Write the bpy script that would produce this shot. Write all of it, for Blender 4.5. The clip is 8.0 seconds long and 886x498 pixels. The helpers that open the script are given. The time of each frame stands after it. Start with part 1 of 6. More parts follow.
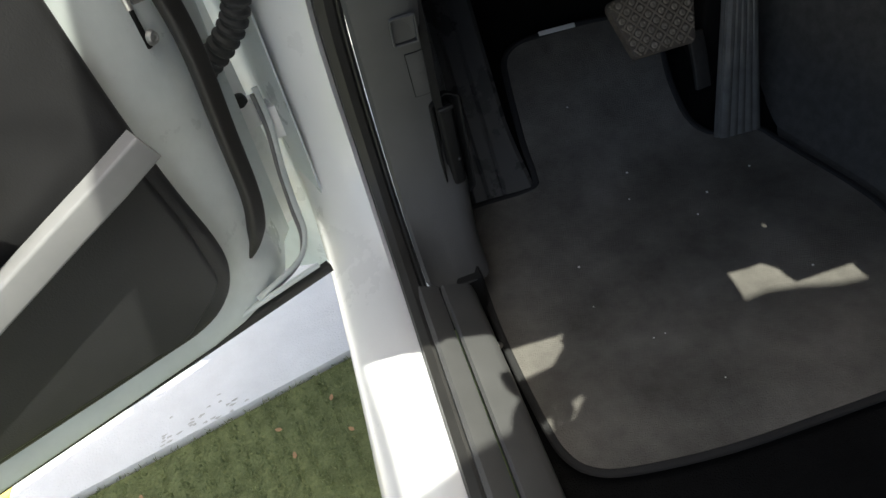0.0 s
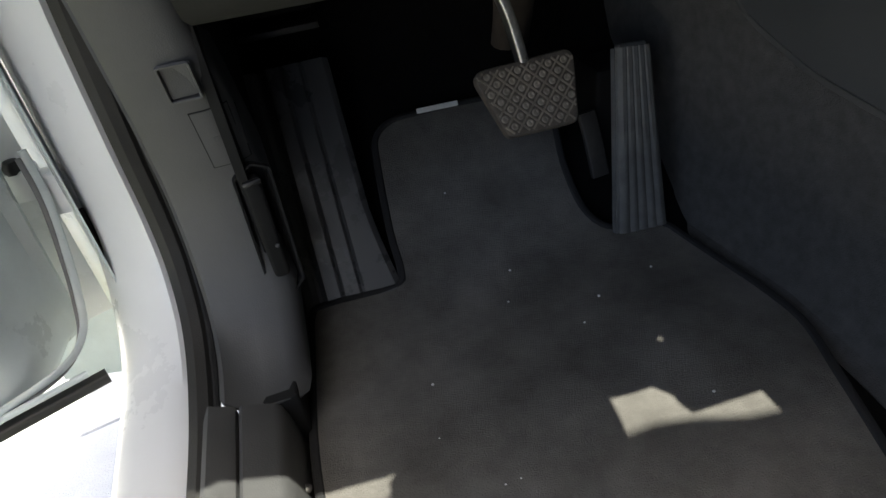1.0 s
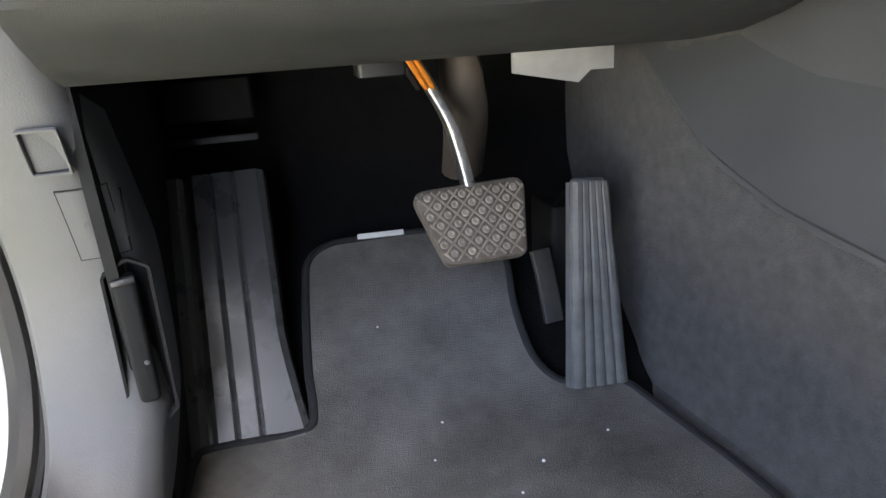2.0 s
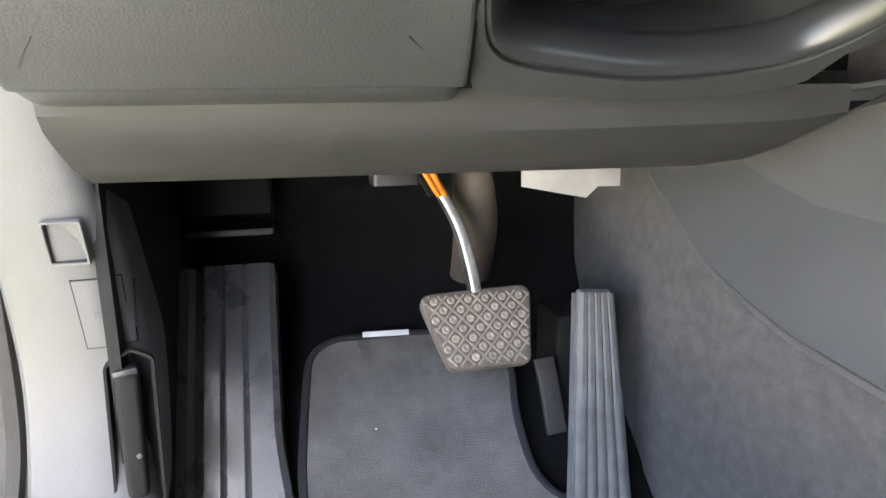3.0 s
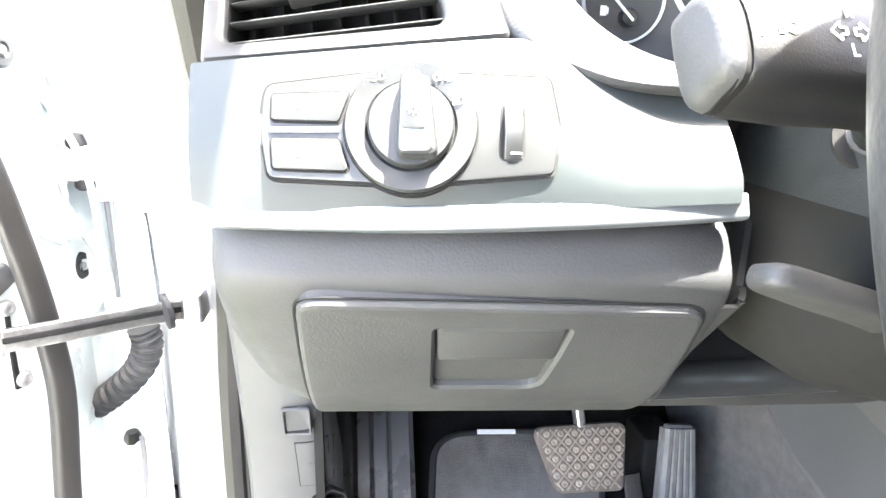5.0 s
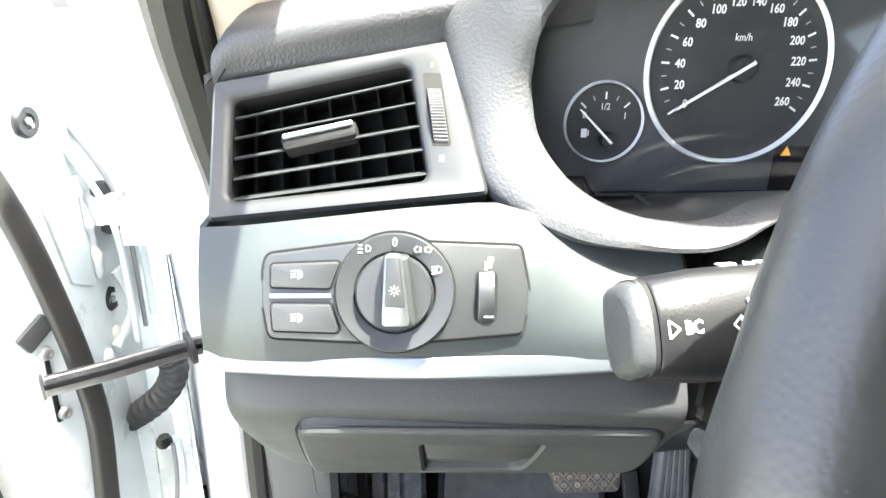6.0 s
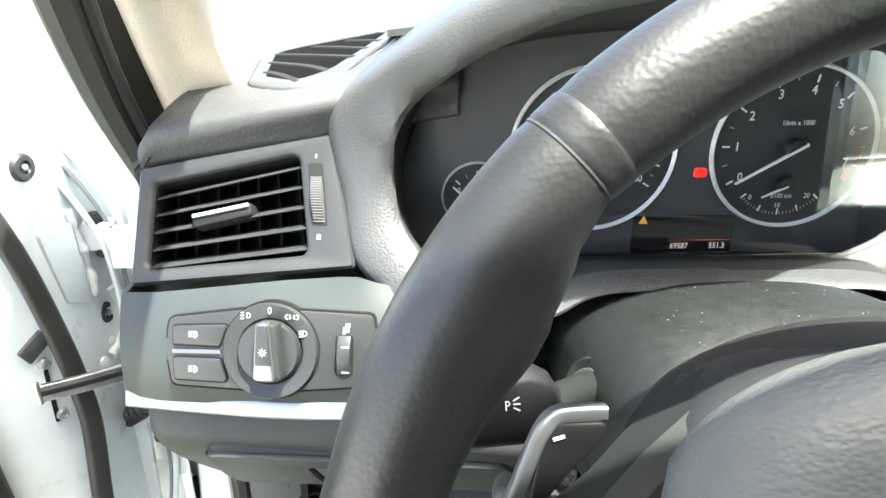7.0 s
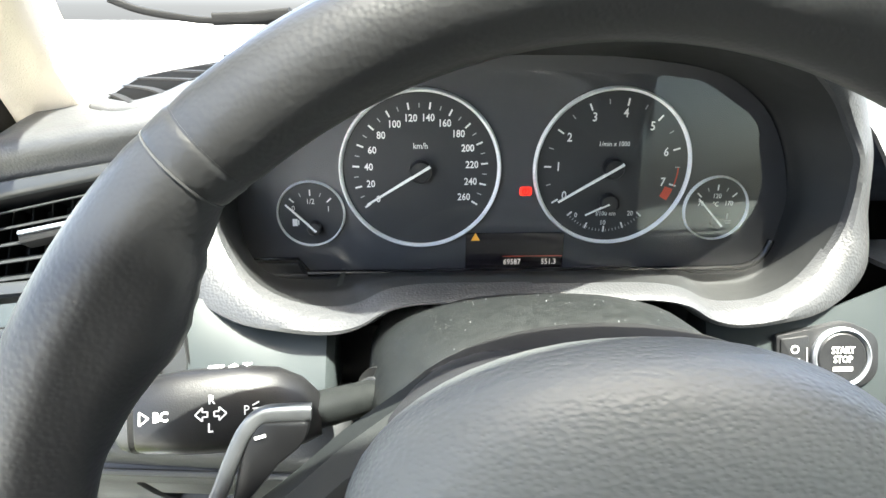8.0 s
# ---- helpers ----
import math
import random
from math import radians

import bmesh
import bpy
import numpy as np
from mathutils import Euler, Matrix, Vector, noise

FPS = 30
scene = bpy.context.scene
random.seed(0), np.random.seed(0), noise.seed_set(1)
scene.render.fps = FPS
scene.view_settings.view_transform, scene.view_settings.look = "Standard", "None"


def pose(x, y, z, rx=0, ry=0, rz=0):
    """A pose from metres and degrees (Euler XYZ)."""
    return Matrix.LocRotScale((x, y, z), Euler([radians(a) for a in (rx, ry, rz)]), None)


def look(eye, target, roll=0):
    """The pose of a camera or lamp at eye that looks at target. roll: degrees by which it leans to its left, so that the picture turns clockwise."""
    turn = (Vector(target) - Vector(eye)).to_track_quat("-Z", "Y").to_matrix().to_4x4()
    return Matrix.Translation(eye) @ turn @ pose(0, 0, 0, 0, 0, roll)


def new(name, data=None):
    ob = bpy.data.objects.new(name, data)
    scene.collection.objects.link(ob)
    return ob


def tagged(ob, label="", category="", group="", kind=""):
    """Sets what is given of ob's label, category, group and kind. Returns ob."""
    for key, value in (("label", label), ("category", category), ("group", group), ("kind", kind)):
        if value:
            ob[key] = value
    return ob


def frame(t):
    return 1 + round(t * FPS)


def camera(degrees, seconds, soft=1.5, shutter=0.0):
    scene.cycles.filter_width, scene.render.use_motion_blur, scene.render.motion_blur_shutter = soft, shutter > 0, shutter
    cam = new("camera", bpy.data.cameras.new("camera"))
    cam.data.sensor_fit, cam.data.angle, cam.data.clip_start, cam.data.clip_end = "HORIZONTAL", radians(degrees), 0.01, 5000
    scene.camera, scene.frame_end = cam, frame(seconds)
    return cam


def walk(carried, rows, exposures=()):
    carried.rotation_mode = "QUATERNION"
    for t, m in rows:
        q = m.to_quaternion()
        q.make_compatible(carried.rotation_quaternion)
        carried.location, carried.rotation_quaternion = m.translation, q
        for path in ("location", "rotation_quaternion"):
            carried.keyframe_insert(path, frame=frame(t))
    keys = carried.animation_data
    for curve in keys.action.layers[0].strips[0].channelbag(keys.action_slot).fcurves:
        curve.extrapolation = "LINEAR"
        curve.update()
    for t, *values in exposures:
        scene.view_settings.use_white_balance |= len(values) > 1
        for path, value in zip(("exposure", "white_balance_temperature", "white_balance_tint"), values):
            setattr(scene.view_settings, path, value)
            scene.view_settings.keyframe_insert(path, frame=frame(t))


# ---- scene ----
cam = camera(69.1, 8.0)
PATH = [
    (0, (-0.0561, 0.2432, 0.9467), (0.0946, 1.6893, -0.4267), -13.90),
    (0.5, (0.0379, 0.2684, 0.8868), (0.2281, 1.8047, -0.3795), -14.28),
    (1, (0.0997, 0.3088, 0.8386), (0.3779, 1.9201, -0.3131), -9.76),
    (1.5, (0.1281, 0.3394, 0.7841), (0.5353, 2.0609, -0.1491), -6.52),
    (1.7, (0.1453, 0.3472, 0.7723), (0.5626, 2.1101, -0.0753), -5.43),
    (2.8, (0.1679, 0.3601, 0.7588), (0.5930, 2.2660, 0.3265), -1.15),
    (3, (0.1617, 0.3510, 0.7750), (0.5842, 2.2584, 0.3468), -0.94),
    (3.5, (0.1320, 0.3283, 0.8286), (0.5388, 2.2414, 0.4108), -0.11),
    (4, (0.1022, 0.3122, 0.8895), (0.4561, 2.2326, 0.4573), 2.08),
    (4.2, (0.0918, 0.3056, 0.9127), (0.4207, 2.2262, 0.4617), 2.05),
    (5.3, (0.0737, 0.2840, 1.0245), (0.2760, 2.1828, 0.4298), 0.36),
    (5.5, (0.0755, 0.2880, 1.0423), (0.2500, 2.1800, 0.4180), -0.13),
    (6, (0.0897, 0.2843, 1.0871), (0.2626, 2.1392, 0.3594), 0.59),
    (6.5, (0.1141, 0.2664, 1.1301), (0.2134, 2.0986, 0.3344), 0.59),
    (7, (0.1729, 0.2422, 1.1482), (0.2174, 2.0845, 0.3709), -0.06),
    (7.5, (0.2340, 0.2371, 1.1526), (0.3137, 2.0916, 0.4078), 0.17),
    (8, (0.2632, 0.2254, 1.1474), (0.3609, 2.0957, 0.4456), 0.40),
]
EXPO = [(0.0, 1.55, 7000, 0), (0.5, 1.38, 7000, 0), (1.0, 1.95, 7050, 2), (1.5, 3.20, 7000, 4), (3.0, 5.12, 7150, 8), (3.5, 5.27, 7200, 8), (4.0, 5.42, 7100, 8), (5.3, 5.25, 6800, 5), (5.7, 4.65, 6750, 3), (6.0, 4.27, 6750, 3), (6.5, 3.77, 6750, 2), (7.0, 3.50, 6750, 0), (7.5, 3.55, 6750, 0), (8.0, 3.75, 6750, 0)]
walk(cam, [(t, look(eye, target, roll)) for t, eye, target, roll in PATH], EXPO)

# ---- daylight: a high sun behind the wheel, over the windscreen, and a bright sky ----
SUN = Vector((0.27, -0.24, 1.0)).normalized()
sun = new("sun", bpy.data.lights.new("sun", "SUN"))
sun.data.energy, sun.data.angle, sun.data.color = 2.8, radians(0.55), (1.0, 0.98, 0.95)
sun.matrix_world = look(SUN * 20, (0, 0, 0))
world = bpy.data.worlds.new("sky")
scene.world = world
world.use_nodes = True
sky = world.node_tree.nodes.new("ShaderNodeTexSky")
sky.sky_type, sky.sun_disc = "NISHITA", False
sky.air_density, sky.dust_density, sky.ozone_density = 0.45, 4.0, 1.0
sky.sun_elevation = math.asin(SUN.z)
sky.sun_rotation = math.atan2(SUN.x, SUN.y)
background = world.node_tree.nodes["Background"]
background.inputs["Strength"].default_value = 0.15
world.node_tree.links.new(sky.outputs[0], background.inputs["Color"])


# ---- materials ----
def material(name, color, rough=0.5, metal=0.0, grain=0.0, grain_size=0.0006, stain=0.0, stain_size=0.06, cells=False, specular=0.5,
             coat=0.0, glow=0.0, stretch=(1, 1, 1), rough_var=0.1):
    """A surface with a fine relief (grain), and stains that shift its colour and gloss a little."""
    mat = bpy.data.materials.new(name)
    mat.use_nodes = True
    nodes, links = mat.node_tree.nodes, mat.node_tree.links
    shader = nodes["Principled BSDF"]
    shader.inputs["Base Color"].default_value = (*color, 1)
    shader.inputs["Roughness"].default_value = rough
    shader.inputs["Metallic"].default_value = metal
    shader.inputs["Specular IOR Level"].default_value = specular
    shader.inputs["Coat Weight"].default_value = coat
    if glow:
        shader.inputs["Emission Color"].default_value = (*color, 1)
        shader.inputs["Emission Strength"].default_value = glow
    place = nodes.new("ShaderNodeTexCoord")
    scale = nodes.new("ShaderNodeMapping")
    scale.inputs["Scale"].default_value = stretch
    links.new(place.outputs["Object"], scale.inputs["Vector"])
    if grain:
        if cells:
            tex = nodes.new("ShaderNodeTexVoronoi")
            tex.feature = "SMOOTH_F1"
            tex.inputs["Scale"].default_value = 1 / grain_size
            height = tex.outputs["Distance"]
        else:
            tex = nodes.new("ShaderNodeTexNoise")
            tex.inputs["Scale"].default_value = 1 / grain_size
            tex.inputs["Detail"].default_value = 3
            height = tex.outputs["Fac"]
        links.new(scale.outputs[0], tex.inputs["Vector"])
        bump = nodes.new("ShaderNodeBump")
        bump.inputs["Strength"].default_value = grain
        bump.inputs["Distance"].default_value = grain_size
        links.new(height, bump.inputs["Height"])
        links.new(bump.outputs[0], shader.inputs["Normal"])
    if stain:
        big = nodes.new("ShaderNodeTexNoise")
        big.inputs["Scale"].default_value = 1 / stain_size
        big.inputs["Detail"].default_value = 7
        big.inputs["Roughness"].default_value = 0.65
        links.new(place.outputs["Object"], big.inputs["Vector"])
        ramp = nodes.new("ShaderNodeMapRange")
        ramp.inputs["From Min"].default_value, ramp.inputs["From Max"].default_value = 0.3, 0.7
        ramp.inputs["To Min"].default_value, ramp.inputs["To Max"].default_value = 1 - stain, 1 + stain
        links.new(big.outputs["Fac"], ramp.inputs["Value"])
        mix = nodes.new("ShaderNodeVectorMath")
        mix.operation = "SCALE"
        mix.inputs[0].default_value = color
        links.new(ramp.outputs[0], mix.inputs["Scale"])
        links.new(mix.outputs[0], shader.inputs["Base Color"])
        gloss = nodes.new("ShaderNodeMapRange")
        gloss.inputs["From Min"].default_value, gloss.inputs["From Max"].default_value = 0.3, 0.7
        gloss.inputs["To Min"].default_value, gloss.inputs["To Max"].default_value = max(rough - rough_var, 0.02), min(rough + rough_var, 1)
        links.new(big.outputs["Fac"], gloss.inputs["Value"])
        links.new(gloss.outputs[0], shader.inputs["Roughness"])
    return mat


DASH = material("soft_black_plastic", (0.031, 0.032, 0.0335), 0.6, grain=0.12, grain_size=0.0011, cells=True, stain=0.12)
PAD = material("grained_dash_skin", (0.044, 0.045, 0.047), 0.50, grain=0.20, grain_size=0.0013, cells=True, stain=0.12, specular=0.5)
PANEL = material("satin_grey_panel", (0.031, 0.037, 0.038), 0.46, grain=0.12, grain_size=0.0004, stain=0.06, specular=0.35)
BEZEL = material("satin_dark_bezel", (0.025, 0.0265, 0.0275), 0.42, grain=0.12, grain_size=0.0004, stain=0.06, specular=0.45)
SILVER = material("satin_silver_trim", (0.48, 0.50, 0.53), 0.42, 0.8, stain=0.03, rough_var=0.03)
STRIP = material("satin_trim_strip", (0.23, 0.25, 0.27), 0.40, 0.8, stain=0.03, rough_var=0.03)
SYMBOL = material("muted_print", (0.36, 0.36, 0.35), 0.6)
PADDLE = material("satin_paddle_metal", (0.17, 0.175, 0.18), 0.34, 0.8, grain=0.05, grain_size=0.0003, stain=0.08)
CHROME = material("satin_chrome_ring", (0.88, 0.88, 0.88), 0.35, 0.1, stain=0.06, stain_size=0.02)
BLACK = material("black_plastic", (0.018, 0.018, 0.019), 0.42, grain=0.3, grain_size=0.0006, stain=0.15)
GLOSS = material("gloss_black_plastic", (0.012, 0.012, 0.013), 0.18, stain=0.1)
# near black: black plastic, and shade set into gaps and recesses by colour
VOID = material("shade_and_black_plastic", (0.0065, 0.0065, 0.0066), 0.8, stain=0.2, specular=0.3)
SLOT_SHADE = material("slot_shade_black", (0.004, 0.004, 0.004), 0.95, specular=0.02, stain=0.2)
RUBBER = material("seal_rubber", (0.024, 0.023, 0.022), 0.5, grain=0.3, grain_size=0.0009, stain=0.2)
LEATHER = material("black_leather", (0.018, 0.018, 0.0184), 0.42, specular=0.55, grain=0.085, grain_size=0.0014, cells=True, stain=0.10, stain_size=0.05, rough_var=0.05)
AIRBAG = material("coarse_grained_airbag_skin", (0.086, 0.091, 0.090), 0.48, grain=0.30, grain_size=0.0016, cells=True, stain=0.06, rough_var=0.04, stretch=(0.6, 1, 1.1))
# carpet tone lowered to carry the deep shade under the dash
CARPET = material("shade_dark_carpet", (0.0075, 0.0075, 0.0077), 0.95, grain=1.0, grain_size=0.0016, stain=0.3, stain_size=0.05, specular=0.1)
MAT = material("charcoal_floor_mat", (0.146, 0.138, 0.127), 0.95, grain=1.0, grain_size=0.0013, stain=0.35, stain_size=0.07, specular=0.12)
FELT = material("grey_felt", (0.092, 0.090, 0.088), 0.9, grain=0.9, grain_size=0.0014, stain=0.22, stain_size=0.014, specular=0.2)
KNEE = material("dark_knee_panel_skin", (0.024, 0.024, 0.0236), 0.7, grain=0.25, grain_size=0.0007, stain=0.22, stain_size=0.03)
STALK = material("dark_stalk_plastic", (0.010, 0.010, 0.0105), 0.40, specular=0.35, grain=0.15, grain_size=0.0006, stain=0.1)
SHROUD = material("dusty_column_plastic", (0.0110, 0.0124, 0.0122), 0.46, specular=0.36, grain=0.35, grain_size=0.0006, stain=0.12, stain_size=0.006)
CONSOLE = material("grey_console_plastic", (0.060, 0.062, 0.064), 0.6, grain=0.12, grain_size=0.0010, cells=True, stain=0.08)
KICK = material("dark_grey_trim_plastic", (0.075, 0.075, 0.076), 0.5, grain=0.12, grain_size=0.0010, cells=True, stain=0.12)
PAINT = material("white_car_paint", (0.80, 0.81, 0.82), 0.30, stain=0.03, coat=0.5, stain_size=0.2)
# the white body paint again, greyed and cooled as it looks in shade
SHADED_PAINT = material("white_paint_shaded", (0.64, 0.69, 0.70), 0.33, stain=0.08, stain_size=0.05)
CARD = material("black_door_card", (0.022, 0.022, 0.023), 0.5, grain=0.12, grain_size=0.0012, cells=True, stain=0.15)
CARDTRIM = material("grey_door_trim", (0.22, 0.22, 0.225), 0.4, stain=0.1)
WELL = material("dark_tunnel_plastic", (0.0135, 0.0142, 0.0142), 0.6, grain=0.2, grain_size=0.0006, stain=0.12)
BOWL = material("satin_black_surround", (0.024, 0.025, 0.026), 0.30, stain=0.05, stain_size=0.03, rough_var=0.03)
BEIGE = material("beige_pillar_fabric", (0.62, 0.56, 0.47), 0.9, grain=0.6, grain_size=0.0010, stain=0.06)
PEDAL = material("worn_pedal_rubber", (0.10, 0.085, 0.070), 0.75, grain=0.5, grain_size=0.0008, stain=0.45, stain_size=0.008)
PEDAL2 = material("ribbed_pedal_rubber", (0.13, 0.13, 0.125), 0.6, grain=0.5, grain_size=0.0008, stain=0.3, stain_size=0.02)
STEEL = material("bare_steel", (0.45, 0.44, 0.42), 0.35, 0.9, grain=0.2, grain_size=0.0008, stain=0.3, stain_size=0.012)
ORANGE = material("orange_wire_sleeve", (0.75, 0.26, 0.03), 0.55, stain=0.2, stain_size=0.01)
RIBS = material("glossy_ribbed_plastic", (0.078, 0.078, 0.079), 0.30, specular=0.6, grain=0.1, grain_size=0.0008, stain=0.02, stain_size=0.05)
SPOKE = material("matt_black_spoke", (0.0115, 0.013, 0.013), 0.66, specular=0.2, grain=0.2, grain_size=0.0006, stain=0.12)
BLADE = material("black_paddle_face", (0.007, 0.007, 0.0075), 0.34, specular=0.35, stain=0.1)
BLADE = material("black_paddle_face", (0.007, 0.007, 0.0075), 0.34, specular=0.35, stain=0.1)
BLADE = material("black_paddle_face", (0.007, 0.007, 0.0075), 0.34, specular=0.35, stain=0.1)
BLADE = material("black_paddle_face", (0.007, 0.007, 0.0075), 0.34, specular=0.35, stain=0.1)
BLADE = material("black_paddle_face", (0.007, 0.007, 0.0075), 0.34, specular=0.35, stain=0.1)
BLADE = material("black_paddle_face", (0.007, 0.007, 0.0075), 0.34, specular=0.35, stain=0.1)
BLADE = material("black_paddle_face", (0.007, 0.007, 0.0075), 0.34, specular=0.35, stain=0.1)
BLADE = material("black_paddle_face", (0.007, 0.007, 0.0075), 0.34, specular=0.35, stain=0.1)
BLADE = material("black_paddle_face", (0.007, 0.007, 0.0075), 0.34, specular=0.35, stain=0.1)
BLADE = material("black_paddle_face", (0.006, 0.006, 0.0065), 0.42, specular=0.15, stain=0.1)
BLADE = material("black_paddle_face", (0.007, 0.007, 0.0075), 0.34, specular=0.35, stain=0.1)
DIAL = material("dial_black", (0.027, 0.028, 0.030), 0.6, stain=0.08)
FACE = material("cluster_fascia", (0.058, 0.058, 0.062), 0.55, grain=0.2, grain_size=0.0006, stain=0.08)
INK = material("white_print", (0.80, 0.80, 0.78), 0.6)
INKGREY = material("grey_print", (0.40, 0.40, 0.40), 0.6)
REDINK = material("red_print", (0.55, 0.06, 0.03), 0.6)
REDLAMP = material("red_warning_lamp", (0.9, 0.03, 0.02), 0.5, glow=0.12)
AMBER = material("amber_warning_lamp", (0.75, 0.36, 0.05), 0.5, glow=0.03)
LCD = material("display_black", (0.012, 0.010, 0.012), 0.25)
LCDINK = material("display_digits", (0.75, 0.66, 0.62), 0.5, glow=0.05)
CONCRETE = material("pale_concrete", (0.52, 0.51, 0.49), 0.85, grain=0.6, grain_size=0.004, stain=0.18, stain_size=0.25)
WHITEPAINT = material("white_painted_kerb", (0.78, 0.78, 0.79), 0.7, grain=0.5, grain_size=0.004, stain=0.06, stain_size=0.08)
YELLOW = material("yellow_paint", (0.80, 0.62, 0.16), 0.7, grain=0.5, grain_size=0.004, stain=0.15)
TURF = material("dry_green_turf", (0.17, 0.19, 0.085), 0.95, grain=1.0, grain_size=0.006, stain=0.35, stain_size=0.03, specular=0.1)
ZINC = material("zinc_plated_bolt", (0.42, 0.42, 0.41), 0.4, 0.7, stain=0.25, stain_size=0.006)


# ---- building blocks ----
def lin(a, b, n):
    """n even steps from a to b."""
    return [a + (b - a) * k / (n - 1) for k in range(n)]


def thing(name, at, label="", category="", group="", kind=""):
    ob = new(name)
    ob.location = at
    ob.empty_display_size = 0.05
    return tagged(ob, label, category, group, kind)


def finish(name, bm, mat, angle=38):
    bmesh.ops.recalc_face_normals(bm, faces=bm.faces)
    me = bpy.data.meshes.new(name)
    bm.to_mesh(me)
    bm.free()
    me.materials.append(mat)
    me.shade_smooth()
    me.set_sharp_from_angle(angle=radians(angle))
    return new(name, me)


def part(name, bm, mat, parent, label="", angle=38):
    """Links a bmesh, given in world metres, as one mesh under a thing or a part."""
    ob = finish(name, bm, mat, angle)
    ob.parent = parent
    ob.matrix_parent_inverse = Matrix.Translation(-parent.location)
    if label:
        ob["label"] = label
    return ob


def solo(name, bm, mat, label="", category="", group="", kind="", angle=38):
    return tagged(finish(name, bm, mat, angle), label, category, group, kind)


def smooth(points, n=8, closed=False):
    """A Catmull-Rom curve through points, n steps a span."""
    p = [Vector(q) for q in points]
    m = len(p)
    out = []
    for i in range(m if closed else m - 1):
        if closed:
            a, b, c, d = p[(i - 1) % m], p[i], p[(i + 1) % m], p[(i + 2) % m]
        else:
            a, b, c, d = p[max(i - 1, 0)], p[i], p[i + 1], p[min(i + 2, m - 1)]
        for k in range(n):
            t = k / n
            out.append(0.5 * (2 * b + (c - a) * t + (2 * a - 5 * b + 4 * c - d) * t * t + (3 * b - a - 3 * c + d) * t * t * t))
    if not closed:
        out.append(p[-1])
    return out


def rounded(corners, radius, n=5):
    """A polygon of 2D corners, each rounded; radius is one number or one a corner."""
    out, m = [], len(corners)
    for i in range(m):
        r = radius[i] if isinstance(radius, (list, tuple)) else radius
        p, a, b = Vector(corners[i]), Vector(corners[i - 1]), Vector(corners[(i + 1) % m])
        ua, ub = (a - p).normalized(), (b - p).normalized()
        half = max(math.acos(max(-1, min(1, ua.dot(ub)))) / 2, 0.05)
        cut = min(r / math.tan(half), 0.49 * (a - p).length, 0.49 * (b - p).length)
        s, e = p + ua * cut, p + ub * cut
        for k in range(n + 1):
            t = k / n
            out.append((1 - t) ** 2 * s + 2 * t * (1 - t) * p + t * t * e)
    return out


def inset(poly, by):
    """The closed 2D polygon moved inwards by so much (outwards: minus)."""
    m = len(poly)
    area = sum(poly[i - 1][0] * poly[i][1] - poly[i][0] * poly[i - 1][1] for i in range(m))
    turn = 1 if area > 0 else -1
    out = []
    for i in range(m):
        a, b = Vector(poly[i]) - Vector(poly[i - 1]), Vector(poly[(i + 1) % m]) - Vector(poly[i])
        a, b = a.normalized(), b.normalized()
        na, nb = Vector((-a.y, a.x)), Vector((-b.y, b.x))
        k = na + nb
        k = k / max(k.length_squared / 2, 0.6)
        out.append(Vector(poly[i]) + k * by * turn)
    return out


class Sheet:
    """A plane with an origin, a right, an up and the normal towards the viewer."""

    def __init__(self, origin, right, up):
        self.o, self.u = Vector(origin), Vector(right).normalized()
        self.n = self.u.cross(Vector(up)).normalized()
        self.v = self.n.cross(self.u)

    def at(self, a, b, h=0.0):
        return self.o + a * self.u + b * self.v + h * self.n


def rings(loops, caps=(True, True), bm=None, closed=True):
    """Bridges loops of 3D points (all of one length) into a skin."""
    bm = bm or bmesh.new()
    rows = [[bm.verts.new(p) for p in loop] for loop in loops]
    m = len(rows[0])
    for a, b in zip(rows, rows[1:]):
        for i in range(m if closed else m - 1):
            j = (i + 1) % m
            bm.faces.new((a[i], a[j], b[j], b[i]))
    if caps[0]:
        bm.faces.new(rows[0][::-1])
    if caps[1]:
        bm.faces.new(rows[-1])
    return bm


def slab(sheet, poly, depth, bevel=0.001, front=0.0, bm=None, steps=2):
    """A plate with the outline poly on a sheet: its front at height front, rounded edges, its back depth behind."""
    loops = [[sheet.at(*p, front - depth) for p in poly]]
    for k in range(steps + 1):
        a = math.pi / 2 * k / steps
        q = inset(poly, bevel * (1 - math.cos(a)))
        loops.append([sheet.at(*p, front - bevel + bevel * math.sin(a)) for p in q])
    return rings(loops, bm=bm)


def stack(sheet, levels, caps=(True, True), bm=None):
    """Outlines of one length at their heights over a sheet, bridged."""
    return rings([[sheet.at(*p, h) for p in poly] for poly, h in levels], caps, bm)


def rect(a0, b0, a1, b1):
    return [(a0, b0), (a1, b0), (a1, b1), (a0, b1)]


def disc(a, b, r, n=40, start=0.0):
    return [Vector((a + r * math.cos(start + 2 * math.pi * k / n), b + r * math.sin(start + 2 * math.pi * k / n))) for k in range(n)]


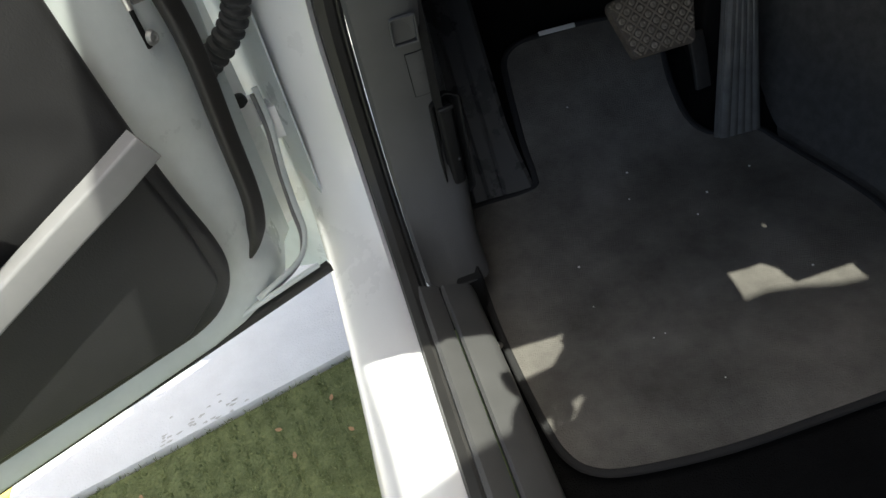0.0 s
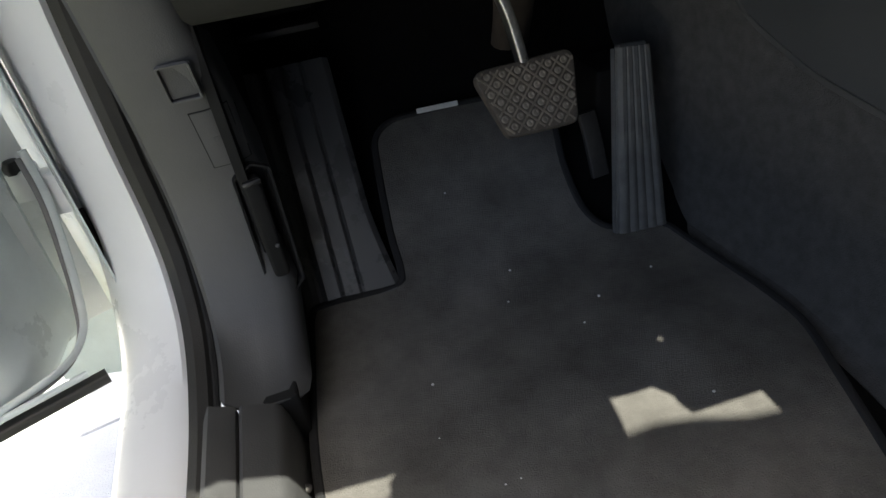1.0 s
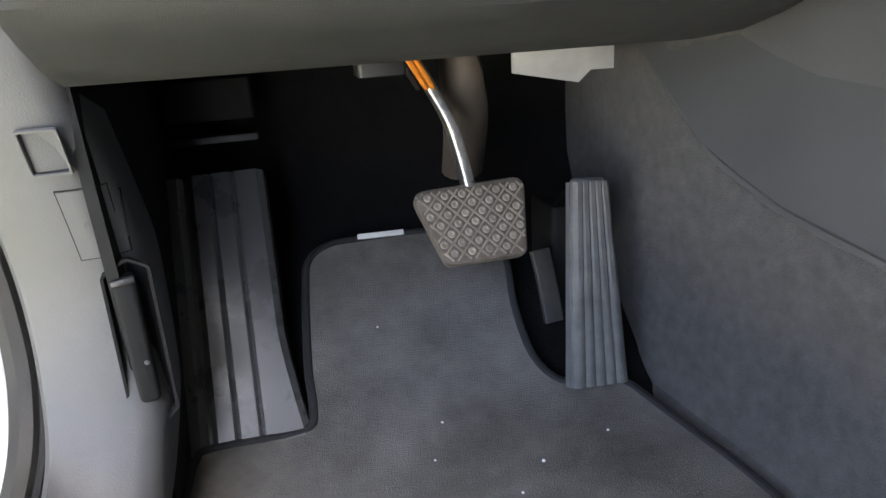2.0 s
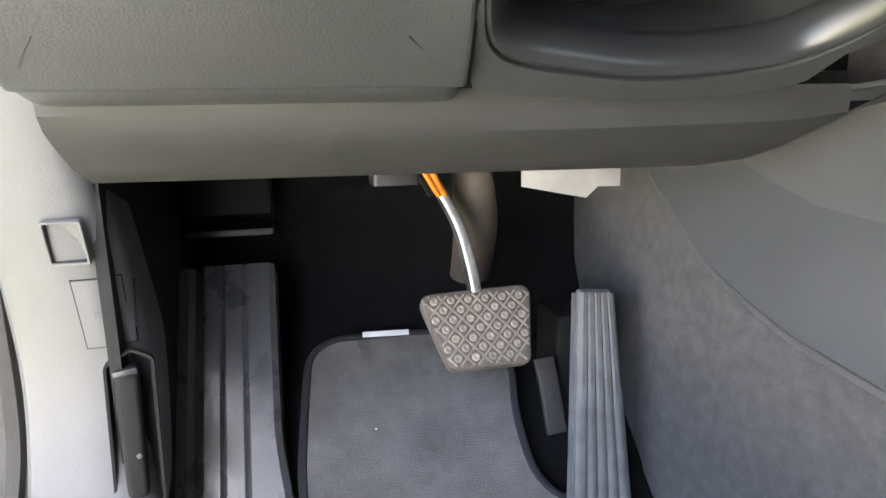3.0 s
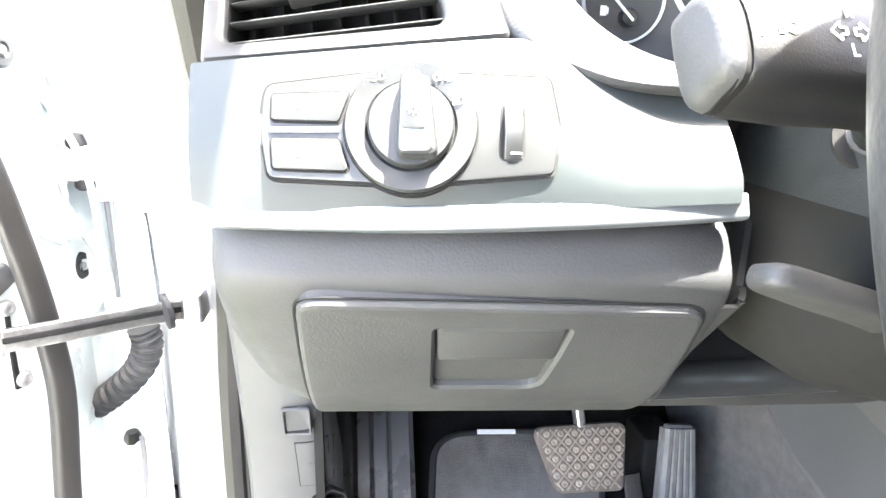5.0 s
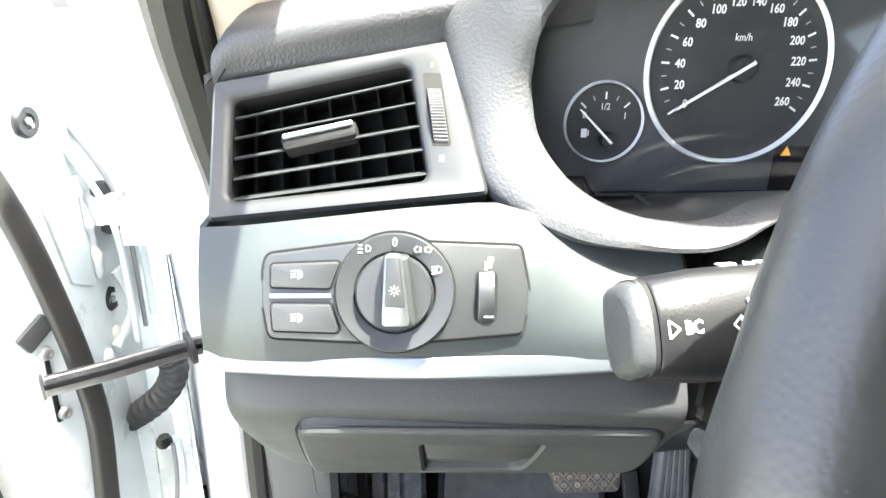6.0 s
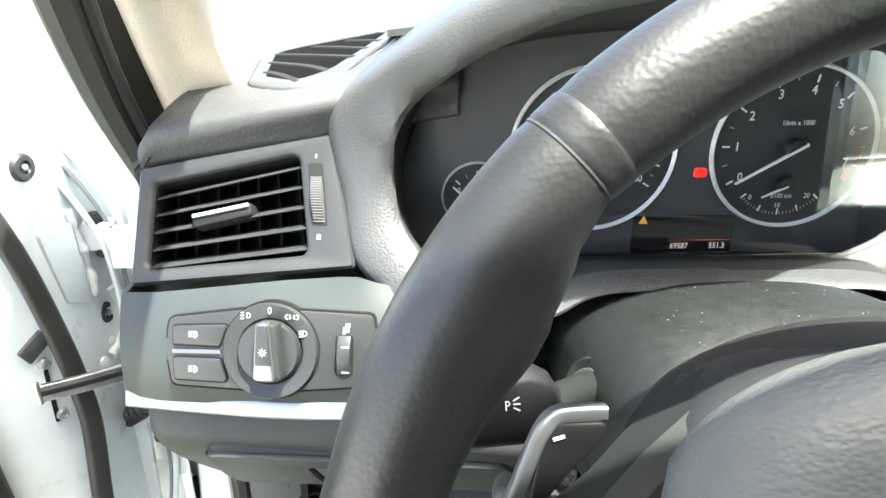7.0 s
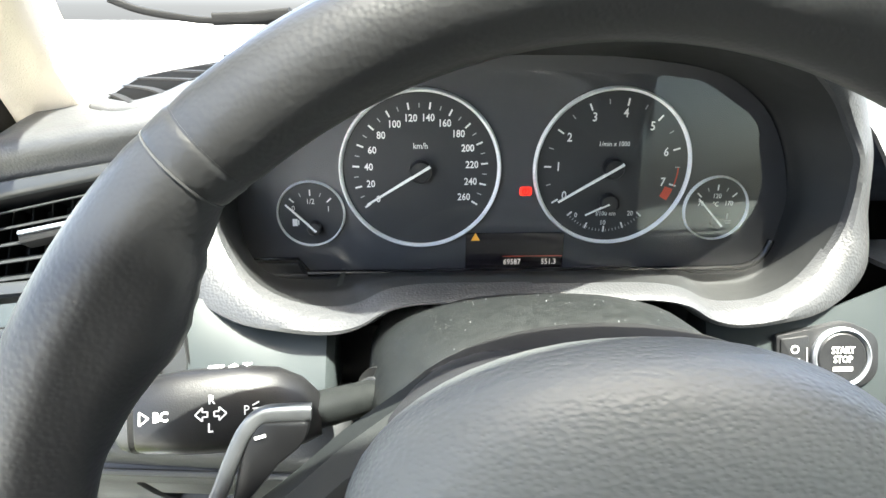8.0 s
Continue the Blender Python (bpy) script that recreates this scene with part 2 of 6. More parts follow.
def sweep(path, section, closed=False, up=(0, 0, 1), caps=True, bm=None, scale=None):
    """Carries a 2D section (sideways, up) along a path."""
    path, up = [Vector(p) for p in path], Vector(up)
    loops, m = [], len(path)
    for i, p in enumerate(path):
        a = path[i - 1] if (i or closed) else p
        b = path[(i + 1) % m] if (i < m - 1 or closed) else p
        t = (b - a).normalized()
        side = t.cross(up)
        side = side.normalized() if side.length > 1e-6 else Vector((1, 0, 0))
        top = side.cross(t)
        k = scale(i / max(m - 1, 1)) if scale else 1.0
        loops.append([p + side * q[0] * k + top * q[1] * k for q in section])
    if closed:
        loops.append(loops[0])
    bm = rings(loops, (caps and not closed, caps and not closed), bm)
    if closed:
        bmesh.ops.remove_doubles(bm, verts=bm.verts, dist=1e-7)
    return bm


def oval(a, b, n=16):
    return [(a * math.cos(2 * math.pi * k / n), b * math.sin(2 * math.pi * k / n)) for k in range(n)]


def lathe(origin, axis, profile, n=36, bm=None, caps=(True, True)):
    """A turned body: rows of (radius, height along the axis)."""
    axis = Vector(axis).normalized()
    side = axis.orthogonal().normalized()
    other = axis.cross(side)
    o = Vector(origin)
    return rings([[o + axis * h + (side * math.cos(2 * math.pi * k / n) + other * math.sin(2 * math.pi * k / n)) * r for k in range(n)]
                  for r, h in profile], caps, bm)


def skin(rows, thick, flip=False):
    """A sheet through rows of 3D points, with a thickness behind it."""
    m, n = len(rows), len(rows[0])
    normals = []
    for i in range(m):
        line = []
        for j in range(n):
            a = Vector(rows[min(i + 1, m - 1)][j]) - Vector(rows[max(i - 1, 0)][j])
            b = Vector(rows[i][min(j + 1, n - 1)]) - Vector(rows[i][max(j - 1, 0)])
            q = a.cross(b)
            line.append(q.normalized() * (-1 if flip else 1) if q.length > 1e-12 else Vector((0, 0, 1)))
        normals.append(line)
    bm = bmesh.new()
    front = [[bm.verts.new(p) for p in row] for row in rows]
    back = [[bm.verts.new(Vector(rows[i][j]) - normals[i][j] * thick) for j in range(n)] for i in range(m)]
    for i in range(m - 1):
        for j in range(n - 1):
            bm.faces.new((front[i][j], front[i + 1][j], front[i + 1][j + 1], front[i][j + 1]))
            bm.faces.new((back[i][j], back[i][j + 1], back[i + 1][j + 1], back[i + 1][j]))
    for i in range(m - 1):
        bm.faces.new((front[i][0], back[i][0], back[i + 1][0], front[i + 1][0]))
        bm.faces.new((front[i][-1], front[i + 1][-1], back[i + 1][-1], back[i][-1]))
    for j in range(n - 1):
        bm.faces.new((front[0][j], front[0][j + 1], back[0][j + 1], back[0][j]))
        bm.faces.new((front[-1][j], back[-1][j], back[-1][j + 1], front[-1][j + 1]))
    return bm


def box(x0, y0, z0, x1, y1, z1, bevel=0.0):
    s = Sheet((0, 0, z1), (1, 0, 0), (0, 1, 0))
    poly = rounded(rect(x0, y0, x1, y1), max(bevel, 1e-5), 3) if bevel else [Vector(p) for p in rect(x0, y0, x1, y1)]
    return slab(s, poly, z1 - z0, bevel) if bevel else stack(s, [(poly, z0 - z1), (poly, 0)])


def lettering(text, size, sheet, a, b, h=0.0003, bold=0.0, turn=0.0, wide=0.86):
    """Words in the built-in font, centred at (a, b) on a sheet, as a bmesh."""
    curve = bpy.data.curves.new("words", "FONT")
    curve.body, curve.size, curve.align_x, curve.align_y = text, size, "CENTER", "CENTER"
    curve.offset, curve.resolution_u = bold, 2
    curve.extrude = 0.00008
    ob = bpy.data.objects.new("words", curve)
    scene.collection.objects.link(ob)
    me = bpy.data.meshes.new_from_object(ob.evaluated_get(bpy.context.evaluated_depsgraph_get()))
    bm = bmesh.new()
    bm.from_mesh(me)
    c, s = math.cos(turn), math.sin(turn)
    for v in bm.verts:
        x, y, z = v.co.x * wide, v.co.y, v.co.z
        v.co = sheet.at(a + c * x - s * y, b + s * x + c * y, h + z)
    bpy.data.objects.remove(ob)
    bpy.data.curves.remove(curve)
    bpy.data.meshes.remove(me)
    return bm


def bar(sheet, a0, b0, a1, b1, width, h=0.0003, bm=None, thick=0.0003):
    """A straight printed stroke or thin bar on a sheet."""
    d = Vector((a1 - a0, b1 - b0)).normalized() * width / 2
    n = Vector((-d.y, d.x))
    p = [Vector((a0, b0)) - n, Vector((a1, b1)) - n, Vector((a1, b1)) + n, Vector((a0, b0)) + n]
    return stack(sheet, [(p, h - thick), (p, h)], bm=bm)


def band(sheet, a, b, r0, r1, start, end, h=0.0003, n=40, bm=None, thick=0.0003):
    """A flat arc from start to end, in degrees."""
    bm = bm or bmesh.new()
    loops = []
    for k in range(n + 1):
        t = radians(start + (end - start) * k / n)
        c, s = math.cos(t), math.sin(t)
        loops.append([sheet.at(a + r * c, b + r * s, q) for r, q in ((r0, h - thick), (r1, h - thick), (r1, h), (r0, h))])
    return rings(loops, bm=bm)


def join(*parts):
    out = bmesh.new()
    for bm in parts:
        me = bpy.data.meshes.new("tmp")
        bm.to_mesh(me)
        bm.free()
        out.from_mesh(me)
        bpy.data.meshes.remove(me)
    return out


# ---- outside: ground, painted kerb, turf ----
solo("ground", box(-60, -60, -0.30, 60, 60, -0.045), CONCRETE, "pale weathered concrete ground", "ground", kind="structure")
EDGE = Vector((0.976, 0.218, 0))
KERB = Sheet((-0.435, 1.0, 0.0), EDGE, (-0.218, 0.976, 0))
kerb = solo("kerb", slab(KERB, [Vector(p) for p in rect(-2.2, 0.0, 2.2, 0.222)], 0.06, 0.006), WHITEPAINT,
            "white-painted concrete kerb with hairline cracks", "kerb", kind="structure")
solo("kerb_back", slab(KERB, [Vector(p) for p in rect(-2.2, 0.226, 2.2, 0.9)], 0.06, 0.006), WHITEPAINT,
     "white-painted concrete strip behind a joint", "kerb", kind="structure")
solo("yellow_marking", slab(KERB, [Vector(p) for p in [(-1.2, 0.01), (-0.40, 0.01), (-0.345, 0.2), (-1.2, 0.2)]], 0.003, 0.0005, 0.0025), YELLOW,
     "worn yellow paint mark on the white kerb", "road marking", kind="structure")
rng = random.Random(5)
bm = bmesh.new()
for k in range(26):  # chips and cracks along the kerb's edge
    a, b = rng.uniform(-0.12, 0.05), abs(rng.gauss(0, 0.02))
    q = [(a + rng.uniform(0.002, 0.008) * math.cos(t), b + 0.002 + rng.uniform(0.0008, 0.003) * math.sin(t)) for t in (0.3, 1.2, 2.2, 3.3, 4.2, 5.3)]
    stack(KERB, [(q, 0.0001), (q, 0.0006)], bm=bm)
part("chip", bm, CONCRETE, kerb, "grey chips where the paint flaked")
turf = solo("turf", slab(KERB, [Vector(p) for p in rect(-2.0, -1.6, 1.2, -0.006)], 0.03, 0.004, -0.012), TURF,
            "short dry green artificial turf, ribbed", "turf", kind="structure")
bm = bmesh.new()
for k in range(26000):
    a, b = rng.uniform(-0.42, 0.40), rng.uniform(-0.46, -0.004)
    rib = 0.5 + 0.5 * math.cos(2 * math.pi * (a + 0.06 * b) / 0.034)
    if rng.random() > 0.35 + 0.65 * rib:
        continue
    t, w, hgt = rng.uniform(0, 6.28), rng.uniform(0.0007, 0.0016), rng.uniform(0.004, 0.009) * (0.6 + 0.6 * rib)
    c, s = math.cos(t) * w, math.sin(t) * w
    la, lb = rng.gauss(0, 0.004), rng.gauss(0, 0.004)
    bm.faces.new([bm.verts.new(KERB.at(a - c, b - s, -0.013)), bm.verts.new(KERB.at(a + c, b + s, -0.013)), bm.verts.new(KERB.at(a + la, b + lb, -0.012 + hgt))])
GRASS = material("turf_fibres", (0.19, 0.22, 0.10), 0.8, stain=0.45, stain_size=0.012, specular=0.2)
part("fibre", bm, GRASS, turf)
for k in range(7):
    a, b, t = rng.uniform(-0.28, 0.2), rng.uniform(-0.3, -0.02), rng.uniform(0, 3)
    c, s = math.cos(t), math.sin(t)
    q = [(a + 0.007 * (c * x - s * y), b + 0.007 * (s * x + c * y)) for x, y in ((-1, 0), (-0.3, -0.5), (0.6, -0.35), (1, 0), (0.5, 0.4), (-0.4, 0.5))]
    solo("dry_leaf", stack(KERB, [(q, -0.005), (q, -0.004)]), material("dry_leaf", (0.45, 0.26, 0.13), 0.8, stain=0.2, stain_size=0.01),
         "small dry brown leaf lying on the turf", "leaf", "leaves on the turf")

# ---- car body: door opening, sill, pillar, roof ----
body = thing("car_body", (0.35, 0.2, 0.2), "white painted car body round an open door", "car", kind="structure")
# the seal's line round the opening: x, y, z and how far the painted flange falls away from it
LINE = [(-0.060, -0.70, 0.452, 0.008), (-0.060, 0.40, 0.450, 0.008), (-0.060, 0.62, 0.450, 0.008), (-0.060, 0.714, 0.458, 0.010), (-0.060, 0.782, 0.482, 0.022),
        (-0.060, 0.820, 0.525, 0.036), (-0.060, 0.834, 0.575, 0.045), (-0.060, 0.836, 0.640, 0.048), (-0.058, 0.834, 0.720, 0.050), (-0.050, 0.815, 0.800, 0.050),
        (-0.042, 0.785, 0.880, 0.050), (-0.034, 0.740, 0.955, 0.050), (-0.028, 0.680, 1.020, 0.050), (-0.016, 0.600, 1.105, 0.045), (0.030, 0.450, 1.262, 0.04),
        (0.085, 0.250, 1.440, 0.04), (0.115, 0.050, 1.550, 0.04), (0.13, -0.70, 1.60, 0.04)]
line = smooth([p[:3] for p in LINE], 6)
fall = [p.x for p in smooth([(p[3], 0, 0) for p in LINE], 6)]


def away(i):
    """The way out of the opening, in the y-z plane, at a point of the line."""
    t = line[min(i + 1, len(line) - 1)] - line[max(i - 1, 0)]
    return Vector((0, -t.z, t.y)).normalized() * (-1)


rows = []
for i, p in enumerate(line):
    q = away(i)
    row = []
    for x, k, drop in ((0.006, 0.2, 0.004), (-0.004, 0.0, 0.0), (-0.020, 0.10, 0.0), (-0.045, 0.45, 0.001), (-0.058, 0.85, 0.003), (-0.066, 1.0, 0.010), (-0.071, 1.0, 0.022), (-0.073, 1.0, 0.05),
                       (-0.074, 1.0, 0.10), (-0.074, 1.0, 0.16), (-0.070, 1.0, 0.235)):
        row.append(p + Vector((x, 0, 0)) + q * (fall[i] * k + drop))
    rows.append(row)
part("door_aperture", skin(rows, 0.0012), PAINT, body, "white painted sill and pillar flange")
bead = [(-0.010, 0.0), (-0.008, 0.009), (-0.001, 0.0125), (0.006, 0.010), (0.0095, 0.004), (0.010, -0.004), (0.004, -0.006), (-0.006, -0.006)]
loops = []
for i, p in enumerate(line):
    q = away(i)
    loops.append([p + Vector((0.012 + a * 1.15, 0, 0)) - q * b for a, b in bead])
seal = solo("door_seal", rings(loops), RUBBER, "dark brown-grey rubber door seal round the opening", "door seal", kind="structure")
loops = [[p + Vector((0.0235 + 0.0035 * a, 0, 0)) - away(i) * (0.003 + 0.004 * b) for a, b in oval(1, 1, 8)] for i, p in enumerate(line)]
part("lip", rings(loops), BLACK, seal, "thin black lip of the seal")

rows = [[(-0.112, 0.845, z), (-0.128, 0.880, z), (-0.140, 0.915, z), (-0.165, 0.935, z), (-0.26, 0.955, z)] for z in lin(0.34, 1.03, 10)]
part("hinge_pillar", skin(rows, 0.002), SHADED_PAINT, body, "painted hinge pillar ahead of the door opening")
# seam of the pillar's outer panel beside the hinges
part("pillar_seam", sweep([(-0.1225, 0.877, z) for z in lin(0.612, 0.90, 8)], oval(0.0030, 0.0030, 8), up=(1, 0, 0)), SHADED_PAINT, body, "pale sealed seam on the hinge pillar")
# a dark rod stands where the gap would lie in shade
part("seam_shade", sweep([(-0.1165, 0.866, z) for z in lin(0.470, 0.585, 6)], oval(0.0048, 0.0030, 8), up=(1, 0, 0)), VOID, body, "near-black rod in place of the shaded gap")
# unseen walls added to block light and darken reflections
part("unseen_rear_wall", box(-0.10, -1.06, 0.30, 1.45, -1.0, 1.62), CARPET, body)
part("unseen_left_wall", box(-0.08, -1.0, 0.40, -0.05, -0.22, 1.62), CARD, body)
part("unseen_right_wall", join(box(1.40, -1.0, 0.30, 1.45, 1.1, 0.97), box(1.40, -1.0, 1.50, 1.45, 0.2, 1.70)), CARD, body)
part("bonnet", skin([[(x, y, 1.055 - 0.10 * (y - 1.0) ** 2 - 0.05 * abs(x - 0.68) ** 2) for x in lin(-0.10, 1.45, 9)] for y in lin(1.12, 2.2, 9)], 0.004), PAINT, body)

def toe(y):
    """Height of the carpet's top under the mat."""
    if y < 0.80:
        return 0.391
    if y < 0.90:
        t = (y - 0.80) / 0.10
        return 0.391 + 0.045 * t * t
    return 0.436 + 0.78 * (y - 0.90)


# floor pan, slope under the pedals, bulkhead
rows = []
for y in [-1.0, 0.3, 0.7] + lin(0.80, 1.06, 14):
    rows.append([(x, y, toe(y) - 0.005) for x in (0.0, 0.05, 0.15, 0.3, 0.45, 0.6, 0.9, 1.42)])
for y, z in ((1.078, 0.59), (1.085, 0.64), (1.09, 0.75), (1.09, 1.05)):
    rows.append([(x, y, z) for x in (0.0, 0.05, 0.15, 0.3, 0.45, 0.6, 0.9, 1.42)])
solo("floor", skin(rows, 0.012, True), CARPET, "dark charcoal carpet on the floor and toe board, deepened for shade", "carpet", kind="structure")
# side wall of the footwell ahead of the sill, its deep shade put into the colour
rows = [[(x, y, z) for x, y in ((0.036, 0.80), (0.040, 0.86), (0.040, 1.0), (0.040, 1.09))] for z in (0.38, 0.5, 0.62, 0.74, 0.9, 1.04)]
solo("footwell_side", skin(rows, 0.008, True), VOID, "carpet on the footwell's side wall, near black for shade", "carpet", kind="structure")

# sill plate: two black mouldings with a groove between them
sill = thing("sill_plate", (-0.02, 0.4, 0.45), "black grained plastic door sill plate in two strips", "sill trim", kind="structure")


def along_y(section, y0, y1, n=8):
    return rings([[Vector((x, y0 + (y1 - y0) * k / n, z)) for x, z in section] for k in range(n + 1)])


part("outer_strip", along_y([(-0.047, 0.455), (-0.045, 0.4655), (-0.041, 0.4675), (-0.025, 0.4600), (-0.0225, 0.4575), (-0.022, 0.445), (-0.045, 0.440)], -0.7, 0.7055), KICK, sill)
part("inner_strip", along_y([(-0.0205, 0.445), (-0.020, 0.4565), (-0.017, 0.4585), (0.006, 0.4500), (0.012, 0.445), (0.0155, 0.430), (0.019, 0.400), (0.021, 0.386), (0.010, 0.386), (0.0, 0.43)], -0.7, 0.7055), KICK, sill)
part("clip", lathe((0.019, 0.645, 0.410), (0.5, -0.1, 1), [(0.0035, -0.002), (0.0035, 0.001), (0.0015, 0.0025)], 10), STEEL, sill, "small bright clip at the mat's edge")

# kick panel
kick = thing("kick_panel", (0.0, 0.78, 0.5), "dark grey plastic kick panel beside the footwell", "trim panel", kind="structure")
prof = smooth([(0.707, 0.455, 0), (0.742, 0.463, 0), (0.775, 0.487, 0), (0.800, 0.535, 0), (0.812, 0.595, 0), (0.806, 0.655, 0), (0.795, 0.705, 0), (0.782, 0.755, 0), (0.76, 0.83, 0)], 5)
KICK_X = (-0.033, -0.029, -0.020, 0.0, 0.018, 0.027, 0.033, 0.036, 0.037)
KICK_Y = (0.005, 0.0, -0.001, -0.001, 0.0, 0.003, 0.010, 0.024, 0.060)


def kick_x(x, z):
    """The panel grows wider towards the footwell below the square recess."""
    more = 0.013 * min(1.0, max(0.0, (0.735 - z) / 0.12)) * min(1.0, max(0.0, (z - 0.44) / 0.06))
    return x + more * min(1.0, max(0.0, (x + 0.01) / 0.046))


def kick_y(x, z):
    """The panel's face at a place given by x and z."""
    y = prof[-1].x
    for p, q in zip(prof, prof[1:]):
        if p.y <= z <= q.y:
            y = p.x + (q.x - p.x) * (z - p.y) / (q.y - p.y)
    xs = [kick_x(v, z) for v in KICK_X]
    for (x0, y0), (x1, y1) in zip(zip(xs, KICK_Y), zip(xs[1:], KICK_Y[1:])):
        if x0 <= x <= x1:
            return y + y0 + (y1 - y0) * (x - x0) / (x1 - x0)
    return y


rows = []
for q in prof:
    y, z = q.x, q.y
    drop = max(0.0, 0.50 - z) * 0.15
    fall_z = (0.002 + drop, 0.002 + drop, 0.0, -drop, -drop, -1.5 * drop, -2 * drop, -2 * drop, -2.4 * drop)
    rows.append([(kick_x(x, z), y + dy, z + dz) for x, dy, dz in zip(KICK_X, KICK_Y, fall_z)])
part("panel", skin(rows, 0.003, True), KICK, kick)
K = Sheet((0.0145, 0.7935, 0.6945), (1, -0.03, 0.0), (0, -0.30, 1))
outer, inner = rounded(rect(-0.0125, -0.016, 0.0125, 0.0165), 0.003), rounded(rect(-0.0108, -0.0142, 0.0108, 0.0147), 0.0022)
part("pocket_frame", stack(K, [(outer, -0.001), (inset(outer, 0.0006), 0.0012), (inner, 0.0012), (inset(inner, 0.0006), 0.0002)], (False, False)), KICK, kick, "rim of a square recess")
# recess walls go black in place of the shade along them
part("pocket_wall", stack(K, [(inset(inner, 0.0006), 0.0002), (inset(inner, 0.0008), -0.0045)], (False, False)), BLACK, kick, "recess wall, blackened for its shade")
part("pocket_floor", stack(K, [(inset(inner, 0.0006), -0.0042), (inset(inner, 0.0004), -0.0046)], (True, True)), KICK, kick, "floor of the square recess")
# socket flap, following the panel's curve, in a fine shut line
for name, grow_by, lift_by, mat in (("flap_gap", 0.0009, 0.0006, VOID), ("socket_flap", 0.0, 0.0013, KICK)):
    rows = []
    for z in lin(0.6185 - grow_by, 0.6675 + grow_by, 8):
        x0 = 0.0125 - 0.05 * (z - 0.643) - grow_by
        rows.append([(x, kick_y(x, z) - lift_by, z) for x in lin(x0, 0.0430 + grow_by, 9)])
    part(name, skin(rows, 0.002, True), mat, kick, "rectangular flap over a socket" if mat is KICK else "fine shut line of the flap")
bm = bmesh.new()
for k in range(4):
    x, z = 0.0235 + 0.0042 * k, 0.6425
    p = Sheet((x, kick_y(x, z) - 0.0013, z), (1, 0.05 + 0.12 * k, 0), (0, -0.15, 1))
    for u0, v0, u1, v1 in ((-0.0013, -0.002, -0.0013, 0.002), (-0.0013, 0.002, 0.0012, 0.002), (0.0012, 0.002, 0.0012, -0.0018)):
        bar(p, u0, v0, u1, v1, 0.0007, 0.0005, bm)
part("flap_mark", bm, CONSOLE, kick, "faint raised marks")
# added box closes the gap, near black in place of its shade
part("gap_filler", box(-0.018, 0.707, 0.380, 0.0275, 0.84, 0.450, 0.003), VOID, kick, "added near-black filler box behind the mat")
# bonnet release lever in its pocket
lever = thing("bonnet_release", (0.038, 0.82, 0.55), "black plastic bonnet release lever in its recess", "lever")
L = Sheet((0.0365, 0.7975, 0.560), (1, 0.16, 0.0), (-0.10, 0.06, 1))
o1 = rounded([(-0.0150, -0.072), (-0.004, -0.080), (0.018, -0.060), (0.020, 0.050), (0.006, 0.058), (-0.0120, 0.048)], 0.006)
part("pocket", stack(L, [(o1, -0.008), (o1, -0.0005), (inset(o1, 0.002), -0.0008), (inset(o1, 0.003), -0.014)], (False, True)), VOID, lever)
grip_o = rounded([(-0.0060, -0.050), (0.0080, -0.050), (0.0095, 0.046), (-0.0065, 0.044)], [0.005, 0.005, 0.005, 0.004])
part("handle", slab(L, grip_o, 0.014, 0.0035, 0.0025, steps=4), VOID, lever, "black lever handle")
part("grip", sweep([L.at(-0.0050, 0.042, 0.0010), L.at(0.0015, 0.043, 0.0030), L.at(0.0085, 0.043, 0.0015)], rounded(rect(-0.0022, -0.0030, 0.0022, 0.0030), 0.0012, 3), up=L.n), BLACK, lever, "worn rounded top of the lever")
part("rivet", lathe(L.at(0.0045, -0.018, 0.003), L.n, [(0.0020, 0.0), (0.0018, 0.0012), (0.0008, 0.0015)], 10), KICK, lever, "small rivet")

# ---- footrest, mat, pedals ----
rest = thing("footrest", (0.09, 0.9, 0.45), "black ribbed plastic footrest", "footrest")
R = Sheet((0.0985, 0.856, 0.398), (1, 0.0, 0.0), (0.0, 0.60, 0.80))
rows = []
for b in lin(-0.004, 0.275, 16):
    right_a = 0.0285 + 0.0150 * max(0.0, 1 - max(b, 0) / 0.11) ** 1.3
    low_b = b + 0.016 * max(0.0, 1 - (b + 0.004) / 0.06)
    row = []
    # four flat ribs, the outermost set off by a wider groove
    for a0, a1, top in ((-0.0605, -0.0480, 0.0030), (-0.0360, -0.0192, 0.0050), (-0.0166, 0.0016, 0.0050), (0.0042, right_a, 0.0050)):
        tilt = lambda a: (right_a - a) / 0.105 * (low_b - b)  # noqa: E731
        row += [R.at(a0, b + tilt(a0), -0.004), R.at(a0 + 0.0006, b + tilt(a0), top - 0.0012), R.at(a0 + 0.0020, b + tilt(a0), top),
                R.at(a1 - 0.0020, b + tilt(a1), top), R.at(a1 - 0.0006, b + tilt(a1), top - 0.0012), R.at(a1, b + tilt(a1), -0.004)]
    row += [R.at(right_a + 0.001, b, -0.022)]
    rows.append(row)
part("tread", skin(rows, 0.005, False), RIBS, rest)
for a_l in (-0.0085, 0.0145):
    part("rib_line", sweep([R.at(a_l, 0.02, 0.0050), R.at(a_l + 0.0005, 0.26, 0.0050)], oval(0.0006, 0.0004, 6), up=R.n), KICK, rest, "fine line moulded on a rib")
part("ledge", box(0.044, 1.035, 0.6490, 0.132, 1.085, 0.6560, 0.002), BLACK, rest, "dark ledge above the footrest")
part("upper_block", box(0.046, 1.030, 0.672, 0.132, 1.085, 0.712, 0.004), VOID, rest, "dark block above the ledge")


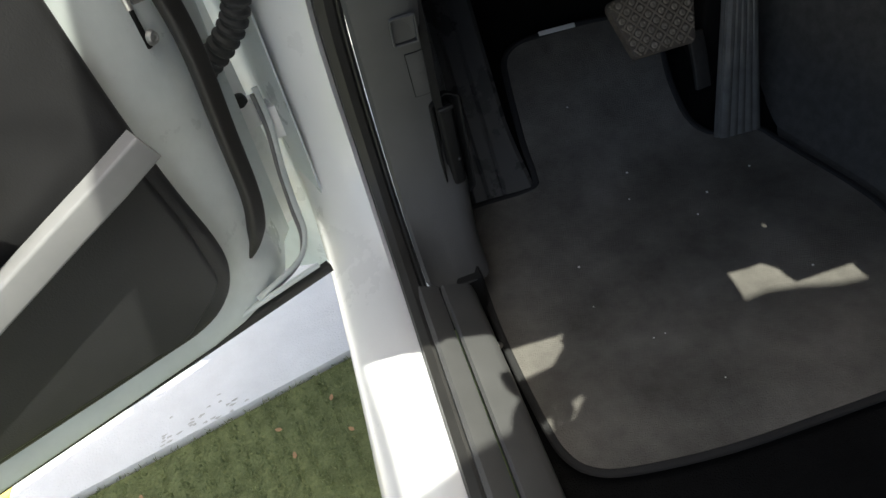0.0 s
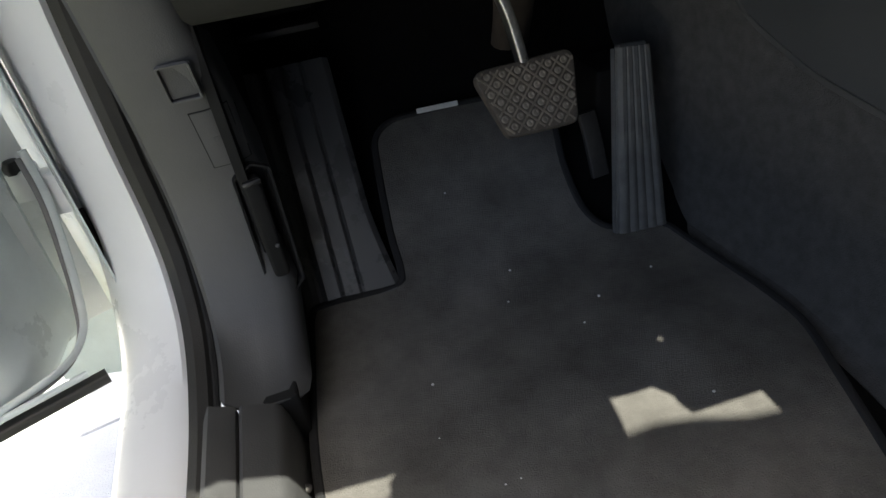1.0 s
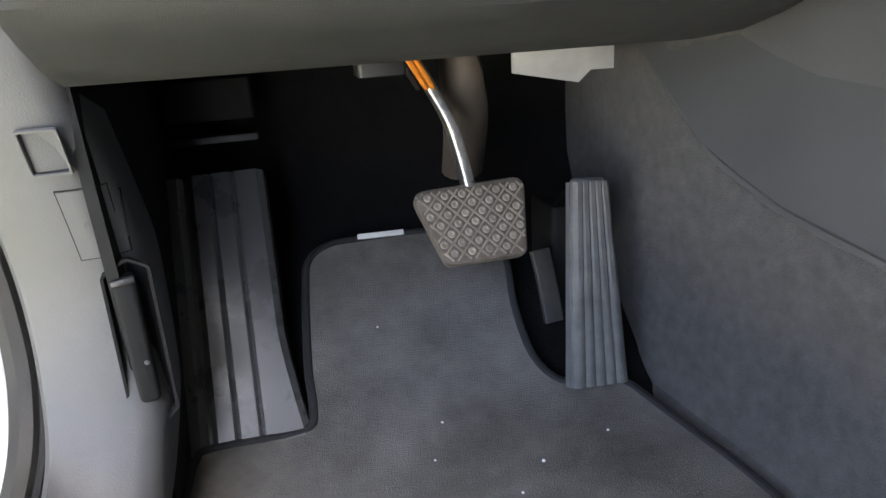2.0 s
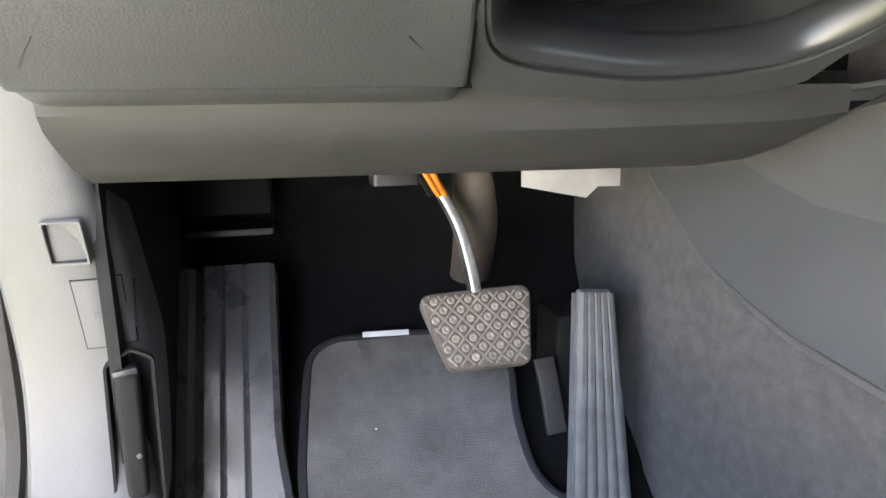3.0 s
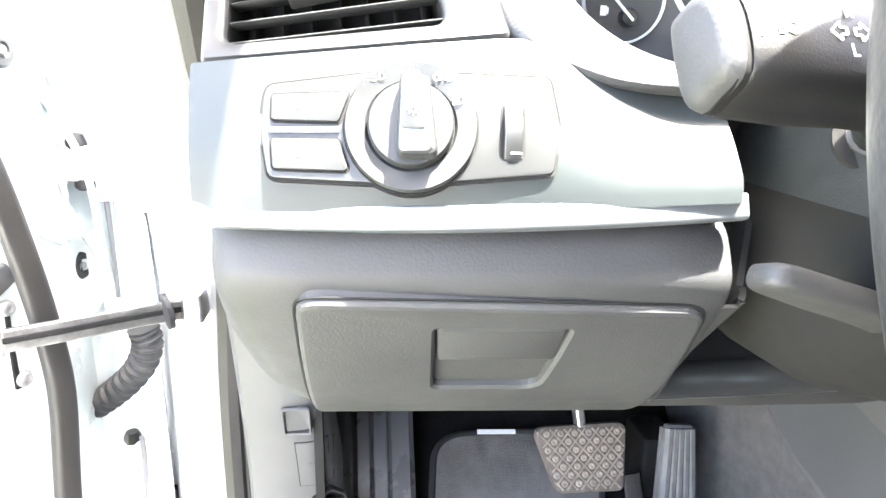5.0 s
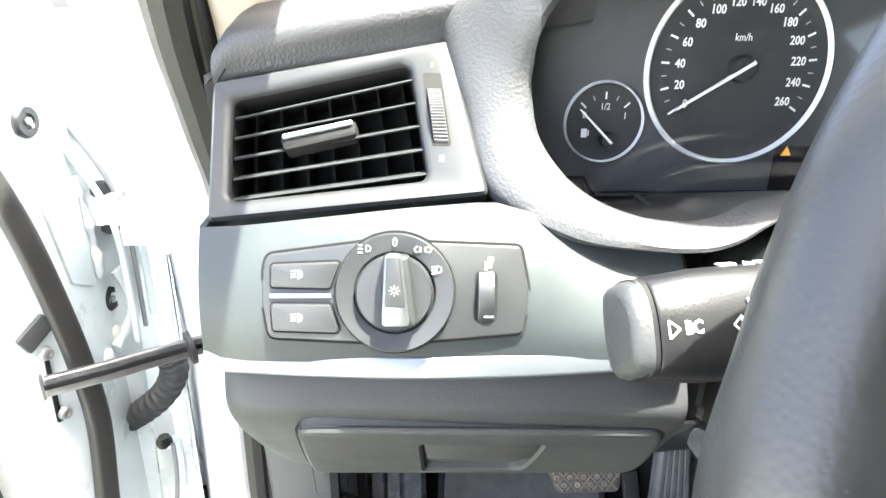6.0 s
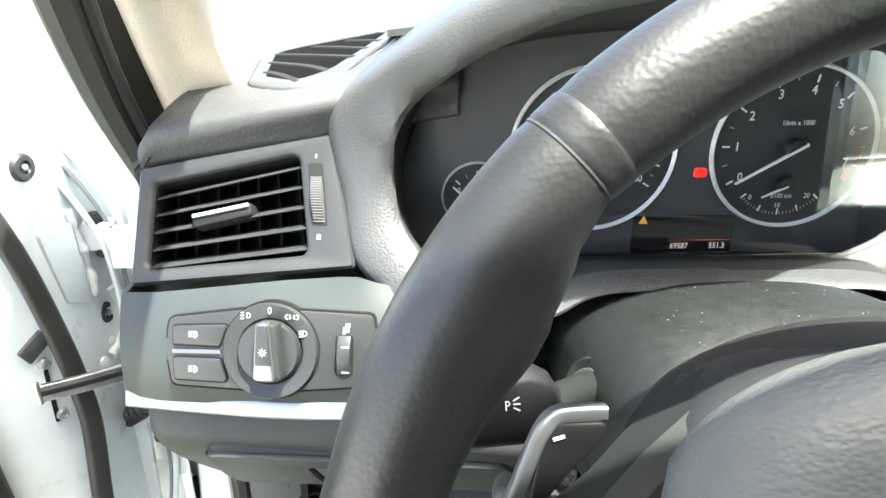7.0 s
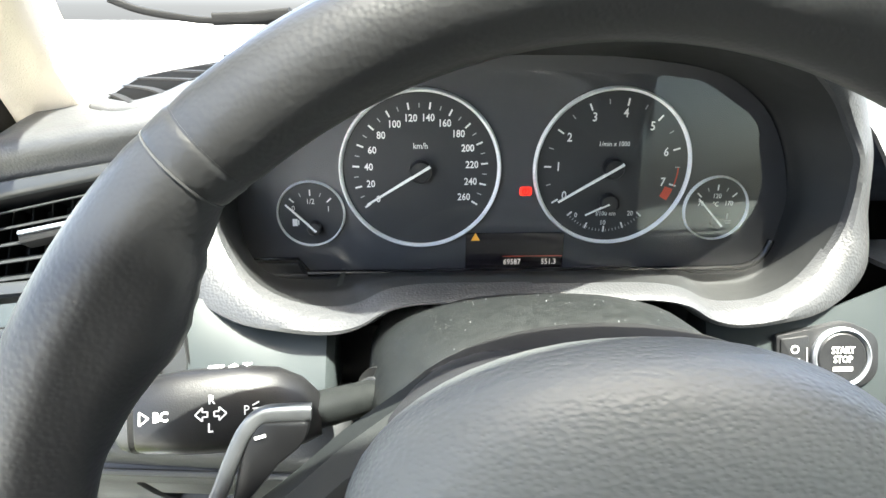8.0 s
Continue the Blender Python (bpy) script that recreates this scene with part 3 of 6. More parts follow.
outline = smooth([(x, y, 0) for x, y in [(0.037, 0.815), (0.027, 0.70), (0.026, 0.62), (0.029, 0.55), (0.034, 0.515), (0.050, 0.492), (0.085, 0.479), (0.17, 0.469), (0.30, 0.467), (0.40, 0.470), (0.428, 0.488), (0.442, 0.532),
                                             (0.462, 0.597), (0.479, 0.655), (0.480, 0.70), (0.473, 0.754), (0.452, 0.838), (0.415, 0.852), (0.385, 0.858), (0.366, 0.885), (0.364, 0.93), (0.372, 0.975), (0.360, 1.000), (0.32, 1.012), (0.22, 1.015),
                                             (0.185, 1.013), (0.163, 1.000), (0.156, 0.975), (0.148, 0.91), (0.147, 0.872), (0.135, 0.860), (0.06, 0.858), (0.044, 0.850)]], 4, True)
mat_thing = thing("floor_mat", (0.25, 0.7, 0.39), "charcoal grey velour floor mat with a stitched border, dusty", "floor mat")
bm = bmesh.new()
bm.faces.new([bm.verts.new((p.x, p.y, 0)) for p in outline])
for y in lin(0.50, 0.98, 17):
    bmesh.ops.bisect_plane(bm, geom=bm.verts[:] + bm.edges[:] + bm.faces[:], plane_co=(0, y, 0), plane_no=(0, 1, 0))
for x in lin(0.06, 0.46, 11):
    bmesh.ops.bisect_plane(bm, geom=bm.verts[:] + bm.edges[:] + bm.faces[:], plane_co=(x, 0, 0), plane_no=(1, 0, 0))
bmesh.ops.triangulate(bm, faces=bm.faces[:])
ext = bmesh.ops.extrude_face_region(bm, geom=bm.faces[:])
for v in ext["geom"]:
    if isinstance(v, bmesh.types.BMVert):
        v.co.z = 1.0
for v in bm.verts:
    top = v.co.z > 0.5
    wave = 0.003 * noise.noise(Vector((v.co.x * 9, v.co.y * 9, 3)))
    v.co.z = toe(v.co.y) + (0.0085 + wave if top else 0.0005)
part("mat_body", bm, MAT, mat_thing, angle=60)
rim = [Vector((p.x, p.y, toe(p.y) + 0.0085 + 0.003 * noise.noise(Vector((p.x * 9, p.y * 9, 3))))) for p in outline]
part("border", sweep(rim, oval(0.0042, 0.0032, 8), True), material("mat_border", (0.022, 0.022, 0.023), 0.9, grain=0.8, grain_size=0.0012, stain=0.2), mat_thing, "darker stitched border")
T = Sheet((0.243, 1.0125, toe(1.0125) + 0.012), (1, -0.08, 0), (0, 0.79, 0.62))
solo("white_label", slab(T, rounded(rect(-0.025, -0.003, 0.025, 0.003), 0.0006), 0.002, 0.0004, 0.003), INK, "small white plastic strip at the mat's front edge", "label")
for x, y in ((0.204, 0.533), (0.167, 0.599), (0.243, 0.80), (0.33, 0.77), (0.13, 0.66), (0.26, 0.84), (0.40, 0.79), (0.18, 0.60), (0.36, 0.62), (0.30, 0.74), (0.14, 0.72), (0.22, 0.93)):
    s = rng.uniform(0.0008, 0.0018)
    solo("crumb", lathe((x, y, toe(y) + 0.0095), (rng.gauss(0, 0.3), rng.gauss(0, 0.3), 1), [(0.4 * s, -s * 0.5), (s, 0), (0.5 * s, 0.7 * s)], 6), INK, "tiny pale crumb on the floor mat", "crumb", "crumbs on the mat")

# brake pedal
brake = thing("brake_pedal", (0.31, 0.87, 0.55), "worn rubber-clad brake pedal with a diamond tread on a steel arm", "pedal")
B = Sheet((0.3120, 0.8790, 0.5830), (1, -0.05, 0.02), (0.0, 0.50, 0.83))
pad = rounded([(-0.0320, -0.0365), (0.0420, -0.0365), (0.0530, 0.0370), (-0.0550, 0.0345)], [0.009, 0.009, 0.012, 0.012], 6)
pad_ob = part("pad", slab(B, pad, 0.014, 0.004), PEDAL, brake)
PA, PB = 0.0158, 0.0088


def on_pad(a, b, margin):
    f = (b + 0.0365) / 0.0725
    return -0.0320 - 0.0230 * f + margin < a < 0.0420 + 0.0110 * f - margin and -0.0365 + margin < b < 0.0345 - margin


bm = bmesh.new()
for k in range(-8, 9):
    for sgn in (1, -1):
        pts = [(a, b) for a, b in ((((k + 0.5) * PA + sgn * t * PA / 2 / PB), t) for t in lin(-0.036, 0.036, 73)) if on_pad(a, b, 0.0025)]
        if len(pts) > 2:
            bar(B, *pts[0], *pts[-1], 0.0017, 0.0013, bm, 0.003)
part("tread", bm, material("worn_tread", (0.24, 0.205, 0.165), 0.6, stain=0.5, stain_size=0.012), pad_ob, "raised diamond ribs, worn pale")
studs = material("worn_studs", (0.25, 0.22, 0.18), 0.55, stain=0.5, stain_size=0.010)
for j in range(-4, 5):
    for i in range(-5, 6):
        a, b = (i + 0.5 * (j % 2)) * PA, j * PB
        if on_pad(a, b, 0.0045):
            part("stud", lathe(B.at(a, b, 0.0), B.n, [(0.0038, -0.001), (0.0036, 0.0014), (0.0030, 0.0019), (0.0019, 0.0019), (0.0015, 0.0002)], 12), studs, pad_ob)
arm = smooth([(0.314, 0.905, 0.607), (0.310, 0.912, 0.635), (0.302, 0.918, 0.668), (0.288, 0.930, 0.70), (0.262, 0.94, 0.75), (0.240, 0.945, 0.82)], 6)
part("arm", sweep(arm, rounded(rect(-0.005, -0.010, 0.005, 0.010), 0.003, 3), up=(0, 1, 0)), STEEL, brake, "bare steel pedal arm")

# accelerator
gas = thing("accelerator_pedal", (0.41, 0.85, 0.41), "black hinged accelerator pedal with long ribs", "pedal")
A = Sheet((0.4185, 0.8440, 0.4160), (1, 0.05, -0.10), (0.125, 0.30, 0.90))
n_rib = 5
rows = []
for b in lin(-0.004, 0.192, 10):
    f = b / 0.192
    half = 0.0278 * (1 - f) + 0.0168 * f
    row = [A.at(-half - 0.0005, b, -0.007), A.at(-half, b, -0.001)]
    for k in range(n_rib):
        c = -half + (k + 0.5) * 2 * half / n_rib
        s = half / n_rib
        row += [A.at(c - 0.92 * s, b, -0.0022), A.at(c - 0.74 * s, b, -0.0020), A.at(c - 0.62 * s, b, 0.0020), A.at(c - 0.35 * s, b, 0.0028), A.at(c + 0.35 * s, b, 0.0028), A.at(c + 0.62 * s, b, 0.0020), A.at(c + 0.74 * s, b, -0.0020), A.at(c + 0.92 * s, b, -0.0022)]
    row += [A.at(half, b, -0.001), A.at(half + 0.0005, b, -0.007)]
    rows.append(row)
part("plate", skin(rows, 0.004, False), PEDAL2, gas)
part("top_edge", slab(A, rounded(rect(-0.0168, 0.187, 0.0168, 0.196), 0.004), 0.008, 0.002, 0.0015), PEDAL2, gas)
part("housing", box(0.405, 0.925, 0.44, 0.448, 0.985, 0.57, 0.006), VOID, gas, "dark pedal housing")
part("kickdown_stop", sweep(smooth([(0.394, 0.895, 0.46), (0.391, 0.907, 0.50), (0.388, 0.918, 0.53)], 4), rounded(rect(-0.010, -0.004, 0.010, 0.004), 0.002, 3), up=(0, -1, 0.4)),
     material("pale_stop", (0.035, 0.033, 0.031), 0.6, stain=0.4, stain_size=0.01), gas, "pale ribbed stop behind the pedal")

# ---- tunnel side and centre console ----
rows = []
for y, xb in ((-1.0, 0.49), (0.3, 0.49), (0.50, 0.485), (0.60, 0.492), (0.70, 0.496), (0.80, 0.484), (0.88, 0.474), (1.0, 0.470), (1.09, 0.470)):
    rows.append([(xb - 0.012, y, 0.388), (xb + 0.002, y, 0.397), (xb + 0.010, y, 0.42), (xb + 0.016, y, 0.48), (xb + 0.020, y, 0.56), (xb + 0.022, y, 0.68), (xb + 0.024, y, 0.82)])
solo("tunnel_carpet", skin(rows, 0.01, True), FELT, "grey felt carpet on the tunnel's side", "carpet", kind="structure")

# ---- centre console's side cheek ----
console = thing("centre_console", (0.55, 0.5, 0.5), "grey plastic centre console cheek", "console")
rows = []
for y, zb in ((0.93, 0.714), (0.86, 0.668), (0.81, 0.636), (0.76, 0.620), (0.72, 0.610), (0.643, 0.602), (0.56, 0.597), (0.40, 0.59), (0.0, 0.58)):
    rows.append([(0.512, y, zb - 0.004), (0.497, y, zb), (0.492, y, zb + 0.006), (0.496, y, zb + 0.03), (0.505, y, zb + 0.09), (0.52, y, zb + 0.15), (0.55, y, zb + 0.24), (0.62, y, zb + 0.30)])
part("cheek", skin(rows, 0.004), CONSOLE, console)
edge = [Vector(r[1]) for r in rows]
part("edge_strip", sweep(smooth(edge, 4), rounded(rect(-0.002, -0.003, 0.002, 0.003), 0.0012, 3)), KICK, console, "dark edge strip along the carpet")
part("upper_cover", skin([[(0.520, y, z), (0.508, y, z + 0.003), (0.505, y, z + 0.012), (0.508, y, z + 0.07), (0.53, y, z + 0.15)] for y, z in ((0.90, 0.722), (0.848, 0.703), (0.80, 0.688), (0.745, 0.673), (0.663, 0.653), (0.50, 0.62), (0.0, 0.59))], 0.004), KICK, console, "darker upper cover")

# ---- dashboard ----
dash = thing("dashboard", (0.3, 0.7, 0.75), "black soft-touch dashboard with grey panels and a silver strip", "dashboard", kind="structure")


def skew(x):
    return -0.09 * (x - 0.12)


# lower body with a rounded left end
prof = smooth([(0.600, 0.9375, 0), (0.548, 0.9375, 0), (0.5335, 0.9335, 0), (0.5270, 0.920, 0), (0.5262, 0.911, 0), (0.5330, 0.897, 0), (0.5570, 0.866, 0), (0.5900, 0.830, 0), (0.630, 0.800, 0), (0.652, 0.785, 0), (0.672, 0.779, 0), (0.72, 0.778, 0)], 4)
left = lambda z: 0.011 + (0.034 * max(0.0, (0.915 - z) / 0.135) ** 2.0)  # noqa: E731
right = lambda z: 0.2235 + 0.012 * max(0.0, (0.935 - z) / 0.155)  # noqa: E731
rows = []
for q in prof:
    y, z = q.x, q.y
    l, r = left(z), right(z)
    row = [(l + 0.004, y + 0.12, z + 0.01), (l, y + 0.05, z), (l + 0.0005, y + 0.018, z), (l + 0.003, y + 0.008, z), (l + 0.008, y + 0.003, z), (l + 0.016, y, z)]
    row += [(l + 0.016 + (r - 0.006 - l - 0.016) * k / 8, y, z) for k in range(1, 9)]
    row += [(r - 0.001, y + 0.003, z), (r + 0.002, y + 0.010, z), (r + 0.004, y + 0.04, z), (r + 0.004, y + 0.09, z)]
    rows.append([(x, yy + skew(x), zz) for x, yy, zz in row])
part("lower_body", skin(rows, 0.003), DASH, dash)

# storage lid with a latch pocket
box_lid = thing("storage_compartment", (0.14, 0.58, 0.84), "closed grey plastic storage lid with a recessed latch", "glove box")
F = Sheet((0.1345, 0.5312, 0.9008), (1, -0.079, 0.0), (0.0, -0.7300, 0.6830))


def bow(bm, steps=9):
    """Bends what lies on the lid's sheet outwards, most at mid height."""
    for k in range(1, steps):
        bmesh.ops.bisect_plane(bm, geom=bm.verts[:] + bm.edges[:] + bm.faces[:], plane_co=F.at(0, 0.004 - 0.172 * k / steps, 0), plane_no=F.v)
    for v in bm.verts:
        t = max(0.0, min(1.0, (0.004 - (v.co - F.o).dot(F.v)) / 0.172))
        v.co += F.n * 0.0118 * 4 * t * (1 - t)
    return bm


lid = rounded([(-0.0985, -0.1660), (0.0950, -0.1660), (0.0825, 0.0025), (-0.0875, 0.0095)], [0.003, 0.003, 0.011, 0.011], 6)
# thickness: outer bead, groove, and a hole for the pocket
hole = rounded([(-0.0315, -0.0725), (0.0235, -0.0725), (0.0290, -0.0080), (-0.0325, -0.0075)], [0.006, 0.012, 0.004, 0.004], 6)
part("lid", bow(stack(F, [(inset(lid, -0.0005), -0.006), (lid, 0.0026), (inset(lid, 0.0008), 0.0040), (inset(lid, 0.0022), 0.0046), (inset(lid, 0.0038), 0.0047), (inset(lid, 0.0050), 0.0046), (hole, 0.0046), (inset(hole, 0.0015), 0.0030), (inset(hole, 0.0045), -0.020)], (False, False))),
     DASH, box_lid, "", 14)
part("pocket", bow(stack(F, [(inset(hole, 0.0042), -0.0190), (inset(hole, 0.0044), -0.0200)])), DASH, box_lid, "moulded latch recess")
part("latch", bow(slab(F, rounded([(-0.0290, -0.0390), (0.0250, -0.0385), (0.0262, -0.0100), (-0.0300, -0.0095)], [0.003, 0.003, 0.003, 0.003], 5), 0.016, 0.002, 0.0036)), DASH, box_lid, "latch flap")
part("gap_line", bow(stack(F, [(inset(lid, -0.0016), 0.0010), (inset(lid, -0.0014), 0.0016), (inset(lid, -0.0004), 0.0016), (lid, 0.0008)], (False, False))), VOID, box_lid, "dark shut line")

# knee panel below the lid
rows = []
for k in range(14):
    x = 0.038 + (0.500 - 0.038) * k / 13
    f = k / 13
    lift = 0.004 * math.sin(math.pi * f)
    e = 0.018 * max(0, (f - 0.86) / 0.14) ** 2 - 0.0
    u = 0.006 * max(0.0, 1 - f / 0.2)
    rows.append([(x + u, 0.688 + skew(x) * 0.8, 0.785), (x + u, 0.689 + skew(x) * 0.8, 0.776 - 0.5 * lift), (x + 0.8 * u, 0.695 + skew(x), 0.770 - lift + e), (x + 0.5 * u, 0.712 + skew(x), 0.762 - lift + e), (x, 0.745 + skew(x), 0.748 - lift + e), (x, 0.778 + skew(x), 0.737 + e), (x, 0.790 + skew(x), 0.736 + e), (x, 0.798 + skew(x), 0.742 + e), (x, 0.80 + skew(x), 0.775)])
solo("knee_panel", skin(rows, 0.004), KNEE, "dark matt knee panel under the dashboard", "trim panel", kind="structure")
# things seen under the knee panel
loom = thing("pedal_wiring", (0.28, 0.9, 0.72), "orange-sleeved wiring beside the pedal arm", "cable")
for k, (dx, dy) in enumerate(((0.0, 0.0), (0.006, 0.002), (-0.006, 0.006))):
    part("wire", sweep(smooth([(0.236 + dx, 0.86 + dy, 0.775), (0.252 + dx, 0.88 + dy, 0.745), (0.270 + dx, 0.900 + dy, 0.718), (0.284 + dx, 0.918 + dy, 0.698)], 5), oval(0.0028, 0.0028, 8)), ORANGE if k < 2 else BLACK, loom)
part("connector", box(0.212, 0.80, 0.722, 0.245, 0.83, 0.745, 0.003), BLACK, loom, "black plug")
part("bracket", slab(Sheet((0, 0.864, 0), (1, 0, 0), (0, 0, 1)), [Vector(q) for q in ((0.345, 0.709), (0.403, 0.697), (0.414, 0.7065), (0.435, 0.706), (0.435, 0.735), (0.345, 0.735))], 0.004, 0.0006), material("grey_bracket", (0.35, 0.35, 0.34), 0.6, stain=0.2), loom, "pale grey bracket plate")
part("hose", sweep(smooth([(0.318, 0.95, 0.80), (0.322, 0.945, 0.72), (0.330, 0.96, 0.66), (0.335, 1.0, 0.60)], 5), oval(0.022, 0.014, 14)), material("brown_hose", (0.06, 0.048, 0.038), 0.6, stain=0.3, stain_size=0.02), loom, "dark brown column boot")

# hidden box added to keep light out of the footwell from above
part("light_blocker", box(0.045, 0.72, 0.795, 1.30, 1.08, 1.0), VOID, dash, "added dark box that blocks light inside the dashboard")
# silver strip
path = [Vector((x, 0.5268 + skew(x) - 0.006 * math.sin(math.pi * (x - 0.01) / 0.22), 0.9395 + 0.0055 * max(0, (x - 0.08) / 0.145) ** 1.5)) for x in lin(0.0105, 0.2225, 20)]
part("silver_strip", sweep(path, rounded([(-0.004, -0.0055), (0.004, -0.0050), (0.0045, 0.0052), (-0.004, 0.0055)], 0.0022, 4), up=(0, 0.35, 1)), STRIP, dash, "satin silver trim strip")


# switch panel: a gently bulging sheet
def panel_y(x, z):
    t = max(0.0, min(1.0, (z - 0.94) / 0.062))
    return 0.187 - 0.096 * x + 0.369 * z - 0.009 * math.sin(math.pi * t) * (0.75 + 0.25 * math.sin(math.pi * max(0, min(1, x / 0.2)))) + 0.004 * max(0, 1 - (x - 0.011) / 0.02) + 0.55 * max(0.0, z - 0.955) * min(1.0, max(0.0, (x - 0.145) / 0.05))


rows = []
for x in lin(0.0118, 0.217, 24):
    top = 0.9935 + 0.012 * min(1.0, (x - 0.012) / 0.123) if x < 0.135 else 1.0055 - 0.0135 * min(1.0, (x - 0.135) / 0.04)
    bot = 0.9425 + 0.0055 * max(0, (x - 0.08) / 0.145) ** 1.5
    rows.append([(x, panel_y(x, bot + (top - bot) * k / 10), bot + (top - bot) * k / 10) for k in range(11)])
rows = [[(0.0118, p[1] + 0.05, p[2]) for p in rows[0]], [(0.0115, p[1] + 0.004, p[2]) for p in rows[0]]] + rows + [[(0.2185, p[1] + 0.003, p[2]) for p in rows[-1]], [(0.219, p[1] + 0.08, p[2]) for p in rows[-1]]]
part("switch_panel", skin(rows, 0.003, True), PANEL, dash, "satin grey-green switch panel")

# light switch module
light = thing("light_switch", (0.093, 0.53, 0.969), "black light switch module with a silver-tipped rotary knob", "switch panel")
N = Sheet((0.0928, 0.52795, 0.97294), (1, -0.096, 0), (0.0, 0.369, 1.0))
R_DIAL = 0.0245
# the plate's outline, with the dial's circle cutting through its long edges
full = rounded([(-0.0125, -0.0208), (-0.0520, -0.0194), (-0.0550, -0.0040), (-0.0545, 0.0100), (-0.0530, 0.0150), (-0.0135, 0.0205)], [0.0, 0.004, 0.02, 0.02, 0.004, 0.0], 4)
full += [Vector((R_DIAL * math.cos(t), R_DIAL * math.sin(t))) for t in lin(radians(120), radians(60), 13)]
full += rounded([(0.0135, 0.0206), (0.0515, 0.0196), (0.0552, 0.0010), (0.0528, -0.0165), (0.0140, -0.0201)], [0.0, 0.003, 0.02, 0.003, 0.0], 4)
full += [Vector((R_DIAL * math.cos(t), R_DIAL * math.sin(t))) for t in lin(radians(-60), radians(-120), 13)]
full = [p for k, p in enumerate(full) if (p - full[k - 1]).length > 1e-4]
part("gap", stack(N, [(inset(full, -0.0011), -0.006), (inset(full, -0.0011), 0.0016)], (False, True)), VOID, light, "dark gap round the module")
part("base", slab(N, full, 0.006, 0.0008, 0.0028), BEZEL, light)
for b0, b1 in ((0.0016, 0.0125), (-0.0163, -0.0052)):
    q = rounded([(-0.0510, b0), (-0.0265, b0 - 0.0003), (-0.0225 if b0 > 0 else -0.0245, b1), (-0.0510, b1 - 0.0015)], 0.0016, 4) if b0 > 0 else rounded([(-0.0500, b0), (-0.0225, b0 - 0.0006), (-0.0265, b1), (-0.0510, b1)], 0.0016, 4)
    part("button_gap", stack(N, [(inset(q, -0.0008), 0.001), (inset(q, -0.0008), 0.0031)], (False, True)), VOID, light)
    bt = part("button", slab(N, q, 0.003, 0.0007, 0.0046), BEZEL, light, "flat black push button")
    mid = (b0 + b1) / 2
    part("symbol", join(band(N, -0.0395, mid, 0.0012, 0.0018, -90, 90, 0.0049, 12), bar(N, -0.0395, mid - 0.0018, -0.0395, mid + 0.0018, 0.0006, 0.0049), *[bar(N, -0.0425, mid + 0.0012 * k, -0.0405, mid + 0.0012 * k + 0.0003, 0.0005, 0.0049) for k in (-1, 0, 1)]), SYMBOL, bt, "white lamp symbol")
part("button_bar", bar(N, -0.0515, -0.0020, -0.0262, -0.0016, 0.0019, 0.0040, thick=0.002), PADDLE, light, "thin silver bar between the buttons")
part("dial_gap", lathe(N.at(0, 0, 0), N.n, [(0.0252, 0.0), (0.0252, 0.0032)], 48), VOID, light)
ring_ob = part("dial_ring", lathe(N.at(0, 0, 0), N.n, [(0.0245, 0.0), (0.0245, 0.0052), (0.0238, 0.0062), (0.0170, 0.0050), (0.0160, 0.0035)], 56), BEZEL, light, "dished black dial ring")
knob = part("knob", lathe(N.at(0, 0, 0), N.n, [(0.0158, 0.002), (0.0158, 0.0075), (0.0150, 0.0090), (0.0, 0.0092)], 48, caps=(True, False)), BEZEL, light, "round dark knob")
grip = rounded([(-0.0044, -0.0125), (0.0076, -0.0125), (0.0034, 0.0165), (-0.0034, 0.0165)], 0.0026, 5)
part("grip_base", slab(N, rounded([(-0.0054, -0.0132), (0.0100, -0.0132), (0.0064, 0.0158), (-0.0040, 0.0166)], 0.003, 5), 0.009, 0.003, 0.0165), BEZEL, knob)
part("grip", slab(N, grip, 0.006, 0.0015, 0.0182), PADDLE, knob, "silver pointer grip")
part("grip_inlay", slab(N, rounded([(-0.0030, -0.0045), (0.0052, -0.0045), (0.0026, 0.0150), (-0.0024, 0.0150)], 0.001, 3), 0.002, 0.0004, 0.0187), BEZEL, knob, "dark inlay")
part("sun_symbol", join(band(N, 0.0009, 0.002, 0.0007, 0.0011, 0, 360, 0.0192, 16), *[bar(N, 0.0009 + 0.0015 * math.cos(t), 0.002 + 0.0015 * math.sin(t), 0.0009 + 0.0021 * math.cos(t), 0.002 + 0.0021 * math.sin(t), 0.0003, 0.0192) for t in lin(0, 5.5, 8)]), INKGREY, knob)
R1 = 0.0205
part("zero", lettering("0", 0.0052, N, 0.0, R1, 0.0062), SYMBOL, ring_ob)
part("auto_mark", join(lettering("D", 0.0040, N, -0.0108, 0.0178, 0.0062), bar(N, -0.0150, 0.0163, -0.0132, 0.0163, 0.0005, 0.0062), bar(N, -0.0150, 0.0178, -0.0132, 0.0178, 0.0005, 0.0062), bar(N, -0.0150, 0.0193, -0.0132, 0.0193, 0.0005, 0.0062)), SYMBOL, ring_ob, "lamp symbol")
part("side_mark", join(band(N, 0.0092, 0.0178, 0.0009, 0.0014, 90, 270, 0.0062, 10), band(N, 0.0136, 0.0178, 0.0009, 0.0014, -90, 90, 0.0062, 10), *[bar(N, 0.0098, 0.0178 + 0.0010 * j, 0.0108, 0.0178 + 0.0006 * j, 0.0004, 0.0062) for j in (-1, 0, 1)], *[bar(N, 0.0120, 0.0178 + 0.0006 * j, 0.0130, 0.0178 + 0.0010 * j, 0.0004, 0.0062) for j in (-1, 0, 1)]), SYMBOL, ring_ob, "side light symbol")
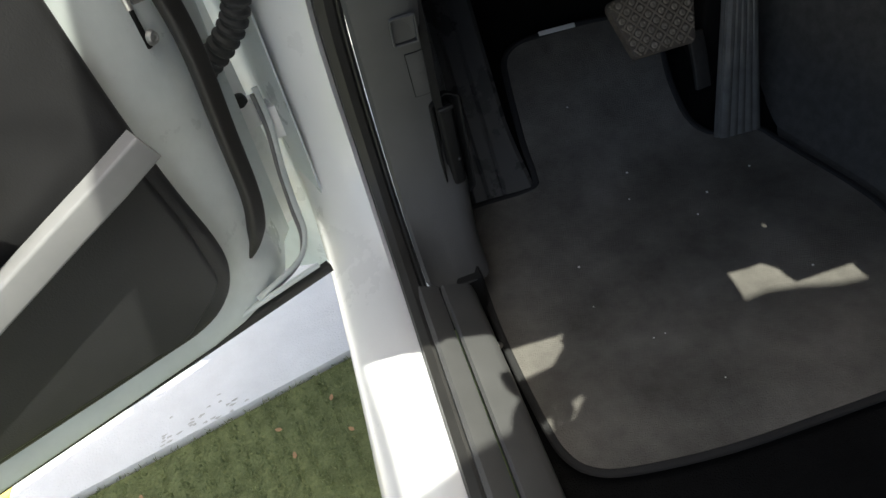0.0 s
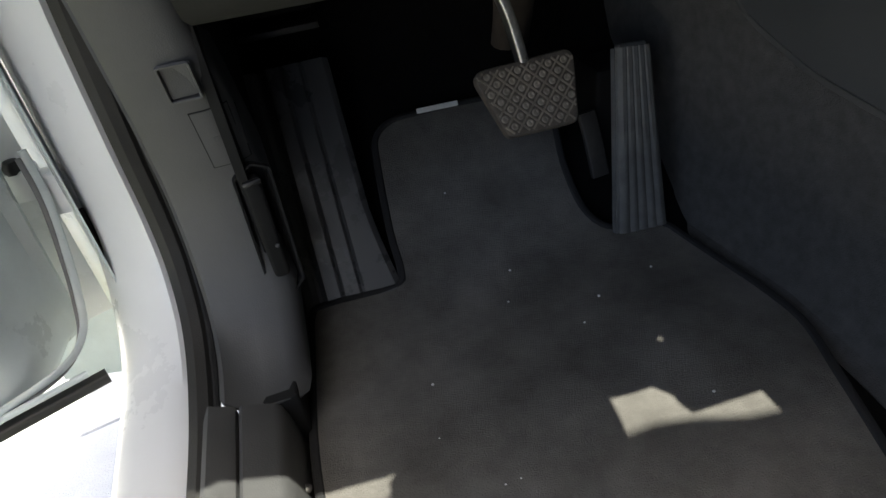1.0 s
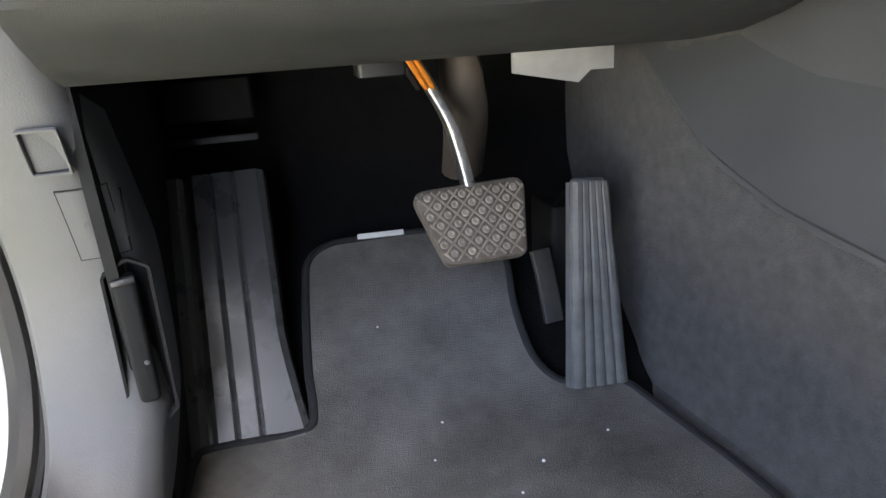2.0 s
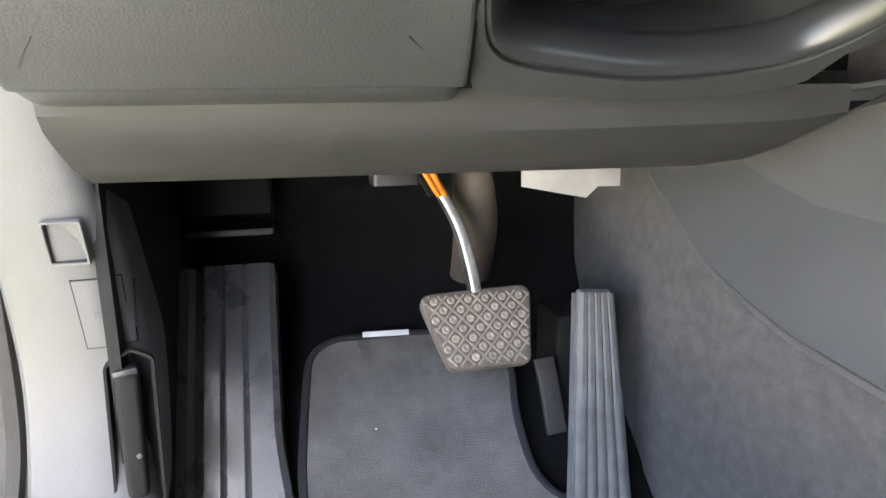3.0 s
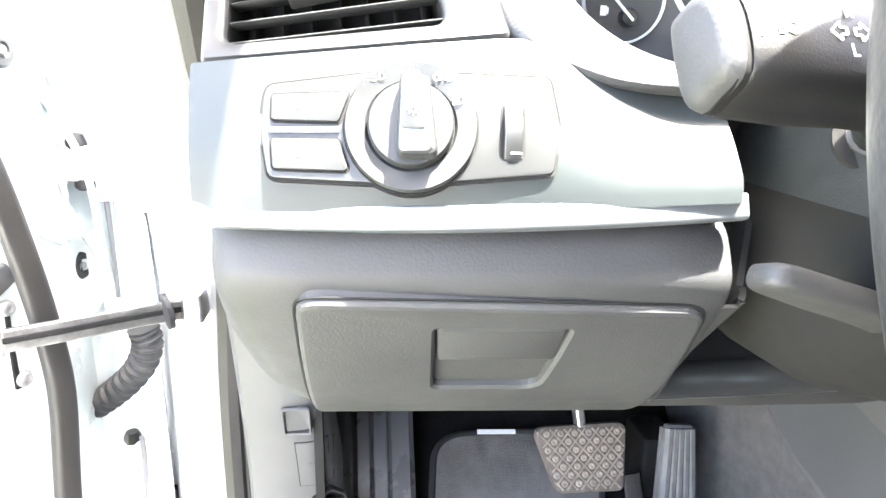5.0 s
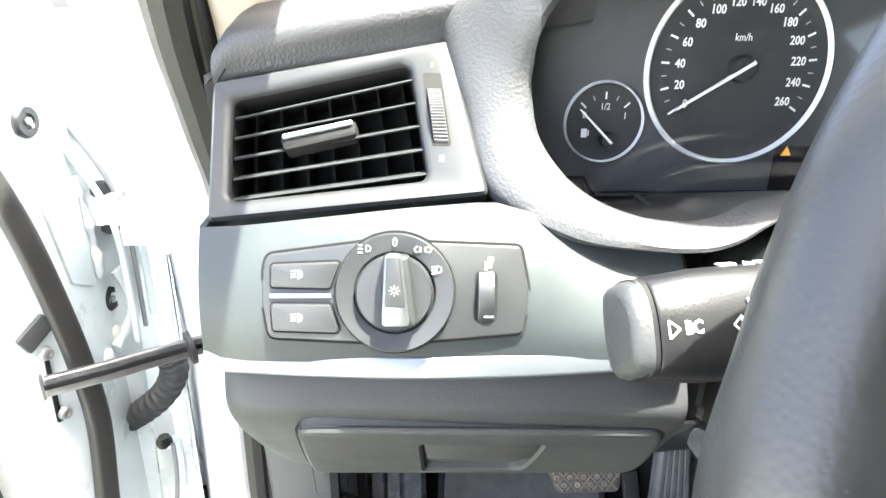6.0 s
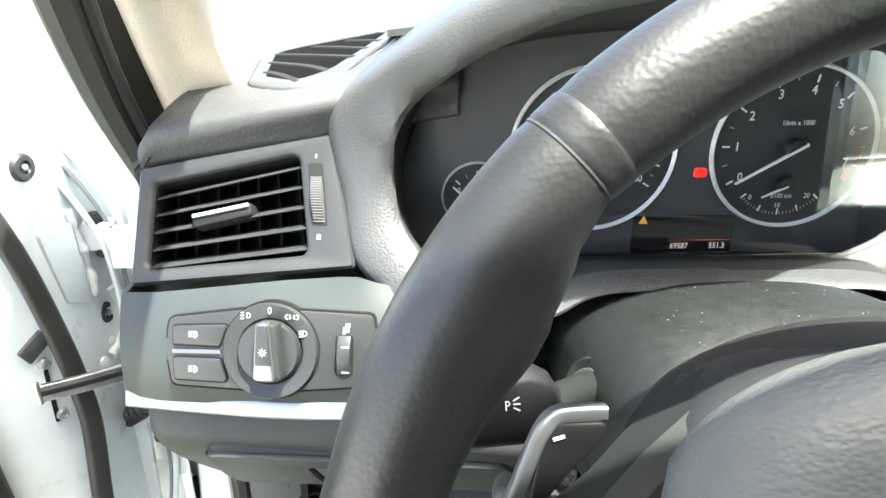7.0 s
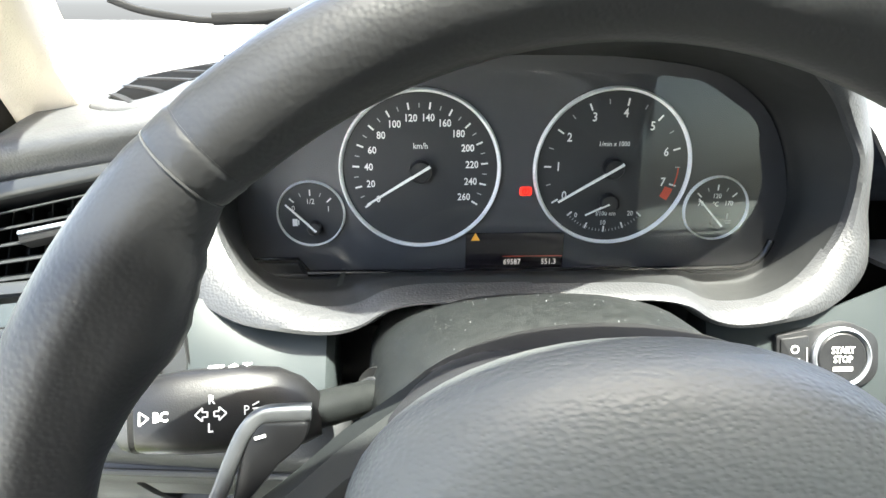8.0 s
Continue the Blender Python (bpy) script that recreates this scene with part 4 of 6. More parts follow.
part("low_mark", join(lettering("D", 0.0045, N, 0.0180, 0.0095, 0.0062), *[bar(N, 0.0150, 0.0080 + 0.0013 * k, 0.0166, 0.0082 + 0.0013 * k, 0.0006, 0.0062) for k in range(3)]), SYMBOL, ring_ob, "low beam symbol")
wheel_slot = rounded(rect(0.0335, -0.0112, 0.0415, 0.0085), 0.0018, 4)
part("roller_gap", stack(N, [(inset(wheel_slot, -0.0006), 0.0015), (inset(wheel_slot, -0.0006), 0.0031)], (False, True)), VOID, light)
roller = part("roller", sweep([N.at(0.0375, -0.0108 + 0.019 * t, 0.0022 + 0.0034 * math.sin(math.pi * t)) for t in lin(0, 1, 9)], rounded(rect(-0.0034, -0.0012, 0.0034, 0.0012), 0.0006, 3), up=N.n), BEZEL, light, "dimmer thumbwheel")
part("roller_mark", join(bar(N, 0.0365, 0.0035, 0.0405, 0.0035, 0.0006, 0.0062), bar(N, 0.0365, -0.0095, 0.0405, -0.0095, 0.0006, 0.0050)), SYMBOL, roller)
part("lamp_mark", join(bar(N, 0.0368, 0.0118, 0.0398, 0.0118, 0.0026, 0.0032), bar(N, 0.0380, 0.0140, 0.0404, 0.0140, 0.0018, 0.0032), bar(N, 0.0366, 0.0100, 0.0378, 0.0100, 0.001, 0.0032)), INKGREY, light, "small white symbol")

# side air vent
vent = thing("air_vent", (0.07, 0.58, 1.03), "dark grey side air vent with horizontal slats and a thumbwheel", "air vent")
V = Sheet((0.070, 0.5745, 1.030), (1, -0.128, 0), (0.0, 0.687, 1.0))


def vp(x, z):
    """A point of the vent's face from its x and z."""
    p = Vector((x, -0.124 - 0.128 * x + 0.687 * z, z)) - V.o
    return Vector((p.dot(V.u), p.dot(V.v)))


outer = rounded([vp(0.0118, 0.9950), vp(0.1345, 1.0075), vp(0.1205, 1.0690), vp(0.0118, 1.0500)], [0.003, 0.003, 0.003, 0.003], 6)
inner = rounded([vp(0.0205, 1.0028), vp(0.1085, 1.0125), vp(0.1020, 1.0595), vp(0.0205, 1.0430)], [0.005, 0.005, 0.005, 0.005], 6)
part("bezel", stack(V, [(outer, -0.03), (outer, -0.001), (inset(outer, 0.0015), 0.0008), (inset(inner, -0.003), 0.0008), (inset(inner, -0.0008), -0.0004), (inner, -0.0016), (inset(inner, 0.0004), -0.0030)], (False, False)), BEZEL, vent)
# throat and back plate carry the vent's inner shade as near-black colour
part("throat", stack(V, [(inset(inner, 0.0004), -0.0028), (inset(inner, 0.001), -0.030)], (False, False)), VOID, vent, "vent throat, its shade set in near black")
part("duct", stack(V, [(inset(inner, 0.0008), -0.030), (inset(inner, 0.0008), -0.031)]), VOID, vent, "back plate, near black for the duct's shade")
c00, c10, c11, c01 = vp(0.0215, 1.0028), vp(0.1085, 1.0125), vp(0.1022, 1.0595), vp(0.0215, 1.0430)
for k in range(5):
    f = (k + 0.42) / 5.0
    a, b = c00.lerp(c01, f), c10.lerp(c11, f + 0.03)
    lo, hi = V.at(*a, -0.0085), V.at(*b, -0.0085)
    part("slat", sweep([lo, hi], [(-0.0075, -0.0004), (0.0060, -0.0007), (0.0072, 0.0), (0.0060, 0.0007), (-0.0075, 0.0004)], up=V.v + 0.5 * V.n), BEZEL, vent)
for k in range(7):
    f = (k + 0.5) / 7
    a, b = c00.lerp(c10, f), c01.lerp(c11, f)
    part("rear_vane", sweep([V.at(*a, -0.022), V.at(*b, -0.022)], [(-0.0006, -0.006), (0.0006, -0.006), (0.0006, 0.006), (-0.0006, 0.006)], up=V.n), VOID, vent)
mid = (c00.lerp(c10, 0.47) + c01.lerp(c11, 0.47)) / 2
d = (c11 - c01).normalized()
nn = Vector((-d.y, d.x))
q = rounded([mid + d * -0.0170 + nn * -0.0038, mid + d * 0.0160 + nn * -0.0034, mid + d * 0.017 + nn * 0.004, mid + d * -0.018 + nn * 0.004], 0.002, 4)
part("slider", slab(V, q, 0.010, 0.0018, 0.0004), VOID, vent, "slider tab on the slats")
q2 = rounded([mid + d * -0.0165 + nn * 0.0012, mid + d * 0.0155 + nn * 0.0012, mid + d * 0.0155 + nn * 0.0036, mid + d * -0.0165 + nn * 0.0036], 0.001, 4)
part("slider_cap", slab(V, q2, 0.004, 0.0008, 0.0022), SILVER, vent, "silver edge of the slider")
wt, wb = vp(0.1118, 1.0545), vp(0.1150, 1.0255)
slot = rounded([wb + Vector((-0.0042, 0)), wb + Vector((0.0042, 0)), wt + Vector((0.0042, 0)), wt + Vector((-0.0042, 0))], 0.0012, 4)
part("wheel_slot", stack(V, [(slot, -0.001), (slot, 0.0010)], (False, True)), VOID, vent)
bm = bmesh.new()
pts = [wb.lerp(wt, t) for t in lin(0.04, 0.78, 37)]
loops = []
for k, p in enumerate(pts):
    t = k / 36
    h = 0.0012 + 0.0035 * math.sin(math.pi * t) + (0.0007 if k % 2 else 0)
    loops.append([V.at(p.x - 0.0034, p.y, 0), V.at(p.x - 0.0030, p.y, h), V.at(p.x + 0.0030, p.y, h), V.at(p.x + 0.0034, p.y, 0)])
part("thumbwheel", rings(loops), RIBS, vent, "ribbed thumbwheel", 20)
part("open_mark", bar(V, wb.x - 0.0008, wb.y - 0.006, wb.x + 0.0010, wb.y - 0.006, 0.0026, 0.0011), INK, vent)
part("shut_mark", bar(V, wt.x - 0.0003, wt.y + 0.004, wt.x + 0.0003, wt.y + 0.004, 0.002, 0.0011), INK, vent)

# dash top pad over the vent
rows = []
for x in lin(0.0112, 0.03, 4) + lin(0.045, 0.19, 11):
    up = 0.165 * (x - 0.012) + 0.0
    l = 0.010 * max(0.0, 1 - (x - 0.0112) / 0.012) ** 2
    rise = 0.19 * (x - 0.012)
    pr = smooth([(0.622, 1.0455 + up, 0), (0.6035, 1.0475 + up, 0), (0.5985 + 0.02 * x, 1.0550 + up, 0), (0.5970, 1.0655 + up, 0), (0.6020, 1.0722 + up, 0), (0.620, 1.0757 + rise, 0), (0.66, 1.0815 + rise, 0), (0.76, 1.088 + 0.9 * rise, 0), (0.90, 1.084 + 0.7 * rise, 0), (1.10, 1.070, 0)], 4)
    rows.append([(x, p.x, p.y - (l if j > 8 else l * 0.3)) for j, p in enumerate(pr)])
first = [(0.011, p[1] + 0.004, p[2] - 0.016) for p in rows[0]]
part("top_pad", skin([first] + rows, 0.004, False), PAD, dash, "grained black dash top")
part("far_top", skin([[(x, y, 1.090 + 0.033 * math.sin(math.pi * min(1, max(0, (x - 0.0) / 0.7))) - 0.05 * (y - 0.75) + (0.0)) for y in lin(0.64, 1.12, 8)] for x in lin(0.15, 1.40, 16)], 0.004, True), PAD, dash, "grained black dash top, far part")

# windscreen vent on the dash top
demist = thing("demister_vent", (0.11, 0.67, 1.10), "black demister vent grille in the dash top", "air vent")
W = Sheet((0.105, 0.690, 0.0), (1, 0, 0), (0, 1, 0))


def pad_z(x, y):
    """Height of the dash top at a place."""
    rise = 0.19 * (x - 0.012)
    line_p = smooth([(0.6020, 1.0722 + 0.165 * (x - 0.012), 0), (0.622, 1.0755 + rise, 0), (0.66, 1.0815 + rise, 0), (0.76, 1.088 + 0.9 * rise, 0), (0.90, 1.084 + 0.7 * rise, 0)], 6)
    for p, q in zip(line_p, line_p[1:]):
        if p.x <= y <= q.x:
            return p.y + (q.y - p.y) * (y - p.x) / (q.x - p.x)
    return 1.084


def laid(bm):
    """Lays what was drawn flat onto the dash top."""
    for v in bm.verts:
        v.co.z += pad_z(v.co.x, v.co.y) + 0.0028
    return bm


slot = rounded([(-0.0290, -0.0500), (-0.0080, -0.0690), (0.0140, -0.0610), (0.0290, -0.0210), (0.0400, 0.0340), (0.0330, 0.0480), (-0.0420, 0.0500)], [0.010, 0.015, 0.02, 0.03, 0.006, 0.006, 0.02], 5)
part("rim", laid(stack(W, [(inset(slot, -0.0105), -0.0040), (inset(slot, -0.0100), -0.0018), (inset(slot, -0.0090), -0.0008), (inset(slot, -0.003), -0.0006), (slot, -0.0004), (inset(slot, 0.0005), -0.0018)], (False, False))), PAD, demist)
bm = stack(W, [(slot, -0.0026), (slot, -0.0012)])
for k in range(1, 12):
    bmesh.ops.bisect_plane(bm, geom=bm.verts[:] + bm.edges[:] + bm.faces[:], plane_co=(0, 0.62 + 0.011 * k, 0), plane_no=(0, 1, 0))
part("rim_line", laid(stack(W, [(inset(slot, -0.0112), -0.0036), (inset(slot, -0.0110), -0.0022), (inset(slot, -0.0100), -0.0022)], (False, False))), VOID, demist, "fine shut line round the rim")
# the pad has no real slots; this flat plate carries their shade
part("duct", laid(bm), SLOT_SHADE, demist, "flat black plate for the shade under the fins")
for a0, b0, a1, b1 in ((-0.0315, -0.0360, -0.0060, -0.0690), (-0.0350, -0.0050, 0.0105, -0.0620), (-0.0380, 0.0280, 0.0230, -0.0430), (-0.0130, 0.0330, 0.0310, -0.0250), (0.0120, 0.0290, 0.0370, -0.0030)):
    path = [W.at(a0 + (a1 - a0) * t, b0 + (b1 - b0) * t, 0.0) for t in lin(0, 1, 7)]
    part("fin", laid(sweep(path, [(-0.0024, -0.0014), (0.0024, -0.0014), (0.0020, -0.0002), (-0.0020, -0.0006)], up=W.n)), VOID, demist)

# ---- instrument hood ----
MID = 0.3285
face_half = [(0.0, 0.9850), (0.06, 0.9850), (0.12, 0.985), (0.150, 0.985), (0.163, 0.990), (0.170, 1.003), (0.171, 1.03), (0.166, 1.055), (0.156, 1.078), (0.140, 1.097), (0.112, 1.112), (0.06, 1.1195), (0.0, 1.121)]
OUT = [(0.0, 1.003, 0.530), (0.03, 1.003, 0.530), (0.06, 1.003, 0.530), (0.078, 0.999, 0.530), (0.092, 0.990, 0.530), (0.108, 0.986, 0.530), (0.132, 0.9865, 0.533), (0.160, 0.989, 0.540), (0.186, 0.9995, 0.552), (0.1965, 1.014, 0.562), (0.2025, 1.042, 0.577),
       (0.2085, 1.072, 0.592), (0.1985, 1.090, 0.590), (0.178, 1.106, 0.575), (0.155, 1.122, 0.558), (0.130, 1.138, 0.545), (0.090, 1.155, 0.521), (0.045, 1.163, 0.492), (0.0, 1.165, 0.486)]
INN = [(0.0, 1.0090, 0.532), (0.03, 1.0090, 0.532), (0.06, 1.0088, 0.532), (0.080, 1.0060, 0.532), (0.095, 0.9990, 0.532), (0.109, 0.9965, 0.533), (0.128, 0.998, 0.535), (0.149, 1.005, 0.541), (0.166, 1.017, 0.550), (0.178, 1.032, 0.557), (0.1825, 1.050, 0.561),
       (0.1815, 1.060, 0.561), (0.178, 1.072, 0.561), (0.166, 1.088, 0.565), (0.148, 1.103, 0.554), (0.125, 1.118, 0.544), (0.090, 1.134, 0.523), (0.045, 1.143, 0.496), (0.0, 1.146, 0.490)]


def around(points):
    """Both halves of the hood's line, from a right half of (offset, height, y)."""
    p = smooth([(a, y, z) for a, z, y in points], 5)
    return [Vector((MID + q.x, q.y, q.z)) for q in p] + [Vector((MID - q.x, q.y, q.z)) for q in p[-2:0:-1]]


def spread(points, n):
    """A closed line resampled to n even steps, starting at its lowest middle."""
    p = [Vector((a, b)) for a, b in points] + [Vector((-a, b)) for a, b in points[-2:0:-1]]
    p.append(p[0])
    cum = [0.0]
    for a, b in zip(p, p[1:]):
        cum.append(cum[-1] + (b - a).length)
    out, j = [], 0
    for k in range(n):
        s = cum[-1] * k / n
        while cum[j + 1] < s:
            j += 1
        out.append(p[j].lerp(p[j + 1], (s - cum[j]) / max(cum[j + 1] - cum[j], 1e-9)))
    return out


outer_l, inner_l = around(OUT), around(INN)
for p in inner_l:
    if p.x < MID:
        w = math.exp(-((p.z - 1.050) / 0.035) ** 2)
        p.x += 0.009 * w
        p.y += 0.010 * w
    else:
        p.x += 0.007 * math.exp(-((p.z - 1.092) / 0.020) ** 2)
for lift, points in ((0.022, outer_l), (0.010, inner_l)):
    for p in points:
        if p.x > MID and p.z > 1.078:
            a, b = min(1.0, (p.z - 1.078) / 0.05), min(1.0, (p.x - MID) / 0.10)
            p.z += lift * a * a * (3 - 2 * a) * b * b * (3 - 2 * b)
for p in outer_l:
    # the lower lip stands out over the panel below it
    w = min(1.0, max(0.0, (1.035 - p.z) / 0.025))
    p.y -= 0.0048 * w
    p.z += 0.0021 * w
inner_face = spread([(q.x, q.y) for q in smooth([(a, b, 0) for a, b in face_half], 6)], len(outer_l))
flat = [Vector((p.x - MID, p.z)) for p in outer_l]
grow = [q - p for p, q in zip(flat, inset(flat, -1.0))]
hood = thing("instrument_hood", (MID, 0.56, 0.98), "padded black grained hood round the instruments", "instrument hood", kind="structure")


def swell(by, back):
    return [p + Vector((g.x * by, back, g.y * by)) for p, g in zip(outer_l, grow)]


back = [p + (Vector((g.x * 0.004, 0.034, -0.016)) if p.z < 1.02 else Vector((g.x * 0.004, 0.04 + 0.06 * min(1.0, (p.z - 1.02) / 0.04), g.y * 0.004))) for p, g in zip(outer_l, grow)]
mids = [[a.lerp(b, f) + Vector((0, -h, 0)) for a, b in zip(outer_l, inner_l)] for f, h in ((0.12, 0.0035), (0.35, 0.0055), (0.65, 0.0055), (0.88, 0.0035))]
part("rim_pad", rings([back, swell(0.003, 0.030), swell(0.0025, 0.010), swell(0.0012, 0.003), outer_l, *mids, inner_l, [p + Vector((0, 0.008, 0)) for p in inner_l]], (False, False)), PAD, hood, "padded grained rim")


def towards(p):
    """The point of the dial face's edge that lies the same way from the middle as p."""
    want = math.atan2(p.z - 1.052, (p.x - MID) * 0.62)
    best = min(inner_face_fine, key=lambda q: abs((math.atan2(q.y - 1.052, q.x * 0.62) - want + math.pi) % (2 * math.pi) - math.pi))
    return Vector((MID + best.x, 0.612, best.y))


inner_face_fine = spread([(q.x, q.y) for q in smooth([(a, b, 0) for a, b in face_half], 6)], 1600)
face3 = [towards(p) for p in inner_l]
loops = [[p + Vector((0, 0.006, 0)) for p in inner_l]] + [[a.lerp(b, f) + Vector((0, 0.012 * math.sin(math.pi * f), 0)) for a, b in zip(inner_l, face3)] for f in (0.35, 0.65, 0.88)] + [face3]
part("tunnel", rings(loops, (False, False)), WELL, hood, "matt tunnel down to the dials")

# ---- instrument cluster ----
cluster = thing("instrument_cluster", (MID, 0.607, 1.0), "black instrument cluster with four chrome-ringed gauges", "instrument cluster")
C = Sheet((MID, 0.607, 1.0), (1, 0, 0), (0, 0, 1))
C.n = Vector((0, -1, 0))
part("fascia", slab(C, [Vector((p.x, p.y - 1.0)) for p in inset(inner_face, -0.002)], 0.02, 0.0005, 0.0), FACE, cluster)
part("ledge", sweep([C.at(-0.166, -0.0105, 0.004), C.at(0.164, -0.0110, 0.004)], rounded(rect(-0.004, -0.0018, 0.004, 0.0018), 0.001, 3), up=(0, 0, 1)), BLACK, cluster, "ledge under the dials")
part("ledge_line", sweep(smooth([C.at(*q, 0.006) for q in ((-0.130, -0.0088), (-0.05, -0.0096), (0.05, -0.0096), (0.135, -0.0088), (0.152, -0.0066), (0.160, -0.0005), (0.164, 0.010))], 6), oval(0.0026, 0.0022, 12)), GLOSS, cluster, "glossy black ledge moulding")
key = rounded([(-0.163, -0.0112), (-0.132, -0.0112), (-0.136, -0.0020), (-0.163, -0.0020)], 0.0015, 4)
part("trip_key", slab(C, key, 0.004, 0.001, 0.0065), BLACK, cluster, "trip reset key")
part("trip_key_edge", sweep([C.at(-0.163, 0.0005, 0.004), C.at(-0.136, 0.0005, 0.004), C.at(-0.130, -0.0075, 0.004)], oval(0.0009, 0.0009, 8)), GLOSS, cluster)


def gauge(name, a, b, r, label):
    g = part(name, stack(C, [(disc(a, b, r * 0.99, 72), 0.0), (disc(a, b, r * 0.985, 72), 0.0006)]), DIAL, cluster, label)
    part("ring", lathe(C.at(a, b, 0), C.n, [(r * 0.955, 0.0004), (r * 0.955 + 0.0004, 0.0022), (r * 0.985, 0.0032), (r, 0.0022), (r + 0.0004, 0.0)], 96, caps=(False, False)), CHROME if r > 0.03 else CHROME, g, "chrome ring")
    return g


def needle(g, a, b, angle, r_out, r_back, hub, w):
    t = radians(angle)
    c, s = math.cos(t), math.sin(t)
    h = lathe(C.at(a, b, 0.0006), C.n, [(hub, 0.0), (hub, 0.0042), (hub * 0.85, 0.0055), (0.0, 0.0057)], 28, caps=(True, False))
    part("hub", h, BLACK, g, "black needle hub")
    q = [Vector((a - r_back * c - w * s * 0.8, b - r_back * s + w * c * 0.8)), Vector((a - r_back * c + w * s * 0.8, b - r_back * s - w * c * 0.8)), Vector((a + r_out * c + w * s * 0.45, b + r_out * s - w * c * 0.45)), Vector((a + r_out * c - w * s * 0.45, b + r_out * s + w * c * 0.45))]
    part("needle", stack(C, [(q, 0.0050), (q, 0.0064)]), INK, g, "white needle")


def ticks(g, a, b, r, degrees, r0, r1, w, ink=INK):
    for d in degrees:
        c, s = math.cos(radians(d)), math.sin(radians(d))
        part("tick", bar(C, a + r0 * r * c, b + r0 * r * s, a + r1 * r * c, b + r1 * r * s, w, 0.0009), ink, g)


RG = 0.0488
sa, sb = 0.2692 - MID, 1.0553 - 1.0
speedo = gauge("speedometer", sa, sb, RG, "speedometer dial")
ticks(speedo, sa, sb, RG, [214 - 20 * k * 0.946 for k in range(14)], 0.755, 0.84, 0.0010)
ticks(speedo, sa, sb, RG, [214 - (20 * k + 10) * 0.946 for k in range(13)], 0.77, 0.825, 0.0005, INKGREY)
for k in range(14):
    d = radians(214 - 20 * k * 0.946)
    rr = RG * 0.640
    part("number", lettering(str(20 * k), 0.0061, C, sa + rr * math.cos(d), sb + rr * math.sin(d) * 1.02, 0.0008, 0.0001), INK, speedo)
part("unit", lettering("km/h", 0.0052, C, sa, sb + 0.0148, 0.0008), INK, speedo)
needle(speedo, sa, sb, 211.5, RG * 0.78, 0.0065, 0.0068, 0.0011)
ta, tb = 0.3868 - MID, 1.0562 - 1.0
tacho = gauge("rev_counter", ta, tb, RG, "rev counter dial")
ticks(tacho, ta, tb, RG, [211 - 32.4 * k for k in range(8)], 0.78, 0.87, 0.0010)
ticks(tacho, ta, tb, RG, [211 - 32.4 * (k + 0.5) for k in range(7)], 0.80, 0.86, 0.0005, INKGREY)
for k in range(8):
    d = radians(211 - 32.4 * k)
    part("number", lettering(str(k), 0.0075, C, ta + RG * 0.69 * math.cos(d), tb + RG * 0.69 * math.sin(d), 0.0008, 0.0001), INK, tacho)
part("red_zone", band(C, ta, tb, RG * 0.74, RG * 0.85, -30, -19, 0.0009, 12), REDINK, tacho, "red zone")
part("grey_zone", band(C, ta, tb, RG * 0.835, RG * 0.85, -17, 0, 0.0009, 12), REDINK, tacho, "thin warning arc")
part("unit", lettering("1/min x 1000", 0.0042, C, ta - 0.0003, tb + 0.0148, 0.0008), INK, tacho)
part("usage_unit", lettering("l/100 km", 0.0042, C, ta - 0.0015, tb - 0.0292, 0.0008), INK, tacho)
for word, x, z in (("0", -0.0205, -0.0300), ("10", -0.0030, -0.0352), ("20", 0.0140, -0.0292)):
    part("usage_number", lettering(word, 0.0045, C, ta + x, tb + z, 0.0008), INK, tacho)
ua, ub = ta - 0.0022, tb - 0.0095
ticks(tacho, ua, ub, 0.0385, [221, 247, 270, 293, 317], 0.72, 0.82, 0.0009)
ticks(tacho, ua, ub, 0.0385, [221 + 96 * k / 24 for k in range(25)], 0.775, 0.815, 0.00035, INKGREY)
needle(tacho, ta, tb, 211.0, RG * 0.80, 0.0065, 0.0064, 0.0011)
needle(tacho, ta - 0.0008, tb - 0.0215, 205, 0.0168, -0.0005, 0.0058, 0.0007)
RS = 0.0206
fa, fb = 0.2018 - MID, 1.0285 - 1.0
fuel = gauge("fuel_gauge", fa, fb, RS, "fuel gauge dial")
ticks(fuel, fa, fb - 0.002, RS, [90, 43, 137], 0.66, 0.84, 0.0008)
ticks(fuel, fa, fb - 0.002, RS, [66.5, 113.5], 0.68, 0.80, 0.0005, INKGREY)
for word, x, z in (("0", -0.0105, 0.0035), ("1/2", 0.0, 0.0078), ("1", 0.0108, 0.0030)):
    part("number", lettering(word, 0.0048, C, fa + x, fb + z, 0.0008), INK, fuel)
part("pump_symbol", join(bar(C, fa - 0.0115, fb - 0.0055, fa - 0.0085, fb - 0.0055, 0.0045, 0.0009), bar(C, fa - 0.0078, fb - 0.0070, fa - 0.0078, fb - 0.0040, 0.0006, 0.0009)), INK, fuel, "fuel pump symbol")
needle(fuel, fa + 0.0018, fb - 0.0085, 135.5, 0.0225, 0.0022, 0.0042, 0.0008)
wa, wb2 = 0.4553 - MID, 1.0300 - 1.0
temp = gauge("temperature_gauge", wa, wb2, RS, "temperature gauge dial")
ticks(temp, wa, wb2 - 0.002, RS, [90, 43, 137], 0.66, 0.84, 0.0008)
ticks(temp, wa, wb2 - 0.002, RS, [66.5, 113.5], 0.68, 0.80, 0.0005, INKGREY)
for word, x, z in (("70", -0.0098, 0.0030), ("120", 0.0, 0.0078), ("170", 0.0082, 0.0030), ("°C", -0.0003, 0.0025)):
    part("number", lettering(word, 0.0044, C, wa + x, wb2 + z, 0.0008), INK, temp)
